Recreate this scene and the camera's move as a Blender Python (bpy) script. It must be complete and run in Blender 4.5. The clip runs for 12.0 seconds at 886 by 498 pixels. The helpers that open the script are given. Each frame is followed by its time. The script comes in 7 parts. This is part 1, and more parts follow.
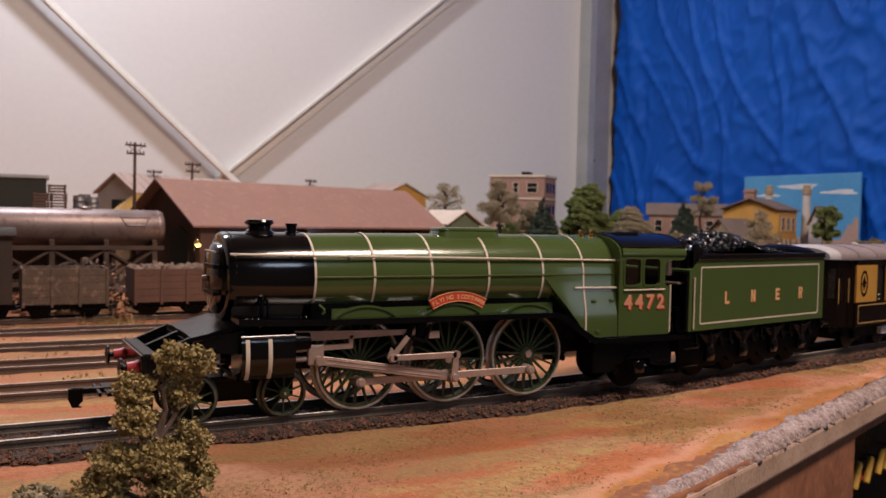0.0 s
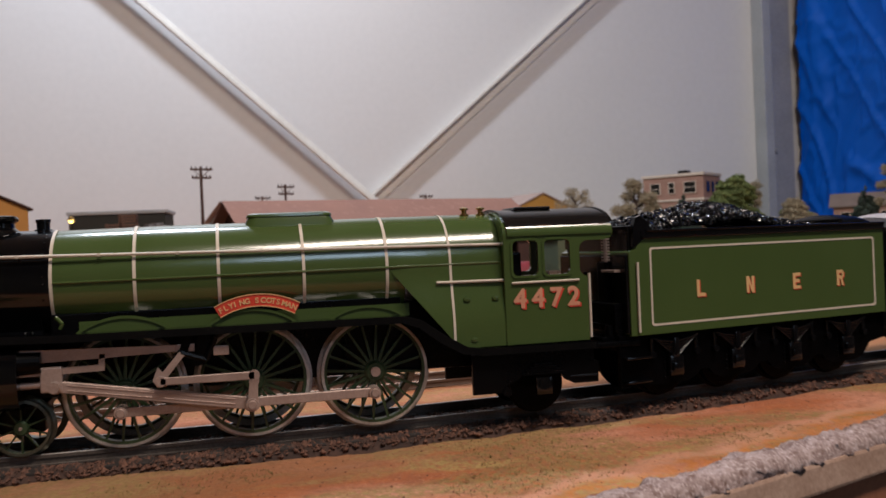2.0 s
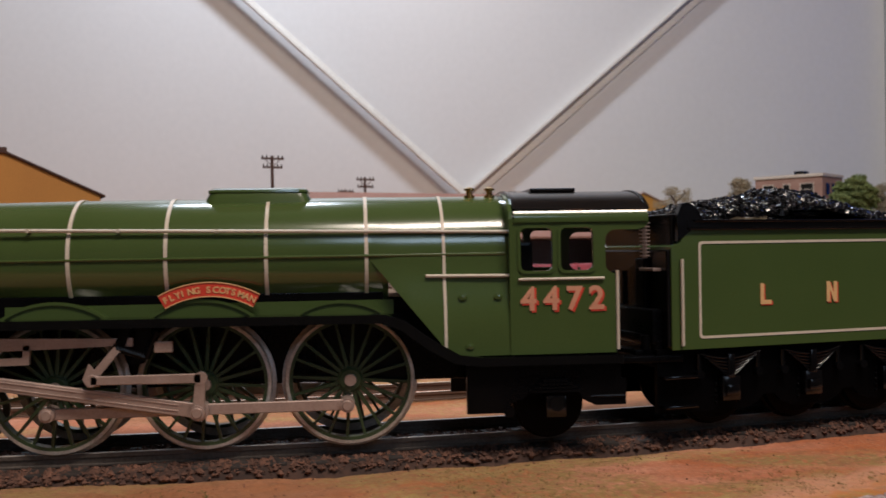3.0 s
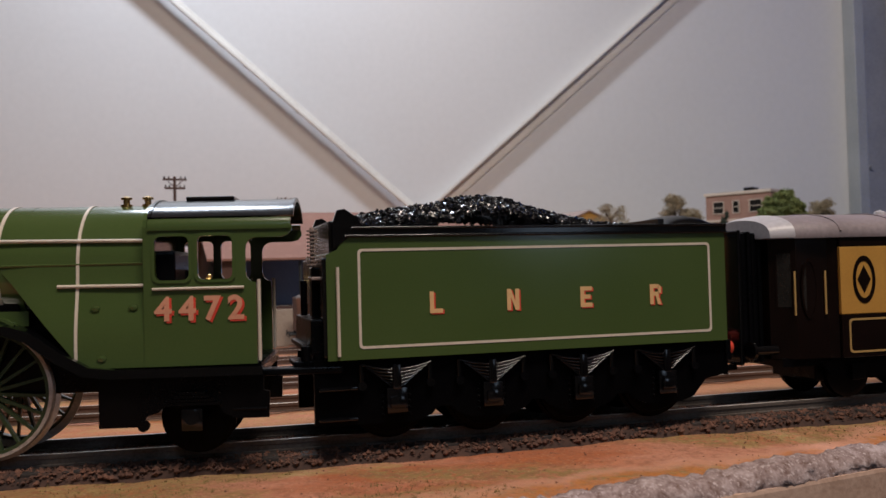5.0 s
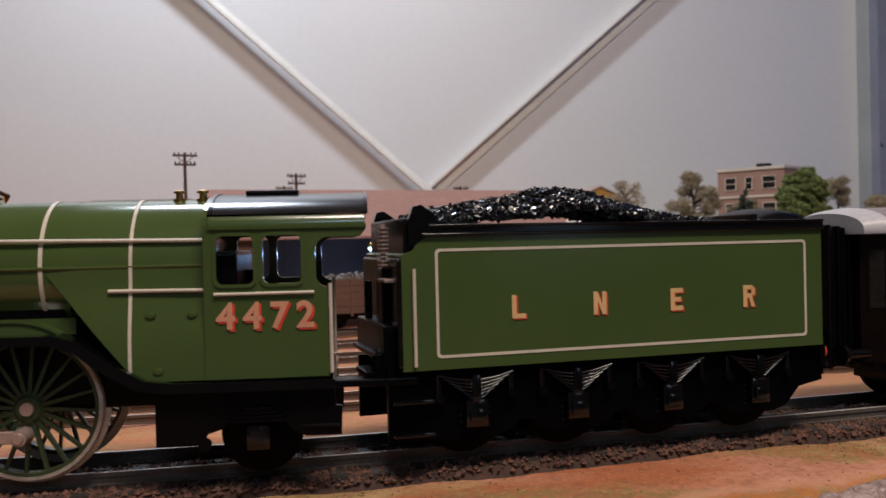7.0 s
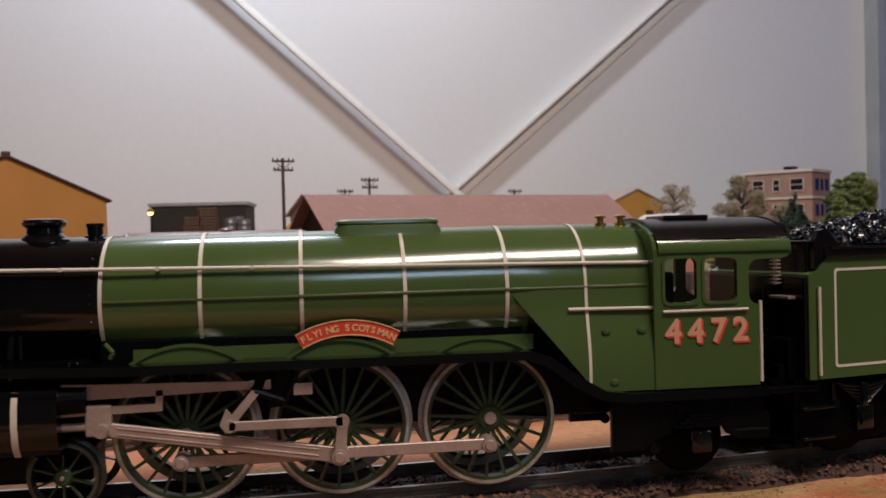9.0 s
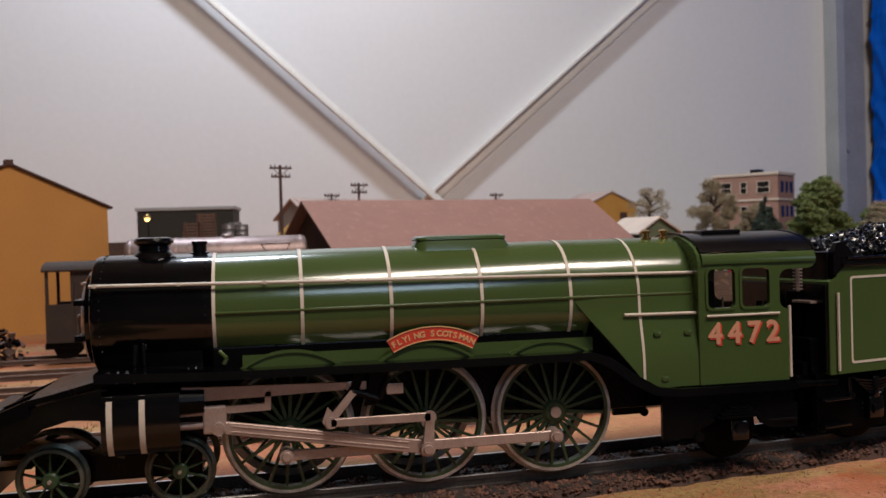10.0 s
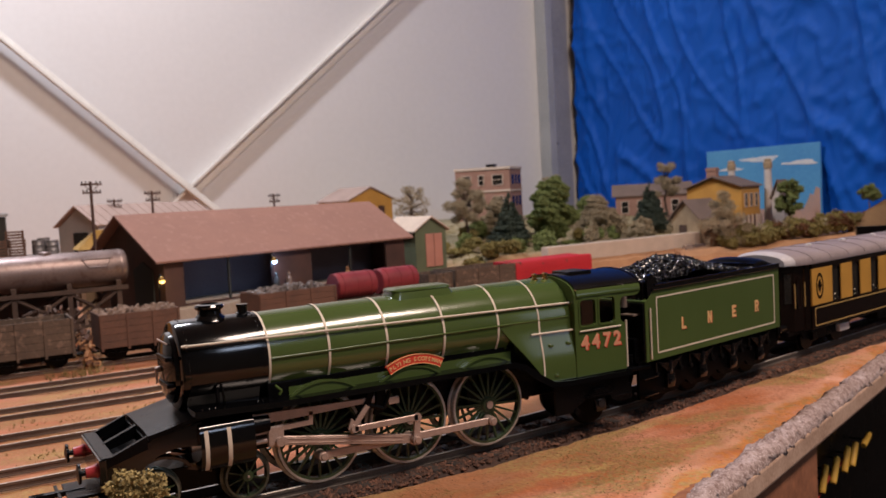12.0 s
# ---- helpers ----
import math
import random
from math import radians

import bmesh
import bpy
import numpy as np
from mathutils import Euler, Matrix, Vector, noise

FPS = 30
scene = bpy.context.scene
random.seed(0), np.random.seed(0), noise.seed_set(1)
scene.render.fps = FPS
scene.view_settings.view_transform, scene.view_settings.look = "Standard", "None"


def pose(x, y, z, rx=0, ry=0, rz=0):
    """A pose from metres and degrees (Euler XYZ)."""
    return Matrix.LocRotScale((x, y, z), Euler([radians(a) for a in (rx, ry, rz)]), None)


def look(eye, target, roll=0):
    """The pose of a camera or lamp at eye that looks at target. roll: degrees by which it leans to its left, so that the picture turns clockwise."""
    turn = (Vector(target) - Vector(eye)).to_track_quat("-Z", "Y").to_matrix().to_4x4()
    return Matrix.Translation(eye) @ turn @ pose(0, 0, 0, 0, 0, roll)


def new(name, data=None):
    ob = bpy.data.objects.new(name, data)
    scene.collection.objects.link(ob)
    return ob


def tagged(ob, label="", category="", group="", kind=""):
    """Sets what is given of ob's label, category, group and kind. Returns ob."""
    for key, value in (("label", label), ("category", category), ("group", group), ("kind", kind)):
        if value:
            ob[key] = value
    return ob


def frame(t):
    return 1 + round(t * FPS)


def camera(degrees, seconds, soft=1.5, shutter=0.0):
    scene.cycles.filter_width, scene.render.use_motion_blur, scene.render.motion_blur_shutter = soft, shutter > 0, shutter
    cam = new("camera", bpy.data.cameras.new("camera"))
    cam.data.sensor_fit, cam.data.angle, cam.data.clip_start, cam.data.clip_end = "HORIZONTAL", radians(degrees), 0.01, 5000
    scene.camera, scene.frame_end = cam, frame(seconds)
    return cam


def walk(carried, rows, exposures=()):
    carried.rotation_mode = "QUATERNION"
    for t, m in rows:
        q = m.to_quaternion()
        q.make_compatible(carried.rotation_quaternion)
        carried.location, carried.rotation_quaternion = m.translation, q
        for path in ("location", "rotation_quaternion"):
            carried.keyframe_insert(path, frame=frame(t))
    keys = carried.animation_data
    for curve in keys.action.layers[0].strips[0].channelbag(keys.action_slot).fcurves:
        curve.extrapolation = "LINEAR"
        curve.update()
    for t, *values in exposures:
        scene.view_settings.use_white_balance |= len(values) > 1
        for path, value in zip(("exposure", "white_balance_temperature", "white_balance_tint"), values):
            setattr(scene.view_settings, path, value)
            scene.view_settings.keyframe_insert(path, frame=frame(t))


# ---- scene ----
cam = camera(53.5, 12.0, shutter=0.15)
cam.data.dof.use_dof, cam.data.dof.focus_distance, cam.data.dof.aperture_fstop = True, 0.215, 50.0
PATH = [
    (0, (-0.128, -0.243, 0.056), (0.821, 1.516, -0.015), 1.3),
    (0.5, (-0.129, -0.235, 0.06), (0.769, 1.552, -0.006), 1.0),
    (1, (-0.127, -0.235, 0.064), (0.722, 1.576, 0.017), 0.3),
    (1.5, (-0.061, -0.259, 0.022), (0.543, 1.646, -0.052), -5.2),
    (2, (-0.004, -0.223, 0.044), (0.465, 1.722, 0.03), -2.4),
    (2.5, (0.008, -0.185, 0.047), (0.274, 1.797, 0.031), -1.5),
    (3, (0.029, -0.191, 0.04), (0.243, 1.797, 0.037), -0.9),
    (3.5, (0.066, -0.203, 0.038), (0.254, 1.788, 0.054), -0.7),
    (5.5, (0.105, -0.183, 0.035), (0.296, 1.807, 0.087), -1.7),
    (6, (0.104, -0.173, 0.037), (0.305, 1.817, 0.054), -1.5),
    (6.5, (0.101, -0.174, 0.04), (0.298, 1.816, 0.03), -1.4),
    (8.5, (0.017, -0.18, 0.045), (0.281, 1.802, 0.023), -1.2),
    (9, (-0.005, -0.18, 0.049), (0.292, 1.798, 0.023), -1.4),
    (9.5, (-0.023, -0.186, 0.055), (0.319, 1.784, 0.024), -1.6),
    (10, (-0.032, -0.196, 0.053), (0.357, 1.766, 0.023), -1.7),
    (10.5, (-0.052, -0.19, 0.051), (0.398, 1.758, 0.015), -1.9),
    (11, (-0.078, -0.207, 0.061), (0.559, 1.688, 0.0), -3.2),
    (11.5, (-0.12, -0.25, 0.076), (0.838, 1.504, -0.019), -3.5),
    (12, (-0.121, -0.247, 0.081), (0.874, 1.484, -0.038), -3.1),
]
walk(cam, [(t, look(eye, target, roll)) for t, eye, target, roll in PATH],
     [(0, 0.15, 6230, 16), (1.2, 0.14, 6230, 16), (1.5, -0.12, 6000, 13), (2.3, 0.02, 5740, 8), (3.5, -0.06, 5740, 8), (5.5, -0.14, 5720, 8), (6.1, -0.02, 5720, 8), (9.5, 0.0, 5740, 8), (10.8, -0.04, 5800, 11), (11.5, 0.0, 6050, 15), (12, 0.17, 6230, 16)])


# ---------------- light ----------------
world = bpy.data.worlds.new("room_air")
scene.world = world
world.use_nodes = True
world.node_tree.nodes["Background"].inputs[0].default_value = (0.75, 0.78, 0.85, 1)
world.node_tree.nodes["Background"].inputs[1].default_value = 0.02


def area_lamp(name, eye, target, sx, sy, watts, colour):
    data = bpy.data.lights.new(name, "AREA")
    data.shape, data.size, data.size_y, data.energy, data.color = "RECTANGLE", sx, sy, watts, colour
    ob = new(name, data)
    ob.matrix_world = look(eye, target)
    return ob


# the shed's white tube under the ceiling near the back wall, the warm lamp over the aisle, the cool window across it
# and a low cool lamp added at the aisle's end for the firebox's pale reflection
area_lamp("tube_light", (-0.11, 0.66, 0.96), (-0.11, 0.74, 0.0), 0.18, 0.05, 7.5, (0.96, 0.97, 1.0))
area_lamp("window_light", (0.20, -1.38, 0.86), (0.08, 0.0, 0.1), 0.40, 0.20, 1.9, (0.72, 0.84, 1.0))
area_lamp("aisle_light", (0.27, -0.47, 0.98), (0.06, 0.0, 0.0), 0.52, 0.15, 12.4, (1.0, 0.785, 0.61))
area_lamp("low_fill_light", (0.82, -1.00, 0.25), (0.12, 0.0, 0.05), 0.12, 0.34, 0.22, (0.78, 0.88, 1.0))

# ---------------- helpers: all shapes in millimetres ----------------
MM = 0.001
R0, X0 = 0.85, -0.033      # the main line's curve: radius and the start of the curve


def part(name, bm, material, parent=None, label="", smooth=False, matrix=None):
    """Links a bmesh in millimetres as one mesh object."""
    bm.transform(Matrix.Diagonal((MM, MM, MM, 1)))
    me = bpy.data.meshes.new(name)
    bm.to_mesh(me)
    bm.free()
    me.materials.append(material)
    if smooth:
        for p in me.polygons:
            p.use_smooth = True
    ob = new(name, me)
    if parent:
        ob.parent = parent
    if matrix is not None:
        ob.matrix_local = matrix
    if label:
        tagged(ob, label)
    return ob


def soft(ob, angle=35):
    """Smooth shading that keeps the sharp edges."""
    me = ob.data
    me.set_sharp_from_angle(angle=radians(angle))
    for p in me.polygons:
        p.use_smooth = True
    me.set_sharp_from_angle(angle=radians(angle))
    return ob


def thing(name, label, category, matrix=None, group="", kind=""):
    ob = new(name)
    ob.empty_display_size = 0.01
    if matrix is not None:
        ob.matrix_world = matrix
    return tagged(ob, label, category, group, kind)


def at_mm(x, y, z, rz=0.0):
    return pose(x * MM, y * MM, z * MM, 0, 0, rz)


def box(bm, x0, x1, y0, y1, z0, z1, bevel=0.0, m=None):
    ret = bmesh.ops.create_cube(bm, size=1.0)
    vs = ret["verts"]
    t = Matrix.Translation(((x0 + x1) / 2, (y0 + y1) / 2, (z0 + z1) / 2)) @ Matrix.Diagonal((abs(x1 - x0), abs(y1 - y0), abs(z1 - z0), 1))
    bmesh.ops.transform(bm, matrix=t, verts=vs)
    if bevel:
        es = list({e for v in vs for e in v.link_edges})
        r = bmesh.ops.bevel(bm, geom=es, offset=bevel, segments=2, affect="EDGES", profile=0.6)
        vs = list({v for v in r["verts"]} | {v for v in vs if v.is_valid})
    if m is not None:
        bmesh.ops.transform(bm, matrix=m, verts=vs)
    return bm


def tube(bm, a, b, r0, r1=None, seg=16, caps=True):
    a, b = Vector(a), Vector(b)
    r1 = r0 if r1 is None else r1
    ret = bmesh.ops.create_cone(bm, cap_ends=caps, segments=seg, radius1=r0, radius2=r1, depth=(b - a).length)
    m = Matrix.Translation((a + b) / 2) @ (b - a).to_track_quat("Z", "Y").to_matrix().to_4x4()
    bmesh.ops.transform(bm, matrix=m, verts=ret["verts"])
    return bm


def rod(bm, pts, r, seg=8):
    for a, b in zip(pts, pts[1:]):
        tube(bm, a, b, r, seg=seg)
    return bm


def prism(bm, pts, lo, hi, axis="y"):
    """Extrudes a flat outline along an axis. axis y: pts are (x, z); axis x: (y, z); axis z: (x, y)."""
    def place(p, h):
        return {"y": (p[0], h, p[1]), "x": (h, p[0], p[1]), "z": (p[0], p[1], h)}[axis]
    a = [bm.verts.new(place(p, lo)) for p in pts]
    b = [bm.verts.new(place(p, hi)) for p in pts]
    fs = [bm.faces.new(a), bm.faces.new(b[::-1])]
    for i in range(len(pts)):
        j = (i + 1) % len(pts)
        fs.append(bm.faces.new((a[j], a[i], b[i], b[j])))
    bmesh.ops.recalc_face_normals(bm, faces=fs)
    return bm


def frame_prism(bm, outer, inner, lo, hi, axis="y"):
    """A flat ring between two outlines of the same count of points, with thickness."""
    def place(p, h):
        return {"y": (p[0], h, p[1]), "x": (h, p[0], p[1]), "z": (p[0], p[1], h)}[axis]
    rings = [[bm.verts.new(place(p, h)) for p in o] for o, h in ((outer, lo), (outer, hi), (inner, hi), (inner, lo))]
    n, fs = len(outer), []
    for k in range(4):
        a, b = rings[k], rings[(k + 1) % 4]
        for i in range(n):
            j = (i + 1) % n
            fs.append(bm.faces.new((a[i], a[j], b[j], b[i])))
    bmesh.ops.recalc_face_normals(bm, faces=fs)
    return bm


def loft(bm, sections, closed=True, caps=True):
    rows = [[bm.verts.new(p) for p in s] for s in sections]
    n, fs = len(rows[0]), []
    for a, b in zip(rows, rows[1:]):
        for i in range(n if closed else n - 1):
            j = (i + 1) % n
            fs.append(bm.faces.new((a[i], a[j], b[j], b[i])))
    if caps and closed:
        fs.append(bm.faces.new(rows[0][::-1]))
        fs.append(bm.faces.new(rows[-1]))
    bmesh.ops.recalc_face_normals(bm, faces=fs)
    return bm


def lathe(bm, profile, centre, axis="z", seg=24):
    """profile: (radius, height along axis); closed at both ends when the radius is nought."""
    secs = []
    for r, h in profile:
        ring = []
        for i in range(seg):
            c, s = math.cos(2 * math.pi * i / seg) * max(r, 0.001), math.sin(2 * math.pi * i / seg) * max(r, 0.001)
            ring.append({"z": (c, s, h), "x": (h, c, s), "y": (c, h, s)}[axis])
        secs.append([Vector(centre) + Vector(p) for p in ring])
    if profile[0][0] > 0.01:          # a ring with a hole: close the profile on itself
        if profile[0] != profile[-1]:
            secs.append(secs[0])
        return loft(bm, secs, caps=False)
    return loft(bm, secs)


def rounded(x0, x1, z0, z1, r, n=4):
    pts = []
    for cx, cz, a0 in ((x1 - r, z1 - r, 0), (x0 + r, z1 - r, 90), (x0 + r, z0 + r, 180), (x1 - r, z0 + r, 270)):
        for i in range(n + 1):
            a = radians(a0 + 90 * i / n)
            pts.append((cx + r * math.cos(a), cz + r * math.sin(a)))
    return pts


def arc(cx, cz, r, a0, a1, n):
    return [(cx + r * math.cos(radians(a0 + (a1 - a0) * i / n)), cz + r * math.sin(radians(a0 + (a1 - a0) * i / n))) for i in range(n + 1)]


def pierced(bm, xs, zs, holes, lo, hi, axis="y"):
    """A flat panel in one piece, cut into cells at xs and zs; the cells whose middle lies in a hole (x0, x1, z0, z1) are open."""
    def place(x, z, h):
        return {"y": (x, h, z), "x": (h, x, z)}[axis]
    vs, fs = {}, []

    def v(i, j, h):
        key = (i, j, h)
        if key not in vs:
            vs[key] = bm.verts.new(place(xs[i], zs[j], h))
        return vs[key]

    def solid(i, j):
        if not (0 <= i < len(xs) - 1 and 0 <= j < len(zs) - 1):
            return False
        cx, cz = (xs[i] + xs[i + 1]) / 2, (zs[j] + zs[j + 1]) / 2
        return not any(a < cx < b and c < cz < d for a, b, c, d in holes)
    for i in range(len(xs) - 1):
        for j in range(len(zs) - 1):
            if not solid(i, j):
                continue
            for h in (lo, hi):
                fs.append(bm.faces.new((v(i, j, h), v(i + 1, j, h), v(i + 1, j + 1, h), v(i, j + 1, h))))
            for di, dj, p, q in ((-1, 0, (i, j), (i, j + 1)), (1, 0, (i + 1, j), (i + 1, j + 1)), (0, -1, (i, j), (i + 1, j)), (0, 1, (i, j + 1), (i + 1, j + 1))):
                if not solid(i + di, j + dj):
                    fs.append(bm.faces.new((v(*p, lo), v(*q, lo), v(*q, hi), v(*p, hi))))
    bmesh.ops.recalc_face_normals(bm, faces=fs)
    return bm


# ---------------- materials ----------------
def mat(name, c1, c2=None, rough=0.6, metal=0.0, fine=900.0, coarse=60.0, bump=0.15, coat=0.0, speck=None, rand=0.0, spec=0.5):
    """Two tones mixed by noise at two scales (per metre), with fine relief."""
    m = bpy.data.materials.new(name)
    m.use_nodes = True
    nt = m.node_tree
    b = nt.nodes["Principled BSDF"]
    tc = nt.nodes.new("ShaderNodeTexCoord")
    n1, n2 = nt.nodes.new("ShaderNodeTexNoise"), nt.nodes.new("ShaderNodeTexNoise")
    n1.inputs["Scale"].default_value, n2.inputs["Scale"].default_value = coarse, fine
    n1.inputs["Detail"].default_value, n2.inputs["Detail"].default_value = 5, 4
    for n in (n1, n2):
        nt.links.new(tc.outputs["Object"], n.inputs["Vector"])
    mul = nt.nodes.new("ShaderNodeMath")
    mul.operation = "MULTIPLY_ADD"
    mul.inputs[1].default_value = 0.45
    nt.links.new(n2.outputs["Fac"], mul.inputs[0])
    sc = nt.nodes.new("ShaderNodeMath")
    sc.operation = "MULTIPLY"
    sc.inputs[1].default_value = 0.55
    nt.links.new(n1.outputs["Fac"], sc.inputs[0])
    nt.links.new(sc.outputs[0], mul.inputs[2])
    ramp = nt.nodes.new("ShaderNodeValToRGB")
    ramp.color_ramp.elements[0].position, ramp.color_ramp.elements[1].position = 0.36, 0.64
    c2 = c2 or tuple(v * 0.82 for v in c1)
    ramp.color_ramp.elements[0].color, ramp.color_ramp.elements[1].color = (*c2, 1), (*c1, 1)
    nt.links.new(mul.outputs[0], ramp.inputs[0])
    out = ramp.outputs[0]
    if speck:
        n3 = nt.nodes.new("ShaderNodeTexNoise")
        n3.inputs["Scale"].default_value = coarse * 4.3
        n3.inputs["Detail"].default_value = 6
        nt.links.new(tc.outputs["Object"], n3.inputs["Vector"])
        r3 = nt.nodes.new("ShaderNodeValToRGB")
        r3.color_ramp.elements[0].position, r3.color_ramp.elements[1].position = 0.55, 0.68
        nt.links.new(n3.outputs["Fac"], r3.inputs[0])
        mx = nt.nodes.new("ShaderNodeMix")
        mx.data_type = "RGBA"
        nt.links.new(r3.outputs[0], mx.inputs[0])
        nt.links.new(out, mx.inputs[6])
        mx.inputs[7].default_value = (*speck, 1)
        out = mx.outputs[2]
    if rand:
        oi = nt.nodes.new("ShaderNodeObjectInfo")
        hs = nt.nodes.new("ShaderNodeHueSaturation")
        mr = nt.nodes.new("ShaderNodeMapRange")
        mr.inputs[3].default_value, mr.inputs[4].default_value = 1 - rand, 1 + rand
        nt.links.new(oi.outputs["Random"], mr.inputs[0])
        nt.links.new(mr.outputs[0], hs.inputs["Value"])
        nt.links.new(out, hs.inputs["Color"])
        out = hs.outputs[0]
    nt.links.new(out, b.inputs["Base Color"])
    rr = nt.nodes.new("ShaderNodeMapRange")
    rr.inputs[3].default_value, rr.inputs[4].default_value = max(rough - 0.1, 0.03), min(rough + 0.12, 1)
    nt.links.new(mul.outputs[0], rr.inputs[0])
    nt.links.new(rr.outputs[0], b.inputs["Roughness"])
    b.inputs["Metallic"].default_value = metal
    b.inputs["Specular IOR Level"].default_value = spec
    b.inputs["Coat Weight"].default_value = coat
    b.inputs["Coat Roughness"].default_value = 0.12
    if bump:
        bp = nt.nodes.new("ShaderNodeBump")
        bp.inputs["Strength"].default_value = bump
        bp.inputs["Distance"].default_value = 0.0006
        nt.links.new(mul.outputs[0], bp.inputs["Height"])
        nt.links.new(bp.outputs[0], b.inputs["Normal"])
    return m


def glow(name, colour, strength):
    m = bpy.data.materials.new(name)
    m.use_nodes = True
    b = m.node_tree.nodes["Principled BSDF"]
    b.inputs["Base Color"].default_value = (*colour, 1)
    b.inputs["Emission Color"].default_value = (*colour, 1)
    b.inputs["Emission Strength"].default_value = strength
    return m


M_GREEN = mat("apple_green_enamel", (0.060, 0.092, 0.026), (0.052, 0.082, 0.022), rough=0.17, fine=2500, coarse=45, bump=0.006, coat=0.35)
M_BLACK = mat("gloss_black_enamel", (0.0025, 0.0025, 0.003), (0.0015, 0.0015, 0.002), rough=0.10, fine=2500, coarse=80, bump=0.02, coat=0.3, spec=0.4)
M_ROOFBLACK = mat("dull_black_roof", (0.006, 0.005, 0.005), (0.003, 0.0025, 0.0025), rough=0.2, fine=2500, coarse=80, bump=0.04, spec=0.45)
M_UNDER = mat("dull_black_underframe", (0.0016, 0.0016, 0.002), (0.0008, 0.0008, 0.001), rough=0.35, fine=2500, coarse=120, bump=0.08, spec=0.05)
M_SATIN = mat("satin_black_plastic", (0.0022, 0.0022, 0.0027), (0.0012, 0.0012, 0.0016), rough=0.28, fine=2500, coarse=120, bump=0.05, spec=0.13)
M_CREAM = mat("cream_lining_paint", (0.62, 0.55, 0.45), (0.5, 0.43, 0.35), rough=0.5, fine=3000, coarse=200, bump=0.05)
M_STEEL = mat("dull_nickel_rod", (0.47, 0.365, 0.32), (0.34, 0.255, 0.22), rough=0.38, metal=0.45, fine=2500, coarse=150, bump=0.08)
M_TYRE = mat("nickel_tyre", (0.66, 0.63, 0.60), (0.36, 0.34, 0.32), rough=0.35, metal=0.35, fine=2500, coarse=250, bump=0.08)
M_DARKTYRE = mat("dull_dark_tyre", (0.16, 0.17, 0.14), (0.06, 0.07, 0.05), rough=0.35, metal=0.5, fine=2500, coarse=250, bump=0.08)
M_RED = mat("vermilion_plate", (0.62, 0.06, 0.03), (0.5, 0.045, 0.025), rough=0.4, fine=2500, coarse=200, bump=0.05)
M_CRIMSON = mat("crimson_beam", (0.36, 0.03, 0.035), (0.28, 0.022, 0.028), rough=0.35, fine=2500, coarse=200, bump=0.05)
M_EARTHLIP = mat("brown_earth_lip", (0.30, 0.12, 0.055), (0.17, 0.065, 0.035), rough=0.95, fine=500, coarse=60, bump=0.7, speck=(0.40, 0.19, 0.06))
M_GOLD = mat("gold_letter_paint", (0.7, 0.45, 0.2), (0.62, 0.38, 0.17), rough=0.5, fine=3000, coarse=300, bump=0.05)
M_SALMON = mat("orange_pink_numeral_paint", (0.62, 0.30, 0.18), (0.52, 0.23, 0.14), rough=0.5, fine=3000, coarse=300, bump=0.05)
M_BRASS = mat("brass", (0.75, 0.5, 0.18), (0.6, 0.38, 0.12), rough=0.25, metal=1.0, fine=2000, coarse=300, bump=0.05)
M_WHEEL = mat("dark_green_wheel_paint", (0.034, 0.062, 0.027), (0.022, 0.042, 0.018), rough=0.3, fine=2500, coarse=150, bump=0.08)
M_COAL = mat("shiny_coal", (0.012, 0.012, 0.014), (0.004, 0.004, 0.005), rough=0.16, fine=1500, coarse=200, bump=0.6, coat=0.4)
M_RAIL = mat("worn_rail_side", (0.13, 0.11, 0.095), (0.06, 0.048, 0.04), rough=0.5, metal=0.25, fine=1500, coarse=80, bump=0.2)
M_RAILTOP = mat("polished_rail_head", (0.60, 0.56, 0.52), (0.42, 0.38, 0.34), rough=0.4, metal=0.45, fine=2500, coarse=150, bump=0.05)
M_RUSTRAIL = mat("rusty_siding_rail", (0.13, 0.085, 0.065), (0.07, 0.045, 0.035), rough=0.6, metal=0.2, fine=1500, coarse=80, bump=0.2)
M_SLEEPER = mat("dark_sleeper", (0.035, 0.026, 0.022), (0.018, 0.014, 0.012), rough=0.8, fine=1500, coarse=100, bump=0.3, rand=0.25)
M_BALLAST = mat("brown_ballast", (0.066, 0.033, 0.022), (0.022, 0.012, 0.009), rough=0.9, fine=700, coarse=90, bump=0.4)
M_WALL = mat("off_white_painted_sheet", (0.66, 0.65, 0.64), (0.62, 0.61, 0.60), rough=0.42, fine=120, coarse=4, bump=0.03)
M_BATTEN = mat("cream_painted_angle_iron", (0.74, 0.72, 0.67), (0.63, 0.60, 0.55), rough=0.5, fine=300, coarse=25, bump=0.15)
M_GALV = mat("grey_galvanised_post", (0.42, 0.43, 0.43), (0.33, 0.34, 0.34), rough=0.5, metal=0.3, fine=300, coarse=20, bump=0.1)
M_TARP = mat("blue_tarpaulin", (0.004, 0.10, 0.52), (0.003, 0.075, 0.40), rough=0.55, fine=900, coarse=6, bump=0.15, spec=0.2)
M_DIM = mat("dull_brown_boarding", (0.07, 0.055, 0.05), (0.045, 0.036, 0.032), rough=0.8, fine=200, coarse=10)
M_BOUNCEBOARD = mat("pale_bounce_board", (0.26, 0.23, 0.20), (0.20, 0.18, 0.15), rough=0.8, fine=200, coarse=10)
M_CEIL = mat("bare_timber_ceiling", (0.36, 0.25, 0.17), rough=0.8, fine=100, coarse=5)
M_FLOOR = mat("dark_concrete_floor", (0.12, 0.11, 0.10), (0.07, 0.065, 0.06), rough=0.85, fine=150, coarse=8)
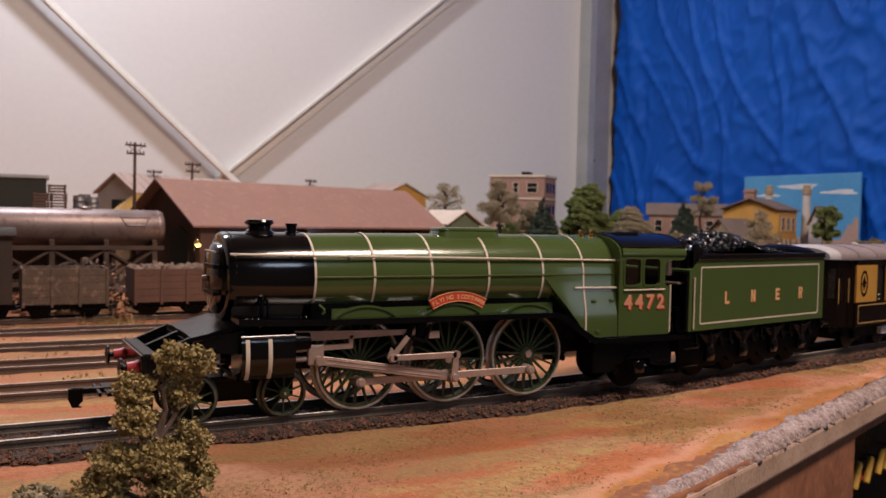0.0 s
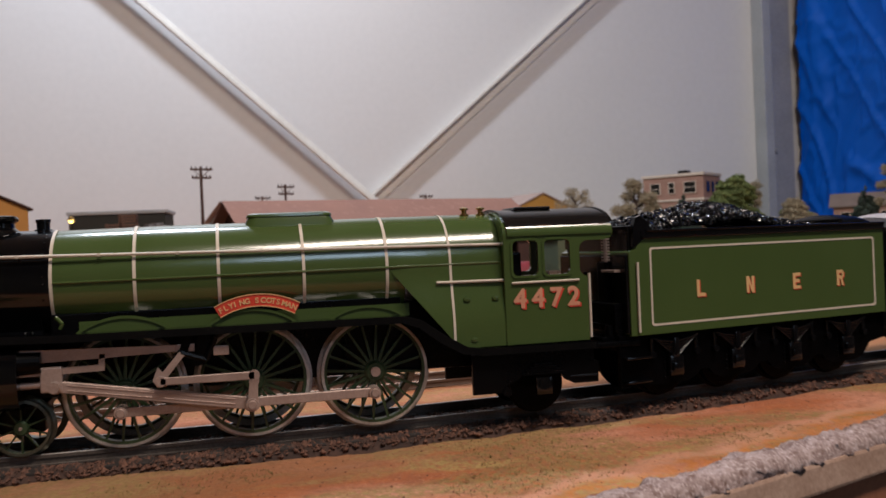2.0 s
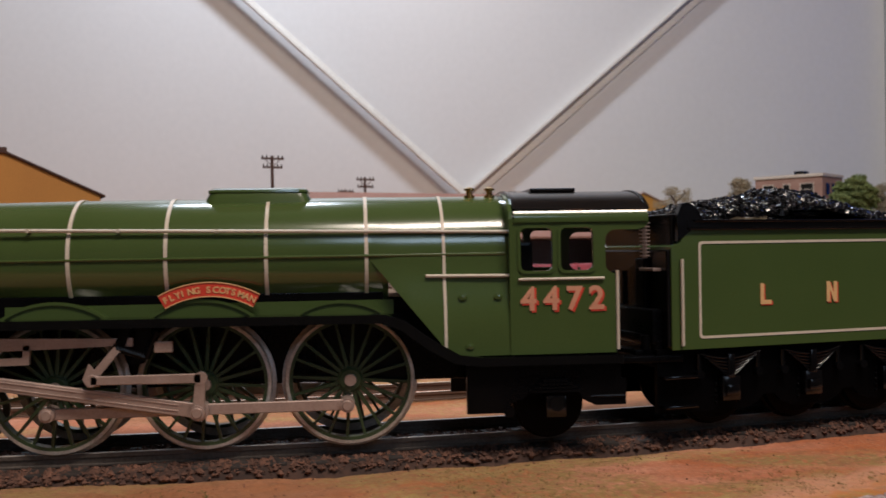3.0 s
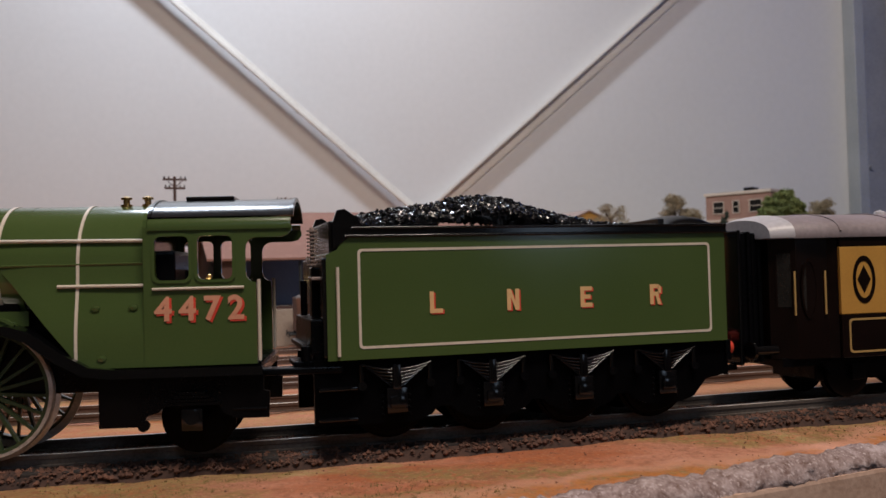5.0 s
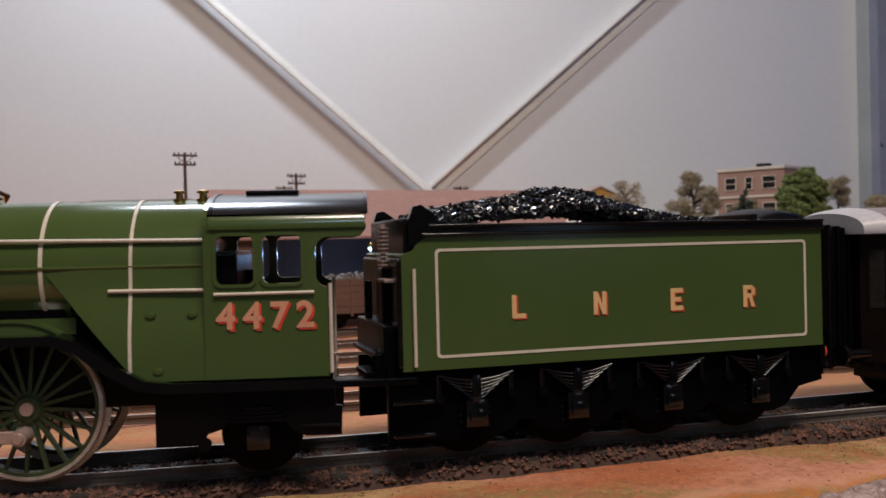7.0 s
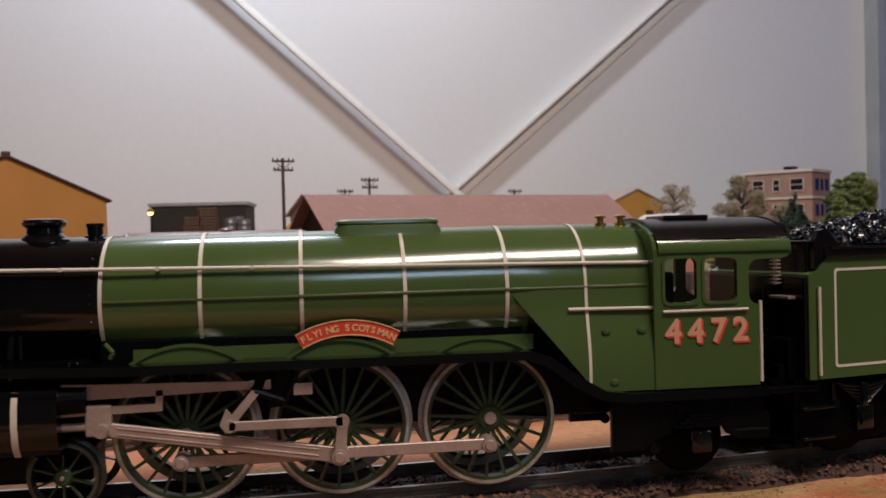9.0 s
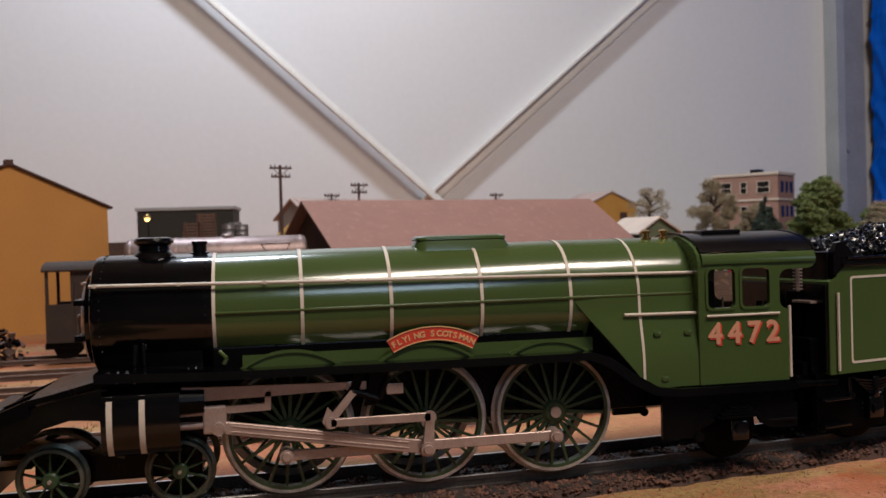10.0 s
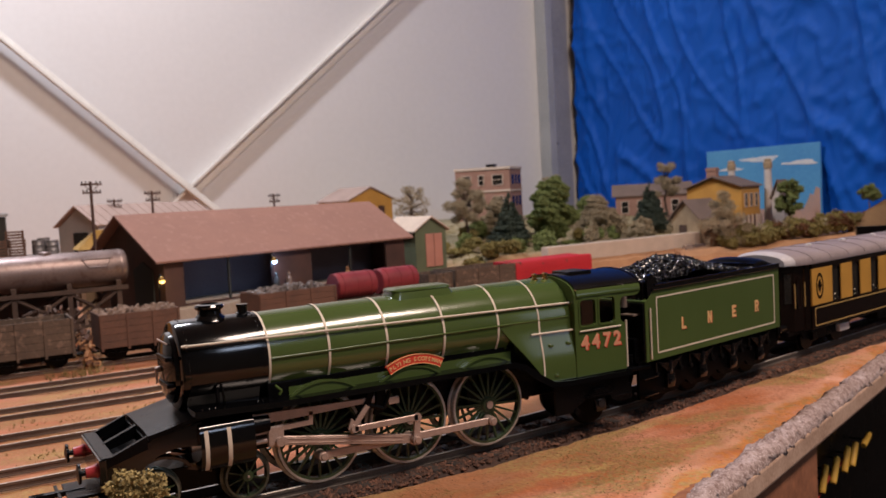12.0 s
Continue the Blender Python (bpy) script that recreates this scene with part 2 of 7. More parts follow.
M_PLANK = mat("brown_stained_plank", (0.34, 0.145, 0.08), (0.21, 0.085, 0.046), rough=0.5, fine=420, coarse=34, bump=0.25, speck=(0.38, 0.155, 0.08))
M_PLYEDGE = mat("pale_ply_edge", (0.52, 0.36, 0.275), (0.35, 0.22, 0.155), rough=0.8, fine=900, coarse=60, bump=0.4)
M_PLASTER = mat("grey_white_plaster", (0.42, 0.335, 0.325), (0.15, 0.09, 0.075), rough=0.9, fine=1100, coarse=330, bump=1.0, speck=(0.50, 0.42, 0.41))

# ---------------- the room ----------------
def slab(name, m, x0, x1, y0, y1, z0, z1, material, label, category):
    bm = bmesh.new()
    box(bm, x0, x1, y0, y1, z0, z1)
    ob = part(name, bm, material)
    ob.matrix_world = m
    return tagged(ob, label, category, kind="structure")


BACK = pose(0.203, 0.997, 0, 0, 0, -1.4)       # x along the back wall, y into it
slab("wall_north", BACK, -2200, 700, 0, 40, -1000, 1300, M_WALL, "off-white painted sheet wall behind the layout", "wall")
slab("wall_east", pose(0.885, 0.978, 0), 0, 40, -2600, 0, -1000, 1300, M_DIM, "dull boarded wall behind the blue tarpaulin", "wall")
# the south wall is out of view, kept pale to bounce fill onto the train
slab("wall_south", pose(0, -1.5, 0), -2200, 924, -40, 0, -1000, 1300, M_BOUNCEBOARD, "unseen plain pale boarding across the aisle, bouncing fill light", "wall")
slab("wall_west", pose(-1.9, 0, 0), -40, 0, -1500, 1330, -1000, 1300, M_DIM, "plain dull boarded end wall", "wall")
slab("ceiling", pose(0, 0, 1.3), -2000, 960, -1600, 1400, 0, 40, M_CEIL, "bare brown timber ceiling", "ceiling")
slab("floor", pose(0, 0, -1.0), -2000, 960, -1600, 1400, -40, 0, M_FLOOR, "dark concrete floor under the layout", "floor")


def angle_bar(name, p, q, label, near, far, low):
    """A cream angle-iron brace bolted on the wall; p and q in mm along the wall and up."""
    th = thing(name, label, "brace", BACK, "braces on the back wall", "structure")
    p, q = Vector((p[0], 0, p[1])), Vector((q[0], 0, q[1]))
    d = (q - p).normalized()
    ang = math.degrees(math.atan2(d.z, d.x))
    length = (q - p).length
    m = Matrix.Translation(p) @ Matrix.Rotation(-radians(ang), 4, "Y")
    bm = bmesh.new()
    box(bm, 0, length, near - 3, near, low, 9, 0.6, m)
    part("flange", bm, M_BATTEN, th)
    bm = bmesh.new()
    box(bm, 0, length, far, near - 3, 5.0, 9, 0.6, m)
    part("leg", bm, M_BATTEN, th)
    bm = bmesh.new()
    for k in range(1, int(length // 45)):
        c = m @ Vector((k * 45, far + 6, 9))
        e = m @ Vector((k * 45, far + 6, 10.4))
        tube(bm, c, e, 2.0, 1.6, 8)
    part("bolt_row", bm, M_BATTEN, th)
    return th


angle_bar("wall_brace", (28, 77), (-604, 652), "cream angle-iron brace sloping down across the white wall", -13, -26, -1)
angle_bar("wall_brace", (-38, 83), (555, 589), "cream angle-iron brace sloping up across the white wall", -0.4, -15, -8)
post = thing("corner_post", "grey galvanised steel post in the corner of the shed", "post", BACK, kind="structure")
bm = bmesh.new()
box(bm, 587, 601, -30, -1, -60, 1290, 0.8)
part("web", bm, M_GALV, post)
bm = bmesh.new()
box(bm, 601.5, 645, -12, -1, -60, 1290, 0.8)
part("flange", bm, M_GALV, post)
for zz in (163, 527):
    bm = bmesh.new()
    tube(bm, (615, -12, zz), (615, -15.5, zz), 4.2, 3.6, 6)
    part("bolt", bm, M_GALV, post)

# the blue tarpaulin hung on the east wall, with folds
bm = bmesh.new()
nx, nz = 200, 190
grid = []
for i in range(nx + 1):
    row = []
    for j in range(nz + 1):
        z = -40 + j * 1040 / nz
        y = 15 - max(z - 90, 0) * 0.045 - i * 690 / nx
        v = Vector((y * 0.006, z * 0.0035, 0))
        w = 16 * noise.noise(v + Vector((3, 1, 0))) + 9 * noise.noise(Vector((y * 0.022 + z * 0.003, z * 0.0025, 4)))
        r = abs(noise.noise(Vector((y * 0.016 - z * 0.006, z * 0.004 + y * 0.003, 9))))
        r2 = abs(noise.noise(Vector((y * 0.03 + z * 0.02, z * 0.016 - y * 0.008, 5))))
        r3 = abs(noise.noise(Vector((y * 0.012 + z * 0.014, z * 0.011 - y * 0.013, 15))))
        w += 10 * (1 - min(r * 7, 1)) + 4.5 * (1 - min(r2 * 6, 1)) + 5 * (1 - min(r3 * 9, 1)) + 1.4 * noise.noise(Vector((y * 0.09, z * 0.05, 2)))
        row.append(bm.verts.new((-26 - w * 0.6, y, z)))
    grid.append(row)
for i in range(nx):
    for j in range(nz):
        bm.faces.new((grid[i][j], grid[i][j + 1], grid[i + 1][j + 1], grid[i + 1][j]))
tarp = part("tarpaulin", bm, M_TARP, smooth=True)
tarp.matrix_world = pose(0.885, 0.957, 0)
tagged(tarp, "creased bright blue plastic tarpaulin hung over the wall", "tarpaulin")

# ---------------- the layout board and its ground ----------------
EDGE = pose(0.094, -0.062, 0, 0, 0, 21)        # x along the board's front edge, y into the layout
EDGE_INV = EDGE.inverted()


def smooth_step(a, b, v):
    t = min(max((v - a) / (b - a), 0), 1)
    return t * t * (3 - 2 * t)


def ground_z(x, y):
    """The ground's height in mm at x, y in mm."""
    e = EDGE_INV @ Vector((x * MM, y * MM, 0))
    d = e.y * 1000
    z = -4.8 + 1.1 * noise.noise(Vector((x * 0.012, y * 0.012, 1))) + 0.6 * noise.noise(Vector((x * 0.06, y * 0.06, 5))) + 0.28 * noise.noise(Vector((x * 0.25, y * 0.25, 7)))
    rough = 3.5 * noise.noise(Vector((x * 0.05, y * 0.05, 9)))
    z -= 1.6 * (1 - smooth_step(0, 13, d + rough)) + 0.8 * (1 - smooth_step(5, 40, d))
    # the hill behind the retaining wall
    rise = smooth_step(454, 474, y - 0.087 * (x - 459)) * smooth_step(308, 350, x)
    z += 25 * rise + 24 * smooth_step(560, 840, y + 0.1 * x) * smooth_step(300, 420, x)
    z -= 6.5 * smooth_step(25, 320, y - 0.18 * max(x, 0)) * (1 - rise)
    z += 10 * smooth_step(345, 420, y - 0.2 * max(x, 0)) * (1 - rise)
    return z


def ground_sheet(name, xs, ys):
    bm = bmesh.new()
    rows = []
    for x in xs:
        row = []
        for y in ys:
            p = EDGE @ Vector((x * MM, y * MM, 0))
            px, py = p.x * 1000, p.y * 1000
            row.append(bm.verts.new((px, py, ground_z(px, py))))
        rows.append(row)
    for i in range(len(xs) - 1):
        for j in range(len(ys) - 1):
            bm.faces.new((rows[i][j], rows[i + 1][j], rows[i + 1][j + 1], rows[i][j + 1]))
    return bm


def steps(*runs):
    out = []
    for a, b, s in runs:
        n = max(1, round((b - a) / s))
        out += [a + (b - a) * i / n for i in range(n)]
    return out + [runs[-1][1]]


M_GROUND = bpy.data.materials.new("red_earth_and_dry_grass")
M_GROUND.use_nodes = True
nt = M_GROUND.node_tree
bsdf = nt.nodes["Principled BSDF"]
bsdf.inputs["Roughness"].default_value = 0.95
tc = nt.nodes.new("ShaderNodeTexCoord")


def tone(scale, detail, lo, hi, offset=0.0, stretch=(1, 1, 1)):
    mp = nt.nodes.new("ShaderNodeMapping")
    mp.inputs["Location"].default_value = (offset, offset * 0.7, 0)
    mp.inputs["Scale"].default_value = stretch
    nt.links.new(tc.outputs["Object"], mp.inputs["Vector"])
    n = nt.nodes.new("ShaderNodeTexNoise")
    n.inputs["Scale"].default_value, n.inputs["Detail"].default_value = scale, detail
    nt.links.new(mp.outputs[0], n.inputs["Vector"])
    r = nt.nodes.new("ShaderNodeMapRange")
    r.inputs[1].default_value, r.inputs[2].default_value = lo, hi
    nt.links.new(n.outputs["Fac"], r.inputs[0])
    return r.outputs[0], n.outputs["Fac"]


def blend(fac, a, b):
    mx = nt.nodes.new("ShaderNodeMix")
    mx.data_type = "RGBA"
    nt.links.new(fac, mx.inputs[0])
    for k, c in ((6, a), (7, b)):
        if isinstance(c, tuple):
            mx.inputs[k].default_value = (*c, 1)
        else:
            nt.links.new(c, mx.inputs[k])
    return mx.outputs[2]


def ramp_of(socket, lo, hi):
    r = nt.nodes.new("ShaderNodeMapRange")
    r.interpolation_type = "SMOOTHSTEP"
    r.inputs[1].default_value, r.inputs[2].default_value = lo, hi
    nt.links.new(socket, r.inputs[0])
    return r.outputs[0]


def product(a, b):
    n = nt.nodes.new("ShaderNodeMath")
    n.operation = "MULTIPLY"
    nt.links.new(a, n.inputs[0])
    if isinstance(b, float):
        n.inputs[1].default_value = b
    else:
        nt.links.new(b, n.inputs[1])
    return n.outputs[0]


# broad drifts of pink and orange earth, then patches of olive and straw flock with ragged borders, then fine crumbs
f, _ = tone(27, 4, 0.43, 0.57, 0.0, (0.6, 1.5, 1))
earth = blend(f, (0.38, 0.118, 0.043), (0.51, 0.23, 0.142))
f, _ = tone(34, 5, 0.50, 0.66, 3.1, (0.6, 1.4, 1))
earth = blend(product(f, 0.7), earth, (0.42, 0.125, 0.028))
flock_grain, _ = tone(620, 6, 0.32, 0.54, 8.4)
f, _ = tone(33, 6, 0.46, 0.54, 7.7, (0.55, 1.5, 1))
earth = blend(product(f, flock_grain), earth, (0.27, 0.18, 0.06))
f, _ = tone(40, 6, 0.535, 0.61, 1.3, (0.55, 1.5, 1))
earth = blend(product(f, flock_grain), earth, (0.37, 0.265, 0.09))
f, _ = tone(110, 7, 0.54, 0.72, 5.4)
earth = blend(product(f, 0.5), earth, (0.27, 0.11, 0.05))
f, _ = tone(330, 7, 0.55, 0.68, 6.6)
earth = blend(product(f, 0.38), earth, (0.15, 0.06, 0.032))
f, hgt = tone(650, 8, 0.42, 0.7, 0.4)
earth = blend(product(f, 0.55), earth, (0.27, 0.11, 0.055))
f, _ = tone(1400, 3, 0.60, 0.68, 2.2)
earth = blend(product(f, 0.6), earth, (0.52, 0.29, 0.16))
f, _ = tone(900, 3, 0.64, 0.70, 9.2)
earth = blend(product(f, 0.35), earth, (0.10, 0.045, 0.025))

# a bare orange band and a pinkish strip along the board's edge
mp = nt.nodes.new("ShaderNodeMapping")
mp.vector_type = "TEXTURE"
mp.inputs["Location"].default_value, mp.inputs["Rotation"].default_value = (0.094, -0.062, 0), (0, 0, radians(21))
nt.links.new(tc.outputs["Object"], mp.inputs["Vector"])
sep = nt.nodes.new("ShaderNodeSeparateXYZ")
nt.links.new(mp.outputs[0], sep.inputs[0])
_, wob = tone(45, 5, 0, 1, 3.7)
add = nt.nodes.new("ShaderNodeMath")
add.operation = "MULTIPLY_ADD"
add.inputs[1].default_value = 0.034
nt.links.new(wob, add.inputs[0])
nt.links.new(sep.outputs[1], add.inputs[2])
grain, _ = tone(420, 6, 0.36, 0.6, 2.9)
verge = product(product(ramp_of(add.outputs[0], 0.056, 0.080), ramp_of(sep.outputs[1], 0.12, 0.09)), 0.5)
earth = blend(verge, earth, (0.21, 0.115, 0.048))
band = product(product(ramp_of(add.outputs[0], 0.036, 0.028), grain), 0.8)
earth = blend(band, earth, (0.46, 0.17, 0.035))
strip = product(product(ramp_of(add.outputs[0], 0.026, 0.031), ramp_of(add.outputs[0], 0.038, 0.032)), 0.6)
earth = blend(strip, earth, (0.58, 0.30, 0.20))
# barer orange earth over the yard, and the pale dry lawn of the park
sep2 = nt.nodes.new("ShaderNodeSeparateXYZ")
nt.links.new(tc.outputs["Object"], sep2.inputs[0])
bare, _ = tone(38, 6, 0.30, 0.56, 6.3, (0.6, 1.5, 1))
yard = product(product(ramp_of(sep2.outputs[1], 0.020, 0.035), bare), 0.45)
earth = blend(yard, earth, (0.46, 0.185, 0.095))
lawn = product(ramp_of(sep2.outputs[0], 0.31, 0.345), ramp_of(sep2.outputs[1], 0.455, 0.475))
f, _ = tone(60, 6, 0.35, 0.65, 4.4)
turf = blend(f, (0.36, 0.31, 0.20), (0.24, 0.21, 0.11))
earth = blend(lawn, earth, turf)
nt.links.new(earth, bsdf.inputs["Base Color"])
bp = nt.nodes.new("ShaderNodeBump")
bp.inputs["Strength"].default_value, bp.inputs["Distance"].default_value = 0.8, 0.0010
nt.links.new(hgt, bp.inputs["Height"])
nt.links.new(bp.outputs[0], bsdf.inputs["Normal"])

bm = ground_sheet("ground", steps((-900, -330, 14), (-330, 330, 2.6), (330, 900, 14)), steps((0, 120, 2.0), (120, 420, 5), (420, 1300, 12)))
ground = part("ground", bm, M_GROUND, smooth=True)
tagged(ground, "orange-red model earth with patches of dry grass flock", "ground", kind="structure")

# the broken plaster rim, the ply edge and the plank below it
bm = bmesh.new()
sections = []
RIM_SHAPE = ((8.0, -2.4), (6.4, -0.9), (5.0, -0.3), (3.8, 0.0), (2.6, 0.0), (1.5, -0.3), (0.6, -0.8), (-0.2, -1.5), (-0.8, -2.3), (-1.1, -3.1), (-1.3, -3.9), (-1.4, -4.6), (5.0, -4.6))
for x in steps((-122, 330, 0.9), (330, 900, 20)):
    grow = smooth_step(-122, -20, x + 22 * noise.noise(Vector((x * 0.06, 5, 5))))
    crest = -6.0 + 1.7 * grow + 1.5 * noise.noise(Vector((x * 0.055, 0, 3))) * grow
    wide = 0.45 + 0.5 * grow + 0.35 * noise.noise(Vector((x * 0.05, 2, 1)))
    sec = []
    for k, (y, z) in enumerate(RIM_SHAPE):
        p = Vector((x * 0.24, k * 0.55, 2))
        rough_ = (noise.noise(p) + 0.8 * noise.noise(p * 2.3)) * (0.9 if k < 11 else 0.0)
        base = max(-8.6, crest + z) if k < 11 else -8.6
        sec.append((x + 0.35 * noise.noise(p * 3.1), y * (wide if y > 0 and k < 12 else 1.0) + 0.8 * rough_, base + rough_))
    sections.append(sec)
loft(bm, sections)
rim = part("plaster_rim", bm, M_PLASTER, smooth=True)
rim.matrix_world = EDGE
tagged(rim, "broken grey-white plaster rim along the board's edge", "edging", kind="structure")
bm = bmesh.new()
sections = []
for x in steps((-900, -300, 20), (-300, -30, 1.6)):
    k = noise.noise(Vector((x * 0.07, 0, 13))) + 0.6 * noise.noise(Vector((x * 0.3, 0, 18)))
    sections.append([(x, 13 + 3 * k, -7.0), (x, 8 + 2 * k, -5.6 + 0.5 * k + 0.8 * noise.noise(Vector((x * 0.4, 1, 2)))), (x, 3 + k, -6.1 + 0.6 * k + 0.8 * noise.noise(Vector((x * 0.5, 4, 2)))), (x, -0.8 + 0.7 * k, -6.8), (x, -1.0 + 0.7 * noise.noise(Vector((x * 0.2, 6, 2))), -7.8), (x, -1.2, -8.8), (x, 10, -8.8)])
loft(bm, sections)
lip = part("earth_lip", bm, M_EARTHLIP, smooth=True)
lip.matrix_world = EDGE
tagged(lip, "crumbling red-brown earth along the board's edge", "edging", kind="structure")
bm = bmesh.new()
box(bm, -900, 900, -1.6, 10, -15.2, -8.0, 0.9)
ply = part("baseboard_edge", bm, M_PLYEDGE)
ply.matrix_world = EDGE
tagged(ply, "pale rough plywood edge of the baseboard", "board", kind="structure")
bm = bmesh.new()
box(bm, -900, 900, 10, 1300, -27, -20.5)
deck = part("baseboard", bm, M_PLANK)
deck.matrix_world = EDGE
tagged(deck, "plywood deck under the model ground", "board", kind="structure")
plank = thing("support_plank", "brown-stained timber plank under the board's edge", "plank", EDGE)
bm = bmesh.new()
box(bm, -141, 63, 1, 20, -54, -15.4, 0.8)
part("face_board", bm, M_PLANK, plank)
bm = bmesh.new()
box(bm, -150, 63, 0, 26, -66, -54.3, 0.8)
part("lower_rail", bm, mat("orange_pine_rail", (0.36, 0.17, 0.08), (0.26, 0.11, 0.05), rough=0.6, fine=400, coarse=25, bump=0.2), plank)

# ---------------- track ----------------
A_END = radians(10.5)       # the curve ends at this heading and runs on straight


def line_point(off, s):
    """A track's centre and heading at the arc length s (m) from the start of the curve; off: how far inside the main line."""
    if s < 0:
        return Vector((X0 + s, off, 0)), 0.0
    r = R0 - off
    a = min(s / r, A_END)
    p = Vector((X0 + r * math.sin(a), off + r * (1 - math.cos(a)), 0))
    return p + Vector((math.cos(a), math.sin(a), 0)) * (s - a * r), a


RAIL = ((-0.55, -2.5), (0.55, -2.5), (0.55, -2.2), (0.2, -2.0), (0.2, -1.0), (0.5, -0.8), (0.5, 0.0), (-0.5, 0.0), (-0.5, -0.8), (-0.2, -1.0), (-0.2, -2.0), (-0.55, -2.2))


def sweep_rail(bm, off, side, s0, s1, ds, zoff, prof):
    secs = []
    n = int((s1 - s0) / ds)
    for i in range(n + 1):
        p, a = line_point(off, s0 + (s1 - s0) * i / n)
        nx_, ny_ = -math.sin(a), math.cos(a)
        secs.append([(p.x * 1000 + (side + u) * nx_, p.y * 1000 + (side + u) * ny_, w + zoff) for u, w in prof])
    loft(bm, secs)


SLEEPER = bpy.data.meshes.new("sleeper")
bm = bmesh.new()
box(bm, -1.7, 1.7, -15, 15, -4.0, -2.5, 0.3)
bm.transform(Matrix.Diagonal((MM, MM, MM, 1)))
bm.to_mesh(SLEEPER)
bm.free()
SLEEPER.materials.append(M_SLEEPER)


def track(off, s0, s1, zoff, label, pieces):
    th = thing("railway_track", label, "track", None, "model railway tracks")
    for side in (-8.6, 8.6):
        bm = bmesh.new()
        sweep_rail(bm, off, side, s0, s1, 0.012, zoff, RAIL)
        rail = part("rail", bm, M_RAIL if pieces else M_RUSTRAIL, th)
        bm = bmesh.new()
        sweep_rail(bm, off, side, s0, s1, 0.012, zoff, ((-0.47, 0.0), (0.47, 0.0), (0.42, 0.06), (-0.42, 0.06)) if pieces else ((-0.3, 0.0), (0.3, 0.0), (0.26, 0.05), (-0.26, 0.05)))
        part("rail_head", bm, M_RAILTOP, rail, "polished running surface")
    n = int((s1 - s0) / 0.0077)
    joined = bmesh.new()
    for i in range(n):
        p, a = line_point(off, s0 + (i + 0.5) * 0.0077)
        m = pose(p.x, p.y, zoff * MM, 0, 0, math.degrees(a))
        if pieces:
            ob = new("sleeper", SLEEPER)
            ob.parent = th
            ob.matrix_local = m @ pose(0, random.uniform(-0.0003, 0.0003), 0, 0, 0, random.uniform(-1, 1))
        else:
            box(joined, -1.7, 1.7, -15, 15, -5.6, -3.95, 0, Matrix.Translation((p.x * 1000, p.y * 1000, zoff)) @ Matrix.Rotation(a, 4, "Z"))
    if not pieces:
        tagged(part("sleeper_row", joined, M_SLEEPER, th), kind="stuff")
    else:
        joined.free()
    return th


track(0.0, -0.55, 0.75, 0.0, "nickel-silver rails on dark sleepers under the express train", True)
for off, zz in ((0.072, -2.5), (0.130, -3.5), (0.198, -6.2), (0.262, -7.6)):
    track(off, -0.75, 0.45, zz, "rusty-sided siding rails bedded in red earth", False)
track(0.325, -0.75, 0.40, -8.0, "siding rails beneath the standing wagons", False)


def ballast(off, s0, s1, count, zoff, seed, spread, size):
    rng = random.Random(seed)
    verts, faces = [], []
    for _ in range(count):
        p, a = line_point(off, rng.uniform(s0, s1))
        u = rng.uniform(-spread, spread)
        x, y = p.x * 1000 - math.sin(a) * u, p.y * 1000 + math.cos(a) * u
        r = (0.3 + 0.75 * rng.random() ** 3 + 0.35 * rng.random() ** 12) * size * 1.25
        z = zoff - 2.62 - r * 0.4 - max(abs(u) - 14.8, 0) * 0.5 + rng.uniform(-0.3, 0.3)
        base = len(verts)
        for dx, dy, dz in ((1, 0, 0), (-1, 0.2, 0), (0, 1, 0.1), (0.1, -1, 0), (0.2, 0, 0.9), (0, 0, -0.8)):
            q = rng.uniform(0.7, 1.25) * r
            c, s = math.cos(base), math.sin(base)
            verts.append((x + (dx * c - dy * s) * q, y + (dx * s + dy * c) * q, z + dz * q))
        for f3 in ((0, 2, 4), (2, 1, 4), (1, 3, 4), (3, 0, 4), (2, 0, 5), (1, 2, 5), (3, 1, 5), (0, 3, 5)):
            faces.append(tuple(base + k for k in f3))
    me = bpy.data.meshes.new("ballast")
    me.from_pydata([(v[0] * MM, v[1] * MM, v[2] * MM) for v in verts], [], faces)
    me.materials.append(M_BALLAST_STONE)
    return tagged(new("ballast", me), "loose dark brown ballast stones along the sleepers", "ballast", kind="stuff")


M_BALLAST_STONE = mat("ballast_stones", (0.17, 0.08, 0.05), (0.045, 0.024, 0.018), rough=0.9, fine=300, coarse=400, bump=0.2)
bm = bmesh.new()
sweep_rail(bm, 0.0, 0.0, -0.55, 0.75, 0.012, 0.0, ((-18.5, -6.5), (-16.6, -4.6), (-14.6, -2.8), (14.6, -2.8), (16.6, -4.6), (18.5, -6.5)))
bed = part("ballast_bed", bm, M_BALLAST)
tagged(bed, "dark brown ballast bed under the main line", "ballast", kind="structure")
ballast(0.0, -0.33, 0.56, 56000, 0.0, 5, 17.0, 0.72)

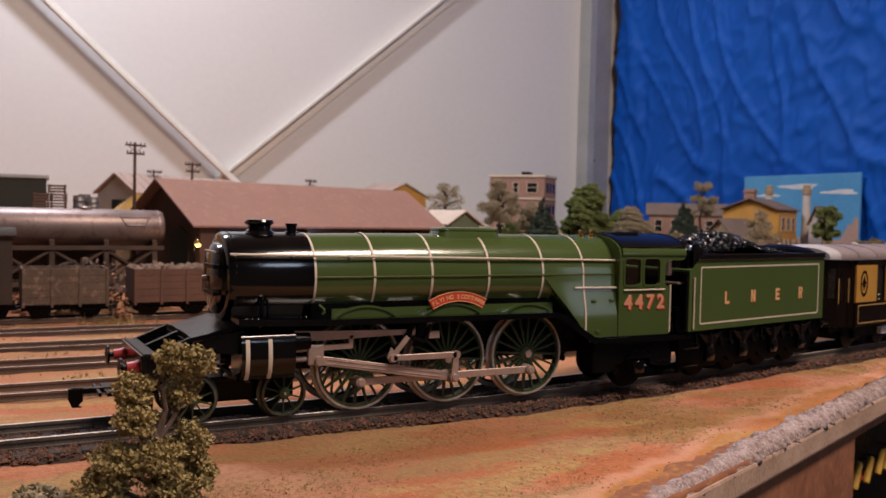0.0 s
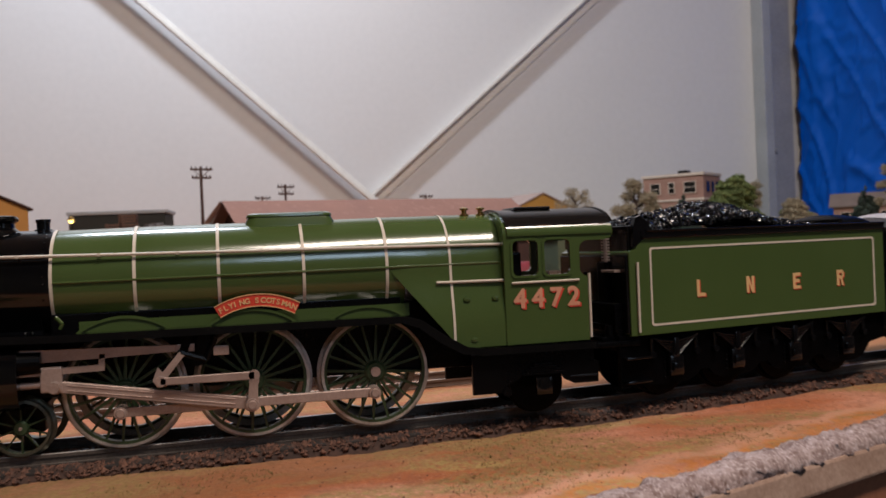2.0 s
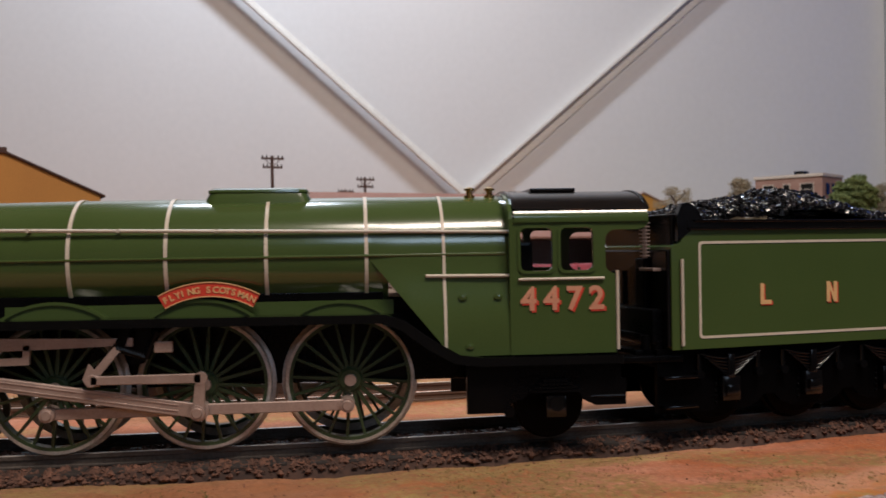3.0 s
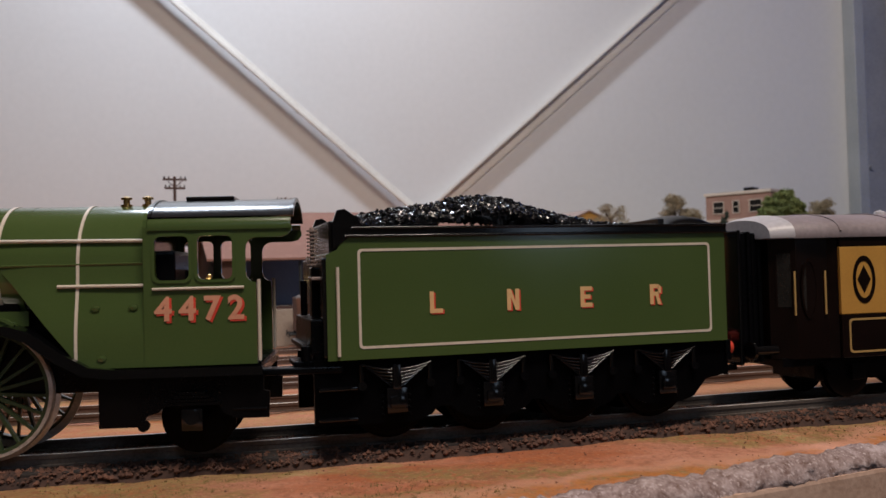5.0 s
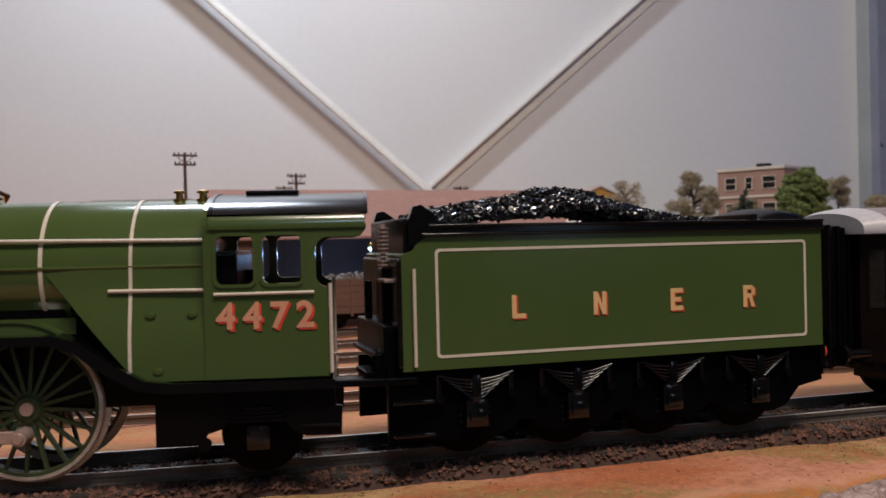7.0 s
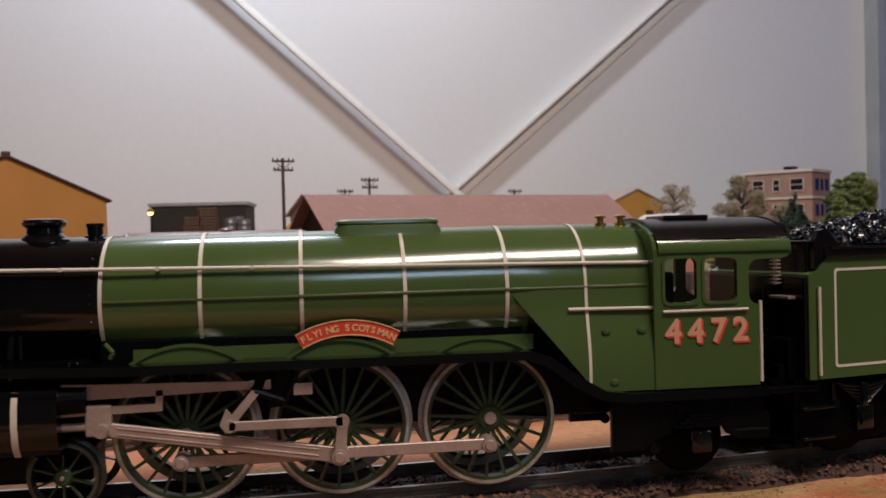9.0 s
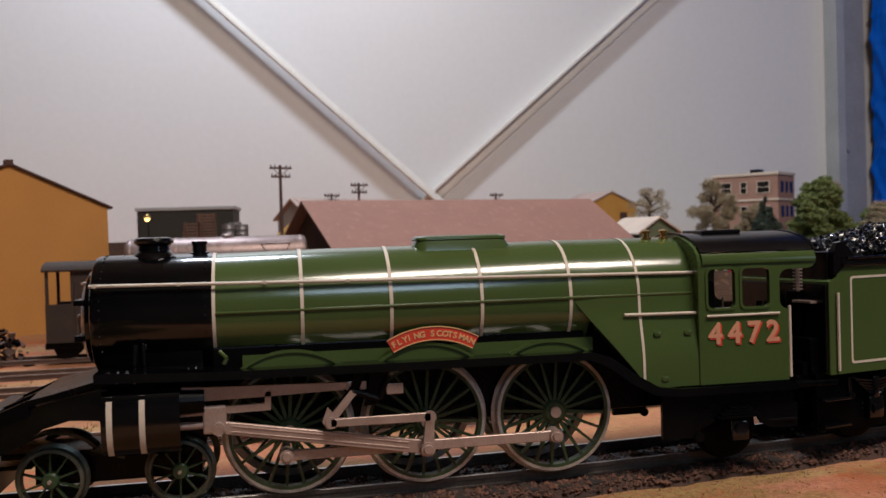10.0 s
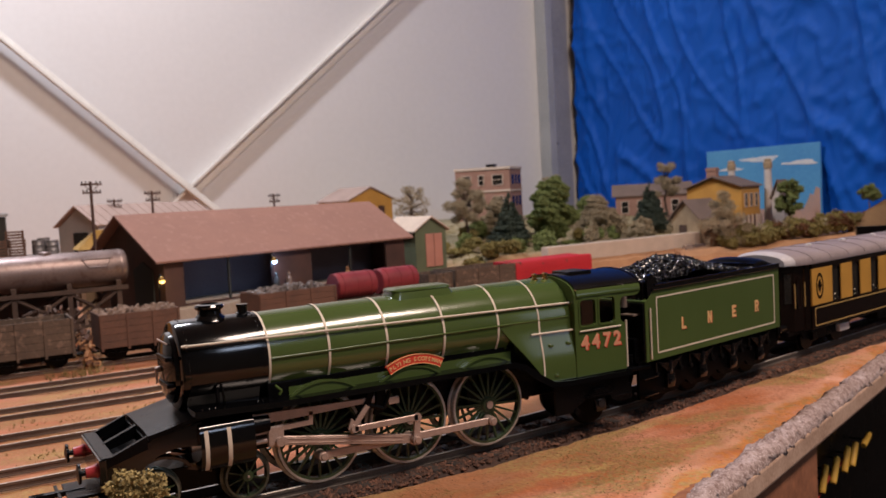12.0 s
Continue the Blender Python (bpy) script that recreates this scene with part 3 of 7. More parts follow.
# ---------------- the locomotive ----------------
def spoked_wheel(parent, x, z, y_out, radius, spokes, hub_r, name, thick=2.6, dark=M_WHEEL, turn=0.0):
    """A spoked wheel whose outer face is at y_out; it widens towards the middle of the train."""
    s = -1 if y_out < 0 else 1
    bm = bmesh.new()
    ring = []
    r_in = radius * 0.89
    lathe(bm, [(r_in, 0), (radius - 0.75, 0), (radius - 0.75, thick * 0.8), (r_in, thick * 0.8), (r_in, 0)], (0, 0, 0), "y", 40)
    lathe(bm, [(0.0, -0.5), (hub_r * 0.8, -0.5), (hub_r, -0.1), (hub_r, thick * 0.8), (0.0, thick * 0.8)], (0, 0, 0), "y", 20)
    if s > 0:
        bm.transform(Matrix.Diagonal((1, -1, 1, 1)))
        bmesh.ops.reverse_faces(bm, faces=bm.faces)
    wheel = soft(part(name, bm, dark, parent, matrix=at_mm(x, y_out, z)))
    bm = bmesh.new()
    lathe(bm, [(radius - 0.75, -0.12), (radius - 0.1, 0.0), (radius, 0.15), (radius, thick * 0.72), (radius + 0.75, thick * 0.86), (radius + 0.75, thick), (radius - 0.75, thick)], (0, 0, 0), "y", 48)
    if s > 0:
        bm.transform(Matrix.Diagonal((1, -1, 1, 1)))
        bmesh.ops.reverse_faces(bm, faces=bm.faces)
    soft(part("tyre", bm, M_TYRE if radius > 8 else M_DARKTYRE, wheel, "bright nickel tyre" if radius > 8 else "dull dark steel tyre"))
    bm = bmesh.new()
    w0, w1 = radius * 0.030, radius * 0.020
    pts = [[(-w0, 0.15, hub_r * 0.7), (w0, 0.15, hub_r * 0.7), (w0, 1.3, hub_r * 0.7), (-w0, 1.3, hub_r * 0.7)],
           [(-w1, 0.3, r_in + 0.2), (w1, 0.3, r_in + 0.2), (w1, 1.2, r_in + 0.2), (-w1, 1.2, r_in + 0.2)]]
    loft(bm, pts)
    if s > 0:
        bm.transform(Matrix.Diagonal((1, -1, 1, 1)))
    first = part("spoke", bm, dark, wheel)
    for k in range(1, spokes):
        o = new("spoke", first.data)
        o.parent = wheel
        o.matrix_local = pose(0, 0, 0, 0, 360 * k / spokes + turn, 0)
    first.matrix_local = pose(0, 0, 0, 0, turn, 0)
    bm = bmesh.new()
    tube(bm, (0, s * 0.3, 0), (0, s * 1.1, 0), hub_r * (0.5 if radius > 8 else 0.24), hub_r * (0.46 if radius > 8 else 0.2), 16)
    part("axle_end", bm, M_STEEL, wheel, "steel axle end")
    return wheel


LOCO = thing("steam_locomotive", "apple-green model express steam locomotive with black smokebox and cream lining", "locomotive")
BZ, BR = 38.4, 12.55       # the boiler's axis height and radius

bm = bmesh.new()
lathe(bm, [(0, -67.6), (11.2, -67.6), (12.1, -67.2), (12.45, -66.4), (12.45, -43.7), (0, -43.7)], (0, 0, BZ), "x", 64)
smokebox = soft(part("smokebox", bm, M_BLACK, LOCO, "gloss black smokebox"))
bm = bmesh.new()
lathe(bm, [(0, -70.6), (4, -70.4), (8, -69.6), (9.6, -68.7), (10.0, -67.5), (0, -67.5)], (0, 0, BZ - 0.4), "x", 48)
soft(part("smokebox_door", bm, M_BLACK, smokebox))
bm = bmesh.new()
for zz in (BZ - 4, BZ + 3.2):
    box(bm, -70.9, -69.0, -8.8, 2, zz - 0.6, zz + 0.6, 0.2)
part("hinge_strap", bm, M_SATIN, smokebox)
bm = bmesh.new()
tube(bm, (-70.4, 0, BZ - 0.4), (-71.8, 0, BZ - 0.4), 0.9, 0.7, 12)
box(bm, -71.9, -71.4, -0.4, 0.4, BZ - 4.2, BZ, 0.15)
part("door_handle", bm, M_STEEL, smokebox)
bm = bmesh.new()
rod(bm, [(-69.6, -5.5, BZ + 7.0), (-69.6, 5.5, BZ + 7.0)], 0.3)
part("door_rail", bm, M_STEEL, smokebox)
bm = bmesh.new()
prism(bm, [(-9.5, 23), (9.5, 23), (8.5, 28), (11, 33), (-11, 33), (-8.5, 28)], -66, -46, "x")
part("saddle", bm, M_SATIN, smokebox)
bm = bmesh.new()
lathe(bm, [(0, 49.5), (5.2, 49.4), (4.4, 50.6), (3.3, 51.6), (3.2, 52.6), (4.0, 53.2), (4.1, 53.7), (3.7, 54.3), (2.6, 54.5), (2.5, 53.2), (0, 53.2)], (-56, 0, 0), "z", 32)
soft(part("chimney", bm, M_BLACK, LOCO))
bm = bmesh.new()
lathe(bm, [(0, 50), (2.2, 50.0), (2.0, 51.0), (1.5, 51.2), (1.5, 52.6), (1.7, 52.7), (1.7, 53.4), (0, 53.4)], (-46.6, 0, 0), "z", 20)
soft(part("snifting_valve", bm, M_BLACK, LOCO))

bm = bmesh.new()
lathe(bm, [(12.2, -43.7), (12.55, -20), (12.6, 10), (12.75, 37), (12.2, 37)], (0, 0, BZ), "x", 72)
boiler = soft(part("boiler", bm, M_GREEN, LOCO))
for x in (-43.4, -25.6, -7.0, 12.6, 32.6):
    bm = bmesh.new()
    r = 12.42 if x < -40 else 12.72 if x < 5 else 12.86
    lathe(bm, [(r - 0.6, x - 0.38), (r, x - 0.36), (r, x + 0.36), (r - 0.6, x + 0.38)], (0, 0, BZ), "x", 72)
    soft(part("boiler_band", bm, M_CREAM, boiler, "raised cream lining band"))
for s in (-1, 1):
    bm = bmesh.new()
    rod(bm, [(-43, s * 12.3, BZ + 0.2), (-20, s * 12.6, BZ + 0.2), (61, s * 12.9, BZ + 0.2)], 0.33, 8)
    part("seam", bm, M_GREEN, boiler)
    bm = bmesh.new()
    rod(bm, [(-67.2, s * 11.7, 45.0), (-65.5, s * 12.0, 45.0), (61.5, s * 12.6, 43.1)], 0.36, 8)
    rail = part("handrail", bm, M_CREAM, LOCO, "cream-painted handrail along the boiler")
    for x in (-66, -50, -33, -16, 3, 22, 41, 58):
        bm = bmesh.new()
        tube(bm, (x, s * 10.6, 44.03 - 0.015 * x), (x, s * 12.6, 44.03 - 0.015 * x), 0.34, 0.42, 8)
        part("handrail_knob", bm, M_CREAM, rail)
    bm = bmesh.new()
    rod(bm, [(44.5, s * 13.6, 34.3), (61.5, s * 13.9, 34.1)], 0.36, 8)
    part("firebox_rail", bm, M_CREAM, LOCO)


def firebox_section(x, grow=0.0):
    zb = max(18.0, 37.5 - 19.5 * (x - 33.5) / 16.0) - grow * 0.2
    fl = smooth_step(33, 40, x)
    r = 12.75 + 0.25 * fl + grow
    pts = [(x, r * math.cos(radians(a)), BZ - 0.3 * fl + r * math.sin(radians(a))) for a in range(0, 181, 9)]
    side = []
    for k in range(1, 9):
        z = BZ - (BZ - zb) * k / 8
        y = r + fl * 2.0 * smooth_step(BZ - 1, BZ - 15, z)
        side.append((y, z))
    left = [(x, -y, z) for y, z in side]
    right = [(x, y, z) for y, z in reversed(side)]
    return pts + left + right


bm = bmesh.new()
loft(bm, [firebox_section(x) for x in (33.5, 36, 39, 42, 45, 48, 49.5, 51, 55, 60, 62)])
firebox = soft(part("firebox", bm, M_GREEN, LOCO), 30)
bm = bmesh.new()
loft(bm, [firebox_section(48.0, 0.16), firebox_section(48.6, 0.16)])
soft(part("firebox_band", bm, M_CREAM, firebox, "cream lining band"), 30)
for x, z in ((51.9, 29.9), (59.2, 29.9), (53.2, 20)):
    for s in (-1, 1):
        bm = bmesh.new()
        lathe(bm, [(0, 0.0), (0.95, 0.0), (0.9, 0.35), (0.5, 0.4), (0, 0.5)], (0, 0, 0), "y", 14)
        if s < 0:
            bm.transform(Matrix.Diagonal((1, -1, 0.7, 1)))
        part("washout_plug", bm, M_GREEN, firebox, matrix=at_mm(x, s * (14.25 if z > 25 else 14.9), z))
# small fittings: rivets round the smokebox and pipes on the running plate
for x in (-65.4, -45.0):
    bm = bmesh.new()
    for k in range(44):
        a = 2 * math.pi * k / 44
        bmesh.ops.create_uvsphere(bm, u_segments=6, v_segments=4, radius=0.24, matrix=Matrix.Translation((x, 12.45 * math.cos(a), BZ + 12.45 * math.sin(a))))
    tagged(part("riveting", bm, M_BLACK, smokebox, smooth=True), kind="stuff")
for sy in (-1, 1):
    for x in (-63.5, -61.8, -60.1, -48.4, -47.0):
        bm = bmesh.new()
        bmesh.ops.create_uvsphere(bm, u_segments=8, v_segments=6, radius=0.5, matrix=Matrix.Translation((x, sy * 14.6, 27.9)))
        part("bolt", bm, M_BLACK, LOCO, smooth=True)
bm = bmesh.new()
secs = []
for x0, x1, w, zz, r in ((-1.6, 23.0, 6.2, 47.2, 2.8), (-0.9, 22.0, 5.6, 49.2, 2.7), (-0.3, 21.2, 5.1, 51.0, 2.5), (0.2, 20.6, 4.7, 52.0, 2.3), (-0.1, 20.9, 4.9, 52.2, 2.4), (0.1, 20.7, 4.8, 52.7, 2.3), (1.0, 19.8, 4.0, 53.1, 1.9)):
    secs.append([(x, y, zz) for x, y in rounded(x0, x1, -w, w, r, 5)])
loft(bm, secs)
soft(part("steam_dome", bm, M_GREEN, LOCO), 40)
for x in (55.2, 59.6):
    bm = bmesh.new()
    lathe(bm, [(0, 50.5), (1.2, 50.5), (1.2, 51.2), (0.7, 51.3), (0.7, 52.2), (1.15, 52.3), (1.15, 52.7), (0, 53.1)], (x, -2.2, 0), "z", 16)
    soft(part("safety_valve", bm, M_BRASS, LOCO, "small brass safety valve"))

# cab
cab = new("cab")
cab.parent = LOCO
for s in (-1, 1):
    y0, y1 = s * 15.3, s * 14.5
    bm = bmesh.new()
    pierced(bm, [61.5, 63.5, 70.5, 71.7, 79.1, 81.0], [18, 34.7, 43.9, 45.6], ((63.5, 70.5, 34.7, 43.9), (71.7, 79.1, 34.7, 43.9)), min(y0, y1), max(y0, y1))
    prism(bm, [(81.0, 18), (83.4, 18), (83.4, 34.2)] + arc(83.4, 36.2, 2.0, 265, 180, 6) + arc(83.6, 41.0, 2.2, 180, 90, 7) + [(88.3, 43.2), (89.8, 43.6), (90.6, 44.6), (90.6, 45.6), (81.0, 45.6)], min(y0, y1), max(y0, y1))
    side = part("cab_side", bm, M_GREEN, LOCO)
    for x0, x1 in ((63.1, 70.9), (71.4, 79.4)):
        bm = bmesh.new()
        frame_prism(bm, rounded(x0, x1, 34.4, 44.3, 1.5), rounded(x0 + 0.6, x1 - 0.6, 35.0, 43.7, 1.2), min(y0, y1) - 0.25, max(y0, y1) + 0.25)
        part("window_frame", bm, M_GREEN, side)
    bm = bmesh.new()
    rod(bm, [(63.2, s * 15.6, 33.3), (81.0, s * 15.6, 33.3)], 0.3, 8)
    part("beading", bm, M_CREAM, side, "cream beading under the windows")
    bm = bmesh.new()
    rod(bm, [(83.9, s * 15.1, 18.6), (83.9, s * 15.1, 34.8)], 0.36, 8)
    part("cab_handrail", bm, M_CREAM, side)
bm = bmesh.new()
prism(bm, [(-15.2, 18), (15.2, 18), (15.2, 45.6)] + [(15.2 * math.cos(radians(a)), 45.6 + 6.0 * math.sin(radians(a))) for a in range(15, 180, 15)] + [(-15.2, 45.6)], 61.4, 62.2, "x")
part("cab_front", bm, M_GREEN, LOCO)
bm = bmesh.new()
outer = [(15.8 * math.cos(radians(a)), 45.3 + 6.6 * math.sin(radians(a))) for a in range(20, 161, 7)]
inner = [(15.0 * math.cos(radians(a)), 45.3 + 5.9 * math.sin(radians(a))) for a in range(160, 19, -7)]
prism(bm, outer + inner, 62.3, 91.0, "x")
roof = soft(part("cab_roof", bm, M_ROOFBLACK, LOCO, "dull black curved cab roof"))
for a0 in (-4, 163):
    bm = bmesh.new()
    prism(bm, [(15.7 * math.cos(radians(a0 + k)), 45.3 + 6.5 * math.sin(radians(a0 + k))) for k in range(0, 22, 3)] + [(14.9 * math.cos(radians(a0 + k)), 45.3 + 5.8 * math.sin(radians(a0 + k))) for k in range(21, -1, -3)], 62.4, 90.4, "x")
    soft(part("cab_shoulder", bm, M_GREEN, LOCO, "green shoulder under the cab roof"))
bm = bmesh.new()
box(bm, 68, 78, -5, 5, 51.6, 52.5, 0.3)
part("roof_ventilator", bm, M_ROOFBLACK, roof)
for x in (62.6, 90.6):
    bm = bmesh.new()
    prism(bm, [(16.05 * math.cos(radians(a)), 45.3 + 6.85 * math.sin(radians(a))) for a in range(20, 161, 7)] + [(15.8 * math.cos(radians(a)), 45.3 + 6.6 * math.sin(radians(a))) for a in range(160, 19, -7)], x - 0.3, x + 0.3, "x")
    part("roof_rib", bm, M_ROOFBLACK, roof)
bm = bmesh.new()
box(bm, 62.4, 67, -12.5, 12.5, 18, 41, 0.8)
tube(bm, (67, -5, 33), (68.5, -5, 33), 1.6)
tube(bm, (67, 3, 36), (68.5, 3, 36), 1.2)
tube(bm, (67, 0, 26), (68.2, 0, 26), 3.2)
part("backhead", bm, M_SATIN, LOCO)
bm = bmesh.new()
box(bm, 62.3, 84, -14.4, 14.4, 17.2, 18.2)
part("cab_floor", bm, M_SATIN, LOCO)
scene.collection.objects.unlink(cab)
bpy.data.objects.remove(cab)


def lettering(text, size, material, parent, matrix, name, depth=0.1):
    cu = bpy.data.curves.new(name, "FONT")
    cu.body, cu.size, cu.extrude, cu.offset = text, size, depth, size * 0.026
    cu.space_character = 1.36
    tmp = new(name, cu)
    dg = bpy.context.evaluated_depsgraph_get()
    me = bpy.data.meshes.new_from_object(tmp.evaluated_get(dg))
    bpy.data.objects.remove(tmp)
    me.transform(Matrix.Diagonal((MM, MM, MM, 1)))
    me.materials.clear()
    me.materials.append(material)
    ob = new(name, me)
    ob.parent = parent
    ob.matrix_local = matrix
    return ob


for k, digit in enumerate("4472"):
    x = 0.0636 + 0.0047 * k
    num = lettering(digit, 6.6, M_SALMON, LOCO, pose(x, -0.01545, 0.0271, 90, 0, 0), "numeral")
    lettering(digit, 6.6, M_RED, num, pose(0.00042, -0.00036, -0.00007, 0, 0, 0), "numeral_shade")

# running plate: level over the wheels, dropping under the cab and at the front
bm = bmesh.new()
top = [(-66, 28.2), (-41, 27.3), (36, 26.9), (40, 25.6), (46, 21.3), (51, 18.4), (56, 17.8), (84.5, 17.6)]
bot = [(84.5, 15.9), (55, 16.0), (49.8, 16.7), (44.6, 19.6), (39, 23.8), (35, 25.2), (-41, 25.6), (-66, 26.4)]
prism(bm, top + bot, -16.9, 16.9)
plate = part("running_plate", bm, M_BLACK, LOCO, "gloss black running plate")
bm = bmesh.new()
loft(bm, [[(x, -15.5, z - 0.4), (x, -9, z), (x, 9, z), (x, 15.5, z - 0.4), (x, 15.5, z - 1.6), (x, -15.5, z - 1.6)] for x, z in ((-62, 27.4), (-66, 27.0), (-70, 26.0), (-74, 25.0), (-78, 24.2))])
soft(part("front_platform", bm, M_SATIN, LOCO, "dull black front platform"))
for y0, y1, nm in ((-15.5, -14.2, "apron_cheek"), (14.2, 15.5, "apron_cheek"), (-0.9, 0.9, "apron_strut")):
    bm = bmesh.new()
    prism(bm, [(-78.2, 23.8), (-88.4, 19.6), (-88.4, 17.4), (-78.2, 20.5)], y0, y1)
    part(nm, bm, M_SATIN, LOCO)
bm = bmesh.new()
loft(bm, [[(x, -14.1, z), (x, 14.1, z), (x, 14.1, z - 1), (x, -14.1, z - 1)] for x, z in ((-77, 20.5), (-82, 16.5), (-88.3, 15.0))])
part("apron_floor", bm, M_SATIN, LOCO)
bm = box(bmesh.new(), -78.4, -77.2, -14.1, 14.1, 19.5, 22.6, 0.1)
part("apron_back", bm, M_SATIN, LOCO)
bm = box(bmesh.new(), -89.6, -86.4, -15.6, 15.6, 19.7, 20.2, 0.1)
part("beam_top", bm, M_SATIN, LOCO)
for s in (-1, 1):
    bm = bmesh.new()
    prism(bm, [(-64, 25), (-70, 24), (-77, 22.3), (-83, 19.6), (-88.5, 17.4), (-88.5, 13.2), (-84.5, 12.8), (-80, 15.0), (-76, 17.8), (-71, 19.2), (-66, 18.8), (-62, 18)], s * 14.0 - 0.6, s * 14.0 + 0.6)
    part("front_frame", bm, M_BLACK, LOCO)
bm = bmesh.new()
box(bm, -90.2, -88.4, -15.8, 15.8, 13.2, 19.9, 0.3)
part("buffer_beam", bm, M_BLACK, LOCO, "black front buffer beam")
for y in (-11.5, 11.5):
    bm = bmesh.new()
    lathe(bm, [(0, -90.0), (2.0, -90.0), (1.6, -91), (1.35, -93.0), (0, -93.0)], (0, y, 16.4), "x", 18)
    buf = soft(part("buffer", bm, M_CRIMSON, LOCO, "red buffer housing"))
    bm = bmesh.new()
    lathe(bm, [(0, -92.9), (0.7, -92.9), (0.7, -94.0), (2.6, -94.2), (2.6, -94.8), (0, -95.3)], (0, y, 16.4), "x", 20)
    soft(part("buffer_head", bm, M_SATIN, buf, "black buffer head"))

for s in (-1, 1):
    bm = bmesh.new()
    box(bm, -63, 60, s * 6.1 - 0.5, s * 6.1 + 0.5, 12.5, 26)
    part("frame_plate", bm, M_SATIN, LOCO)
    for hx, r in ((-28.3, 17.0), (0.0, 17.0), (27.2, 16.2)):
        a0 = math.degrees(math.asin((26.9 - 13.3) / r))
        bm = bmesh.new()
        prism(bm, arc(hx, 13.3, r, a0, 180 - a0, 18), min(s * 12.9, s * 7), max(s * 12.9, s * 7))
        sp = soft(part("splasher", bm, M_GREEN, LOCO))
        bm = bmesh.new()
        prism(bm, arc(hx, 13.3, r + 0.28, a0, 180 - a0, 22) + arc(hx, 13.3, r - 0.35, 180 - a0, a0, 22), min(s * 13.25, s * 12.5), max(s * 13.25, s * 12.5))
        soft(part("splasher_bead", bm, M_GREEN, sp))
    bm = bmesh.new()
    box(bm, -38, 38, min(s * 10.9, s * 10.6), max(s * 10.9, s * 10.6), 26.6, 29.6)
    part("valance_strip", bm, M_GREEN, LOCO)
    # nameplate, an arc over the middle splasher
    bm = bmesh.new()
    prism(bm, arc(1.5, 13.9, 20.0, 60.5, 119.5, 24) + arc(1.5, 13.9, 17.2, 119.5, 60.5, 24), min(s * 13.5, s * 12.6), max(s * 13.5, s * 12.6))
    npl = soft(part("nameplate", bm, M_RED, LOCO, "curved red nameplate with a gold rim"))
    bm = bmesh.new()
    for a, b in ((20.1, 19.9), (17.3, 17.1)):
        prism(bm, arc(1.5, 13.9, a, 60.5, 119.5, 24) + arc(1.5, 13.9, b, 119.5, 60.5, 24), min(s * 13.65, s * 13.4), max(s * 13.65, s * 13.4))
    part("plate_rim", bm, M_GOLD, npl)
    word = "FLYING SCOTSMAN"
    for k, glyph in enumerate(word):
        if glyph == " ":
            continue
        a = radians(116.6 - k * 3.8) if s < 0 else radians(63.4 + k * 3.8)
        turn_ = 90 - math.degrees(a)
        m = pose((1.5 + 17.95 * math.cos(a)) * MM, s * 0.01355, (13.9 + 17.95 * math.sin(a)) * MM, 0, turn_, 0) @ pose(-0.00052 * -s * -1 if s > 0 else -0.00052, 0, 0, 90, 0, 0 if s < 0 else 180)
        lettering(glyph, 1.75, M_GOLD, npl, m, "letter", 0.06)

    # cylinder
    bm = bmesh.new()
    prism(bm, [(s * y, z) for y, z in ((6, 24.5), (14.6, 24.5), (16.0, 23.4), (16.6, 21), (16.9, 17.5), (16.4, 14), (15, 12), (12, 10.9), (9, 11.4), (6, 13))], -65.0, -50.2, "x")
    cyl = soft(part("cylinder", bm, M_BLACK, LOCO, "gloss black cylinder block"), 50)
    for x in (-63.4, -57.3):
        bm = bmesh.new()
        prism(bm, [(s * y, z) for y, z in ((15.9, 23.5), (16.75, 21), (17.05, 17.5), (16.55, 14), (15.1, 11.85), (14.4, 12.4), (15.6, 14.3), (16.1, 17.5), (15.8, 20.8), (15.2, 23.2))], x - 0.55, x + 0.55, "x")
        soft(part("cylinder_band", bm, M_CREAM, cyl, "cream lining band"), 50)
    bm = bmesh.new()
    tube(bm, (-50.4, s * 13.6, 21.3), (-45.6, s * 13.6, 21.3), 2.6, 2.4, 18)
    part("valve_chest", bm, M_SATIN, cyl)
    bm = bmesh.new()
    rod(bm, [(-59.2, s * 12.2, 24), (-58.8, s * 12.9, 29), (-58.6, s * 12.3, 33)], 0.55)
    rod(bm, [(-57.0, s * 12.2, 24), (-57.0, s * 12.9, 29), (-57.2, s * 12.3, 33)], 0.4)
    part("steam_pipe", bm, M_BLACK, LOCO)
    bm = bmesh.new()
    rod(bm, [(-42.5, s * 12.6, 31), (-41, s * 13.4, 29.5), (-41.6, s * 13.2, 28.4)], 0.45)
    part("ejector_pipe", bm, M_GREEN, LOCO)

    # slide bars, crosshead, rods and valve gear
    yy = s * 14.0
    lo, hi = min(yy, yy - s * 1.1), max(yy, yy - s * 1.1)
    bm = bmesh.new()
    prism(bm, [(-50, 21.9), (-50, 24.2), (-45, 24.0), (-14, 23.2), (-14, 21.9), (-32.6, 21.4), (-48, 21.2)], lo, hi)
    prism(bm, [(-33.6, 22.4), (-32.4, 22.4), (-32.6, 18.6), (-51, 18.3), (-51, 19.7), (-33.8, 20.0)], lo, hi)
    part("slide_bar", bm, M_STEEL, LOCO, "dull steel slide bar")
    bm = bmesh.new()
    tube(bm, (-52, s * 13.2, 16.3), (-43, s * 13.2, 16.3), 0.8, seg=12)
    part("piston_rod", bm, M_STEEL, LOCO)
    bm = bmesh.new()
    box(bm, -46, -41.4, min(s * 12.8, s * 14.6), max(s * 12.8, s * 14.6), 14.6, 20.2, 0.4)
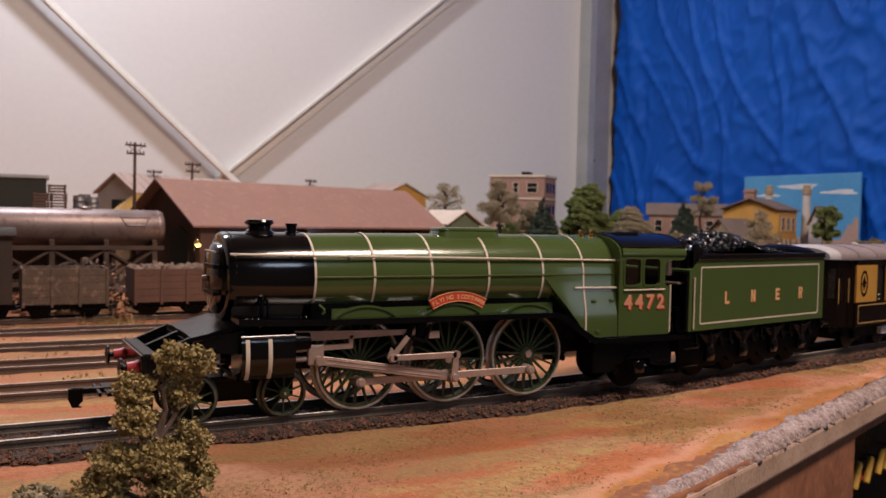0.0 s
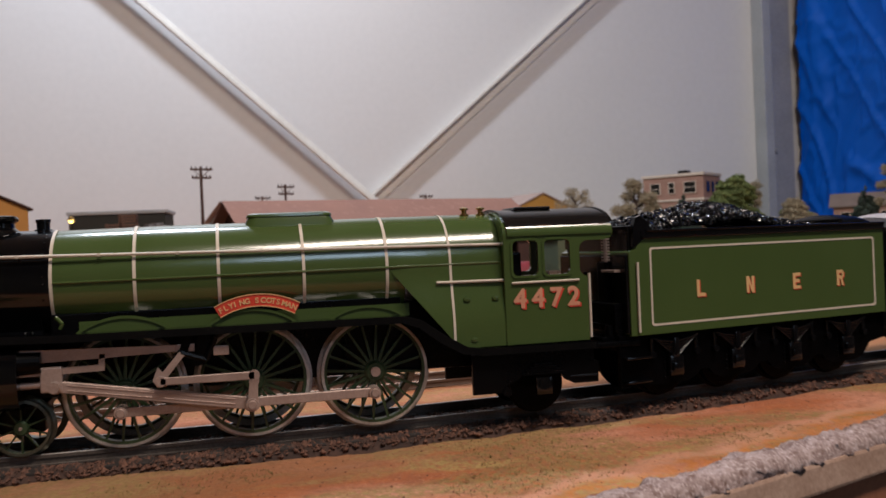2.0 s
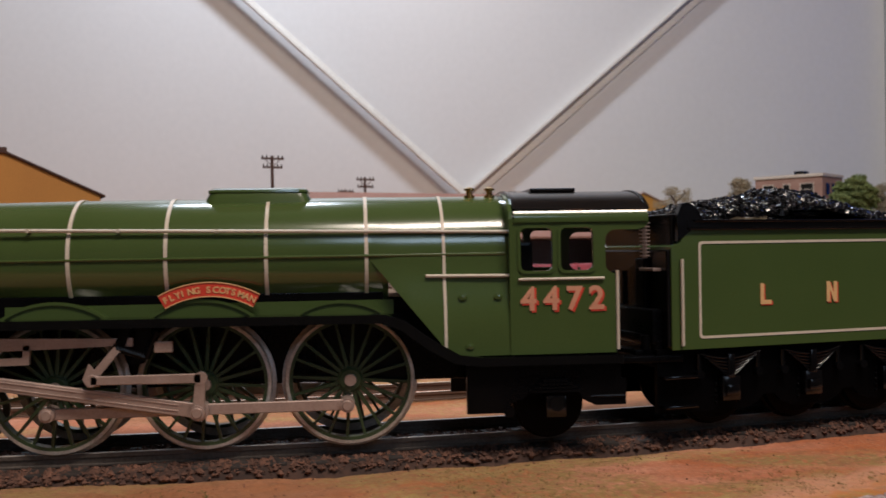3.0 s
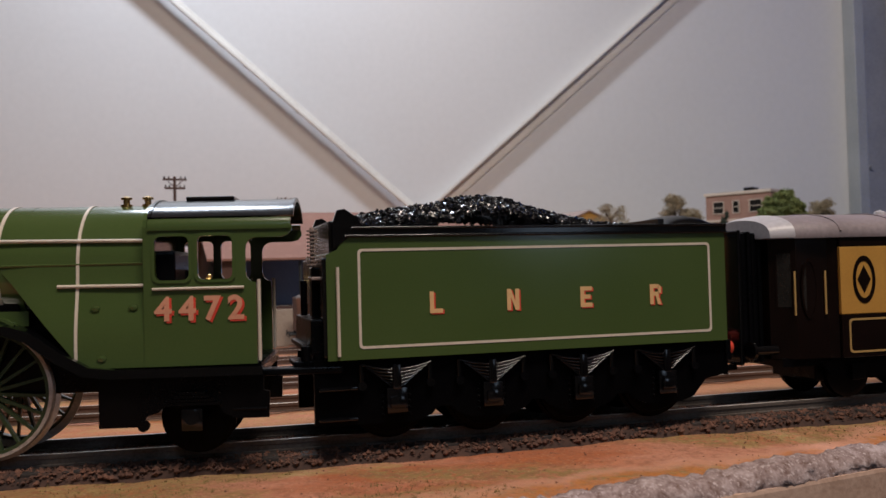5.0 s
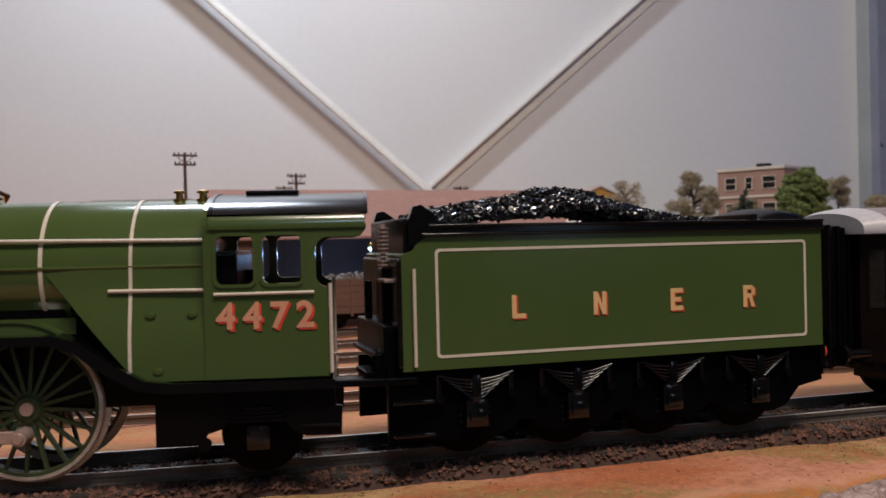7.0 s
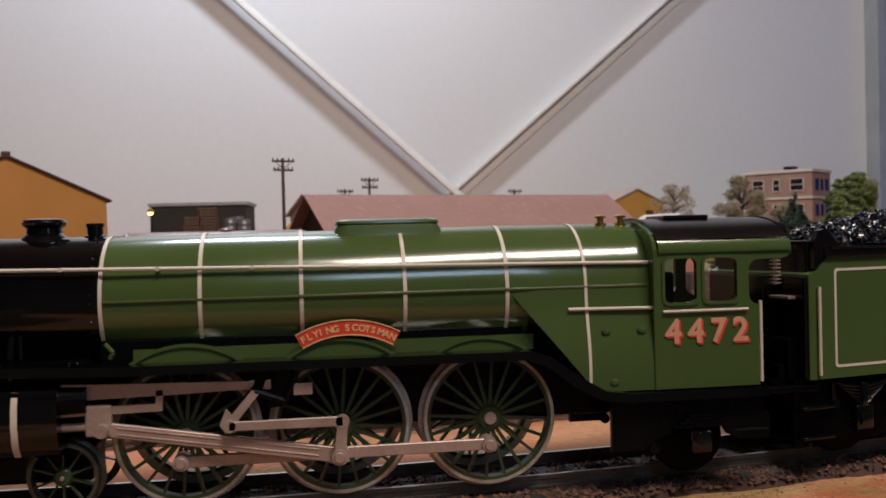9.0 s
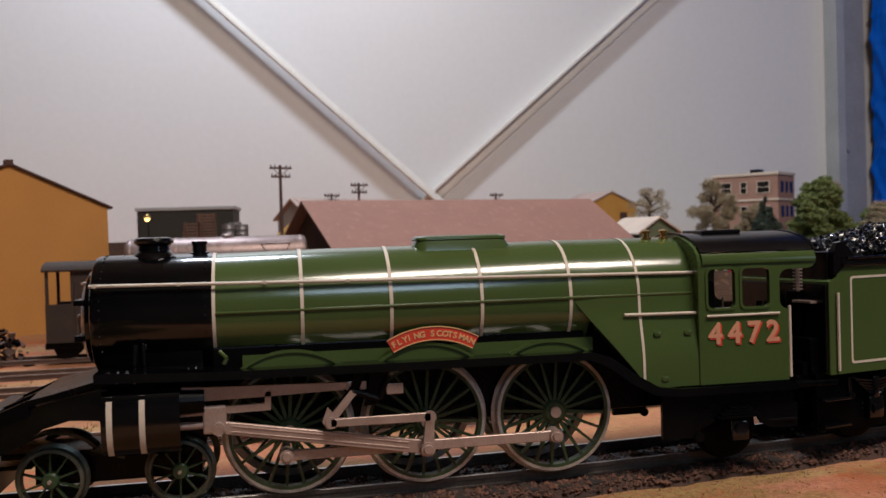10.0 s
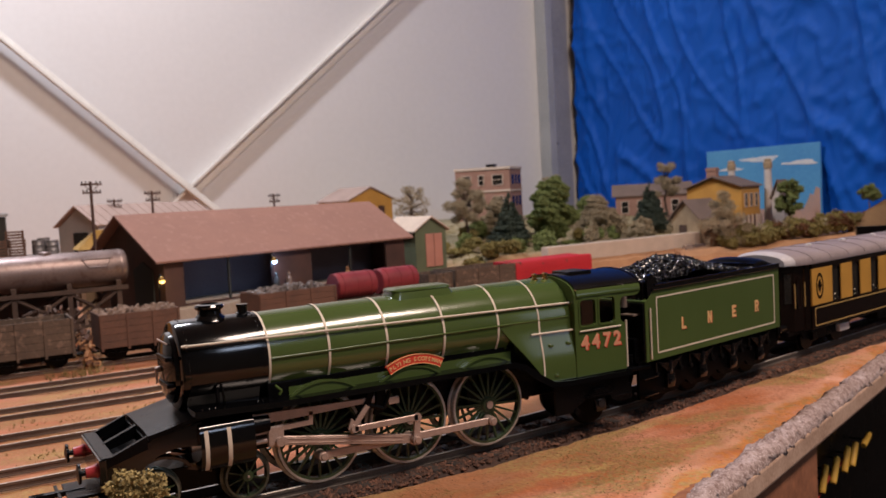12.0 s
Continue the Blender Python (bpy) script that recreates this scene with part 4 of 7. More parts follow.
    tube(bm, (-43, s * 14, 15.8), (-43, s * 16.2, 15.8), 1.25, seg=14)
    part("crosshead", bm, M_STEEL, LOCO)
    pins = [(hx - 0.7, 8.6) for hx in (-29, 0, 29)]

    def bar(p, q, h0, h1, ya, yb, name):
        p, q = Vector((p[0], 0, p[1])), Vector((q[0], 0, q[1]))
        d = (q - p).normalized()
        n = Vector((-d.z, 0, d.x))
        b2 = bmesh.new()
        pts = [p + n * h0, q + n * h1, q - n * h1, p - n * h0]
        prism(b2, [(v.x, v.z) for v in pts], min(s * ya, s * yb), max(s * ya, s * yb))
        for v, h in ((p, h0), (q, h1)):
            tube(b2, (v.x, s * ya, v.z), (v.x, s * yb, v.z), h * 1.35, seg=16)
        bmesh.ops.bevel(b2, geom=[e for e in b2.edges if abs(e.calc_length()) > 12], offset=0.15, segments=1, affect="EDGES")
        return part(name, b2, M_STEEL, LOCO)

    bar(pins[0], pins[1], 1.1, 1.1, 11.6, 12.6, "coupling_rod")
    bar(pins[1], pins[2], 1.1, 1.1, 11.6, 12.6, "coupling_rod")
    cr = bar((-43, 15.8), pins[1], 1.25, 1.45, 13.2, 14.4, "connecting_rod")
    bm = bmesh.new()
    p, q = Vector((-40.5, 0, 15.4)), Vector((-4.5, 0, 9.4))
    for w in (0.55, -0.6):
        rod(bm, [(p.x, s * 14.4, p.z + w), (q.x, s * 14.4, q.z + w)], 0.16, 6)
    part("rod_fluting", bm, M_STEEL, cr)
    for k, (px_, pz_) in enumerate(pins):
        bm = bmesh.new()
        e = 16.4 if k == 1 else 13.6
        tube(bm, (px_, s * 9.5, pz_), (px_, s * e, pz_), 1.55, 1.45, 18)
        tube(bm, (px_, s * e, pz_), (px_, s * (e + 0.35), pz_), 1.1, 0.9, 18)
        part("crank_pin", bm, M_STEEL, LOCO)
    bm = bmesh.new()
    prism(bm, [(-1.9, 7.6), (0.5, 7.6), (0.9, 15.4), (-0.9, 15.6)], min(s * 15.0, s * 15.9), max(s * 15.0, s * 15.9))
    part("return_crank", bm, M_STEEL, LOCO)
    bar((-20.6, 15.4), (0.0, 15.3), 0.85, 0.95, 15.2, 16.0, "eccentric_rod")
    bm = bmesh.new()
    prism(bm, [(-22.4, 15.6), (-21.4, 14.0), (-19.4, 14.2), (-19.0, 16.4), (-15.2, 21.0), (-16.4, 21.8), (-20.2, 17.4), (-21.2, 18.6)], min(s * 14.6, s * 15.2), max(s * 14.6, s * 15.2))
    part("link_foot", bm, M_STEEL, LOCO)
    bm = bmesh.new()
    prism(bm, [(-20.6, 17.4), (-19.0, 17.0), (-14.6, 21.5), (-13.2, 25.6), (-14.8, 26.4), (-16.2, 22.6)], min(s * 13.8, s * 14.7), max(s * 13.8, s * 14.7))
    prism(bm, [(-13.6, 18.2), (-11.0, 18.4), (-9.4, 21.2), (-9.6, 26), (-12.2, 26), (-12.6, 21.6)], min(s * 13.2, s * 14.4), max(s * 13.2, s * 14.4))
    rod(bm, [(-16, s * 14.6, 21.5), (-10.5, s * 14.6, 19.5), (-8.4, s * 14.6, 24.5)], 0.7)
    part("expansion_link", bm, M_SATIN, LOCO, "black expansion link of the valve gear")
    bm = bmesh.new()
    box(bm, -8.9, -5.4, min(s * 14.2, s * 15.0), max(s * 14.2, s * 15.0), 20.4, 22.6, 0.2)
    box(bm, -17.2, -13.0, min(s * 13.6, s * 14.2), max(s * 13.6, s * 14.2), 21.6, 23.4, 0.2)
    part("valve_rod_guide", bm, M_STEEL, LOCO)

    for hx in (-29.0, 0.0, 29.0):
        spoked_wheel(LOCO, hx, 13.3, s * 10.0, 13.2, 20, 2.6, "driving_wheel", turn=4)
    for hx in (-76.0, -51.2):
        spoked_wheel(LOCO, hx, 6.5, s * 10.0, 6.4, 10, 1.7, "bogie_wheel")
    bm = bmesh.new()
    lathe(bm, [(0, 0), (6.0, 0), (6.0, 2), (0, 2)], (0, 0, 0), "y", 32)
    lathe(bm, [(6.0, 0), (7.0, 0.1), (7.0, 1.6), (7.6, 1.9), (7.6, 2.4), (6.0, 2.4)], (0, 0, 0), "y", 32)
    if s > 0:
        bm.transform(Matrix.Diagonal((1, -1, 1, 1)))
    part("trailing_wheel", bm, M_UNDER, LOCO, matrix=at_mm(70.5, s * 10, 7.1))
    # trailing truck frame with its axlebox
    bm = bmesh.new()
    prism(bm, [(52.4, 16), (52.4, 6.2), (60.5, 6.2), (61.5, 8.2), (64, 9), (66.5, 11.6), (74.5, 11.6), (76.5, 8.4), (79, 7.2), (85.4, 7.2), (85.6, 12.4), (84.4, 12.6), (84.4, 16)], min(s * 13.8, s * 14.9), max(s * 13.8, s * 14.9))
    truck = part("truck_frame", bm, M_SATIN, LOCO)
    bm = bmesh.new()
    box(bm, 68.4, 72.6, min(s * 14.6, s * 16.2), max(s * 14.6, s * 16.2), 5.2, 9.6, 0.4)
    tube(bm, (70.5, s * 16.0, 8.0), (70.5, s * 16.7, 8.0), 1.5)
    soft(part("axlebox", bm, M_BLACK, truck), 50)
    bm = bmesh.new()
    for k in range(4):
        box(bm, 65 + k * 1.0, 76 - k * 1.0, min(s * 14.8, s * 15.9), max(s * 14.8, s * 15.9), 10.2 + k * 0.7, 10.75 + k * 0.7)
    part("leaf_spring", bm, M_SATIN, truck)
    bm = bmesh.new()
    tube(bm, (61, s * 14.2, 6.4), (61, s * 15.4, 6.4), 1.1)
    rod(bm, [(78, s * 14.6, 9), (85, s * 15.2, 9)], 0.35)
    part("step_iron", bm, M_SATIN, truck)

bm = bmesh.new()
box(bm, -80, -47, -5.5, 5.5, 4.5, 11, 0.6)
box(bm, -86, -46, -6.5, 6.5, 10.4, 11.6, 0.3)
bogie = part("bogie_frame", bm, M_SATIN, LOCO)
for s in (-1, 1):
    bm = bmesh.new()
    prism(bm, arc(-74.5, 6.5, 10.4, 40, 130, 14) + arc(-74.5, 6.5, 9.7, 130, 40, 14), min(s * 12.2, s * 8.5), max(s * 12.2, s * 8.5))
    prism(bm, [(-67.2, 13.2), (-61.5, 11.2), (-61.5, 10.4), (-68.0, 12.4)], min(s * 12.2, s * 8.5), max(s * 12.2, s * 8.5))
    part("wheel_guard", bm, M_BLACK, bogie)
bm = bmesh.new()
box(bm, -97, -80, -7.5, 7.5, 8.6, 9.5, 0.2)
box(bm, -90, -86, -9.5, 9.5, 4.2, 8.8, 0.3)
part("guard_plate", bm, M_SATIN, bogie)
bm = bmesh.new()
box(bm, -105, -92, -1.0, 1.0, 8.4, 9.8, 0.2)
prism(bm, [(-105.5, 9.8), (-102, 9.8), (-102, 6.6), (-103.2, 5.4), (-102.2, 4.9), (-104.6, 5.0), (-105.6, 7.2)], -0.9, 0.9)
box(bm, -99, -98.2, -7, 7, 8.6, 9.6, 0.2)
part("coupling_hook", bm, M_SATIN, LOCO, "black tension coupling hook")
bm = bmesh.new()
for hx in (-29, 0, 29):
    tube(bm, (hx, -9, 13.3), (hx, 9, 13.3), 1.5, seg=10)
for hx in (-76, -51.2):
    tube(bm, (hx, -9, 6.5), (hx, 9, 6.5), 1.0, seg=10)
part("axle_set", bm, M_SATIN, LOCO)
bm = bmesh.new()
box(bm, -44, 36, -10.5, 10.5, 25.4, 31.5, 0.4)
box(bm, 22, 61, -8.4, 8.4, 12.6, 30, 0.4)
part("ashpan", bm, M_SATIN, LOCO, "black ashpan and frame stays")
bm = bmesh.new()
box(bm, 83, 100, -9.5, -4.5, 14.8, 16.2, 0.3)
tube(bm, (95, -7, 14), (95, -7, 19.2), 1.3)
part("drawbar", bm, M_SATIN, LOCO)

# ---------------- the tender ----------------
TM = pose(0.1045, -0.0092, 0, 0, 0, 10.75)
TENDER = thing("locomotive_tender", "apple-green tender with cream lining and black underframe, behind the locomotive", "tender", TM)
bm = bmesh.new()
prism(bm, [(-7.5, 17.4), (87, 17.4), (87, 42.9), (-3.4, 42.9), (-4.2, 42.2), (-5.2, 40.4), (-7.5, 39.4)], 0, 33)
body = part("tank", bm, M_GREEN, TENDER)
bm = bmesh.new()
frame_prism(bm, rounded(-0.9, 82.9, 19.6, 40.5, 0.9), rounded(-0.35, 82.35, 20.15, 39.95, 0.6), -0.12, 0.1)
part("lining", bm, M_CREAM, body, "cream lining rectangle")
bm = bmesh.new()
rod(bm, [(-5.2, -0.5, 18.3), (-5.2, -0.5, 36.8)], 0.36)
part("handrail", bm, M_CREAM, TENDER)
for v0, v1 in ((-0.3, 1.2), (31.8, 33.3)):
    bm = bmesh.new()
    prism(bm, [(-3.6, 42.9), (87.4, 42.9), (87.4, 44.7), (-1.5, 44.9), (-3.6, 45.1)], v0, v1)
    coping = part("coping", bm, M_BLACK, TENDER, "black flared coping")
    bm = bmesh.new()
    vb = v0 - 0.1 if v0 < 10 else v1 + 0.1
    rod(bm, [(-3.4, vb, 43.2), (87.3, vb, 43.0)], 0.32, 8)
    rod(bm, [(-2.0, vb, 44.9), (87.3, vb, 44.6)], 0.3, 8)
    soft(part("beading", bm, M_BLACK, coping), 60)
    bm = bmesh.new()
    prism(bm, [(-6.0, 40.6), (-3.0, 42.6), (0.4, 45.2), (-1.2, 47.4), (-3.4, 48.9), (-5.0, 48.6), (-6.0, 46)], v0 + 0.1, v1 - 0.1)
    part("front_wing", bm, M_BLACK, TENDER)
bm = bmesh.new()
box(bm, -4.5, 87, 1.2, 31.8, 42.8, 43.8)
box(bm, -8.3, -3.6, 0.4, 32.6, 18, 38.8, 0.4)
box(bm, -6.6, -3.6, 1.5, 31.5, 38, 46.5, 0.4)
box(bm, 70.5, 72, 1.5, 31.5, 42.8, 46.2)
part("coal_space", bm, M_ROOFBLACK, TENDER)
bm = bmesh.new()
secs = []
for x, h in ((74, 0.2), (75.5, 1.6), (78, 2.6), (81, 3.2), (84, 2.8), (86, 1.6), (87, 0.2)):
    secs.append([(x, 16.5 + 13 * math.cos(radians(a)), 44.6 + h * math.sin(radians(a)) ** 0.7) for a in range(0, 181, 15)] + [(x, 3.5, 43.6), (x, 29.5, 43.6)])
loft(bm, secs)
soft(part("water_dome", bm, M_SATIN, TENDER), 60)
bm = box(bmesh.new(), -10.5, -7.2, 3, 30, 18.5, 26, 0.4)
part("tool_locker", bm, M_SATIN, TENDER)
bm = box(bmesh.new(), -12, -10.6, 6, 27, 19.6, 20.6, 0.2)
part("shovel_plate", bm, M_SATIN, TENDER)
bm = box(bmesh.new(), -9.5, -7.3, 8, 12, 26.1, 37, 0.4)
part("water_scoop_column", bm, M_SATIN, TENDER)
bm = tube(bmesh.new(), (-9.2, 8, 37), (-9.2, 8, 45.5), 0.5)
for k in range(10):
    tube(bm, (-9.2, 8, 37.4 + k * 0.8), (-9.2, 8, 37.7 + k * 0.8), 1.15, 1.15, 12)
part("brake_screw", bm, M_STEEL, TENDER, "ribbed grey brake screw")
bm = tube(bmesh.new(), (-9.6, 21, 26.1), (-9.6, 21, 34), 0.8)
part("brake_column", bm, M_SATIN, TENDER)
bm = box(bmesh.new(), -10.2, -7.4, 3, 9, 34.2, 34.9, 0.2)
part("shelf", bm, M_STEEL, TENDER, "grey metal shelf edge")
bm = box(bmesh.new(), -14, -7.6, 4, 14, 16.2, 17.3, 0.3)
part("fall_plate", bm, M_SATIN, TENDER)
bm = tube(bmesh.new(), (-11.5, 4.5, 17.3), (-11.5, 4.5, 20.4), 1.0)
part("hose", bm, M_SATIN, TENDER)


def plain_glyph(kind, x, z, h, y):
    """One capital drawn as plain strokes."""
    b2 = bmesh.new()
    w, t = h * 0.62, h * 0.2
    strokes = {"ell": [((0, 0), (t, 0), (t, h), (0, h)), ((t, 0), (w, 0), (w, t), (t, t))],
               "en": [((0, 0), (t, 0), (t, h), (0, h)), ((w - t, 0), (w, 0), (w, h), (w - t, h)), ((t, h), (t, h - 2.0 * t), (w - t, 0), (w - t, 2.0 * t))],
               "ee": [((0, 0), (t, 0), (t, h), (0, h)), ((t, 0), (w, 0), (w, t), (t, t)), ((t, h - t), (w, h - t), (w, h), (t, h)), ((t, h / 2 - t / 2), (w * 0.85, h / 2 - t / 2), (w * 0.85, h / 2 + t / 2), (t, h / 2 + t / 2))],
               "ar": [((0, 0), (t, 0), (t, h), (0, h)), ((t, h - t), (w * 0.8, h - t), (w * 0.8, h), (t, h)), ((t, h * 0.42), (w * 0.8, h * 0.42), (w * 0.8, h * 0.42 + t), (t, h * 0.42 + t)), ((w * 0.72, h * 0.5), (w, h * 0.56), (w, h * 0.88), (w * 0.72, h)), ((t * 1.6, h * 0.42), (w - t, 0), (w, 0), (w * 0.75, h * 0.42))]}[kind]
    for st in strokes:
        prism(b2, [(x + a, z + b) for a, b in st], y - 0.08, y + 0.05)
    return b2


for kind, x in (("ell", 14.5), ("en", 32.0), ("ee", 49.5), ("ar", 66.9)):
    part("letter", plain_glyph(kind, x, 26.5, 4.6, -0.12), M_GOLD, body, "gold capital with a red shade")
    part("letter_shade", plain_glyph(kind, x + 0.35, 26.25, 4.6, -0.06), M_RED, body)

for v in (2.4, 30.6):
    bm = bmesh.new()
    pts = [(-10.2, 17.4), (88, 17.4), (88, 9.5), (82, 8.4), (78.6, 4.6)]
    for c in (71, 49.9, 28.4, 7):
        pts += [(c + 4.4, 3.6), (c - 4.4, 3.6)]
        if c > 10:
            pts += [(c - 7.6, 4.8), (c - 9.2, 6.4), (c - 12.0, 6.4), (c - 13.6, 4.8)]
    pts += [(-3, 3.8), (-10.2, 3.8)]
    prism(bm, pts, v - 0.6, v + 0.6)
    fr = part("side_frame", bm, M_UNDER, TENDER)
    o = -1 if v < 10 else 1
    for c in (7, 28.4, 49.9, 71):
        bm = bmesh.new()
        for k in range(6):
            hw = 7.6 - k * 1.0
            leaf_z = 14.7 - k * 0.74
            prof = ((0.5, 0.0), (2.0, 0.0), (2.22, 0.14), (2.18, 0.34), (1.95, 0.5), (0.5, 0.5))
            secs = [[(c + hw * t, v + o * pv, leaf_z + pz + 1.3 * t * t) for pv, pz in prof] for t in (-1, -0.6, -0.2, 0.2, 0.6, 1)]
            loft(bm, secs)
        soft(part("leaf_spring", bm, M_BLACK, fr), 70)
        bm = bmesh.new()
        box(bm, c - 2.3, c + 2.3, min(v + o * 0.4, v + o * 2.4), max(v + o * 0.4, v + o * 2.4), 5.8, 11.2, 0.4)
        box(bm, c - 1.6, c + 1.6, min(v + o * 2.2, v + o * 3.1), max(v + o * 2.2, v + o * 3.1), 7.0, 9.4, 0.4)
        box(bm, c - 0.9, c + 0.9, min(v + o * 1.0, v + o * 2.5), max(v + o * 1.0, v + o * 2.5), 10.8, 16.0, 0.3)
        soft(part("axlebox", bm, M_BLACK, fr), 50)
        for q in (-7.4, 7.4):
            bm = bmesh.new()
            rod(bm, [(c + q, v + o * 1.2, 11.6), (c + q, v + o * 1.2, 16.2)], 0.55)
            tube(bm, (c + q, v + o * 0.6, 11.8), (c + q, v + o * 2.1, 11.8), 0.95, seg=10)
            soft(part("spring_hanger", bm, M_BLACK, fr), 60)
        bm = bmesh.new()
        for k in range(5):
            for q in (-2.9, 2.9):
                bmesh.ops.create_uvsphere(bm, u_segments=8, v_segments=6, radius=0.38, matrix=Matrix.Translation((c + q, v + o * 0.6, 5.4 + k * 1.3)))
        tagged(part("riveting", bm, M_UNDER, fr, smooth=True), kind="stuff")
for c in (7, 28.4, 49.9, 71):
    for v, o in ((6.6, 1), (26.4, -1)):
        bm = bmesh.new()
        lathe(bm, [(0, 0), (7.2, 0), (7.2, 1.6), (0, 1.6)], (0, 0, 0), "y", 28)
        if o < 0:
            bm.transform(Matrix.Diagonal((1, -1, 1, 1)))
        wh = part("wheel", bm, M_UNDER, TENDER, matrix=at_mm(c, v, 8.2))
        bm = bmesh.new()
        lathe(bm, [(7.2, -0.1), (8.2, 0.1), (8.2, 1.8), (8.9, 2.0), (8.9, 2.5), (7.2, 2.5)], (0, 0, 0), "y", 32)
        if o < 0:
            bm.transform(Matrix.Diagonal((1, -1, 1, 1)))
        soft(part("tyre", bm, M_UNDER, wh))
bm = bmesh.new()
box(bm, -8, 87, 5, 28, 13, 17.3)
part("underframe", bm, M_SATIN, TENDER)
bm = bmesh.new()
box(bm, 87.2, 88.6, 1, 32, 12.5, 17.4, 0.3)
part("rear_beam", bm, M_SATIN, TENDER)
for z in (4.9, 11.2):
    bm = box(bmesh.new(), -9.6, -1.5, -0.4, 2.4, z, z + 0.7, 0.2)
    soft(part("step_plate", bm, M_BLACK, TENDER), 50)
for v in (5, 28):
    bm = bmesh.new()
    lathe(bm, [(0, 88.5), (1.9, 88.5), (1.6, 91), (0, 91.2)], (0, v, 15.2), "x", 16)
    soft(part("buffer", bm, M_RED, TENDER, "red buffer housing"))
bm = bmesh.new()
box(bm, 88, 100, 15.5, 17.5, 8.0, 9.4, 0.2)
box(bm, 92, 93, 9, 24, 8.0, 9.2, 0.2)
part("coupling", bm, M_SATIN, TENDER)

# coal heap on the tender
rng = random.Random(11)


def coal_height(x, y):
    a = math.exp(-((x - 31) / 17) ** 2) * 6.5 + math.exp(-((x - 8) / 10) ** 2) * 2.2 + 2.2 * smooth_step(75, 50, x)
    return 43.6 + a * (1 - ((y - 16.5) / 17) ** 2 * 0.75) + 0.8 * noise.noise(Vector((x * 0.2, y * 0.2, 0)))


bm = bmesh.new()
rows = [[bm.verts.new((x, y, coal_height(x, y) - 0.6)) for y in range(2, 32, 2)] for x in range(-2, 71, 2)]
for a, b in zip(rows, rows[1:]):
    for i in range(len(a) - 1):
        bm.faces.new((a[i], b[i], b[i + 1], a[i + 1]))
corners = [Vector((a, b, c)) for a in (-0.5, 0.5) for b in (-0.5, 0.5) for c in (-0.5, 0.5)]
for _ in range(5200):
    x, y = rng.uniform(-2.5, 70), rng.uniform(1.8, 31.2)
    r = rng.uniform(0.35, 0.95)
    m = Matrix.Translation((x, y, coal_height(x, y) + rng.uniform(-0.3, 0.35))) @ Euler((rng.uniform(0, 3), rng.uniform(0, 3), rng.uniform(0, 3))).to_matrix().to_4x4() @ Matrix.Diagonal((r * 1.3, r, r * 0.8, 1))
    vs = [bm.verts.new(m @ (c + Vector((rng.uniform(-0.25, 0.25), rng.uniform(-0.25, 0.25), rng.uniform(-0.25, 0.25))))) for c in corners]
    for f4 in ((0, 1, 3, 2), (4, 6, 7, 5), (0, 4, 5, 1), (2, 3, 7, 6), (0, 2, 6, 4), (1, 5, 7, 3)):
        bm.faces.new([vs[k] for k in f4])
coal = part("coal_heap", bm, M_COAL)
coal.matrix_world = TM
tagged(coal, "heap of shiny black coal lumps in the tender", "coal", kind="stuff")

# ---------------- the dining coach behind the tender ----------------
M_UMBER = mat("umber_brown_gloss", (0.008, 0.004, 0.003), (0.005, 0.0025, 0.002), rough=0.14, fine=2500, coarse=120, bump=0.04, spec=0.3)
M_OCHRE = mat("cream_ochre_panel", (0.50, 0.265, 0.05), (0.42, 0.215, 0.04), rough=0.4, fine=2500, coarse=120, bump=0.05)
M_ROOF = mat("dusty_pale_grey_roof", (0.27, 0.225, 0.235), (0.19, 0.155, 0.16), rough=0.55, fine=900, coarse=60, bump=0.2)
M_ROOFEND = mat("white_roof_end", (0.52, 0.50, 0.52), (0.40, 0.38, 0.40), rough=0.4, fine=900, coarse=60, bump=0.1)
M_PANE = mat("dark_window_glazing", (0.02, 0.018, 0.016), (0.012, 0.011, 0.010), rough=0.12, fine=900, coarse=60, bump=0.0)
M_LINE = mat("thin_ochre_lining", (0.42, 0.27, 0.09), rough=0.5, fine=2000, coarse=200)

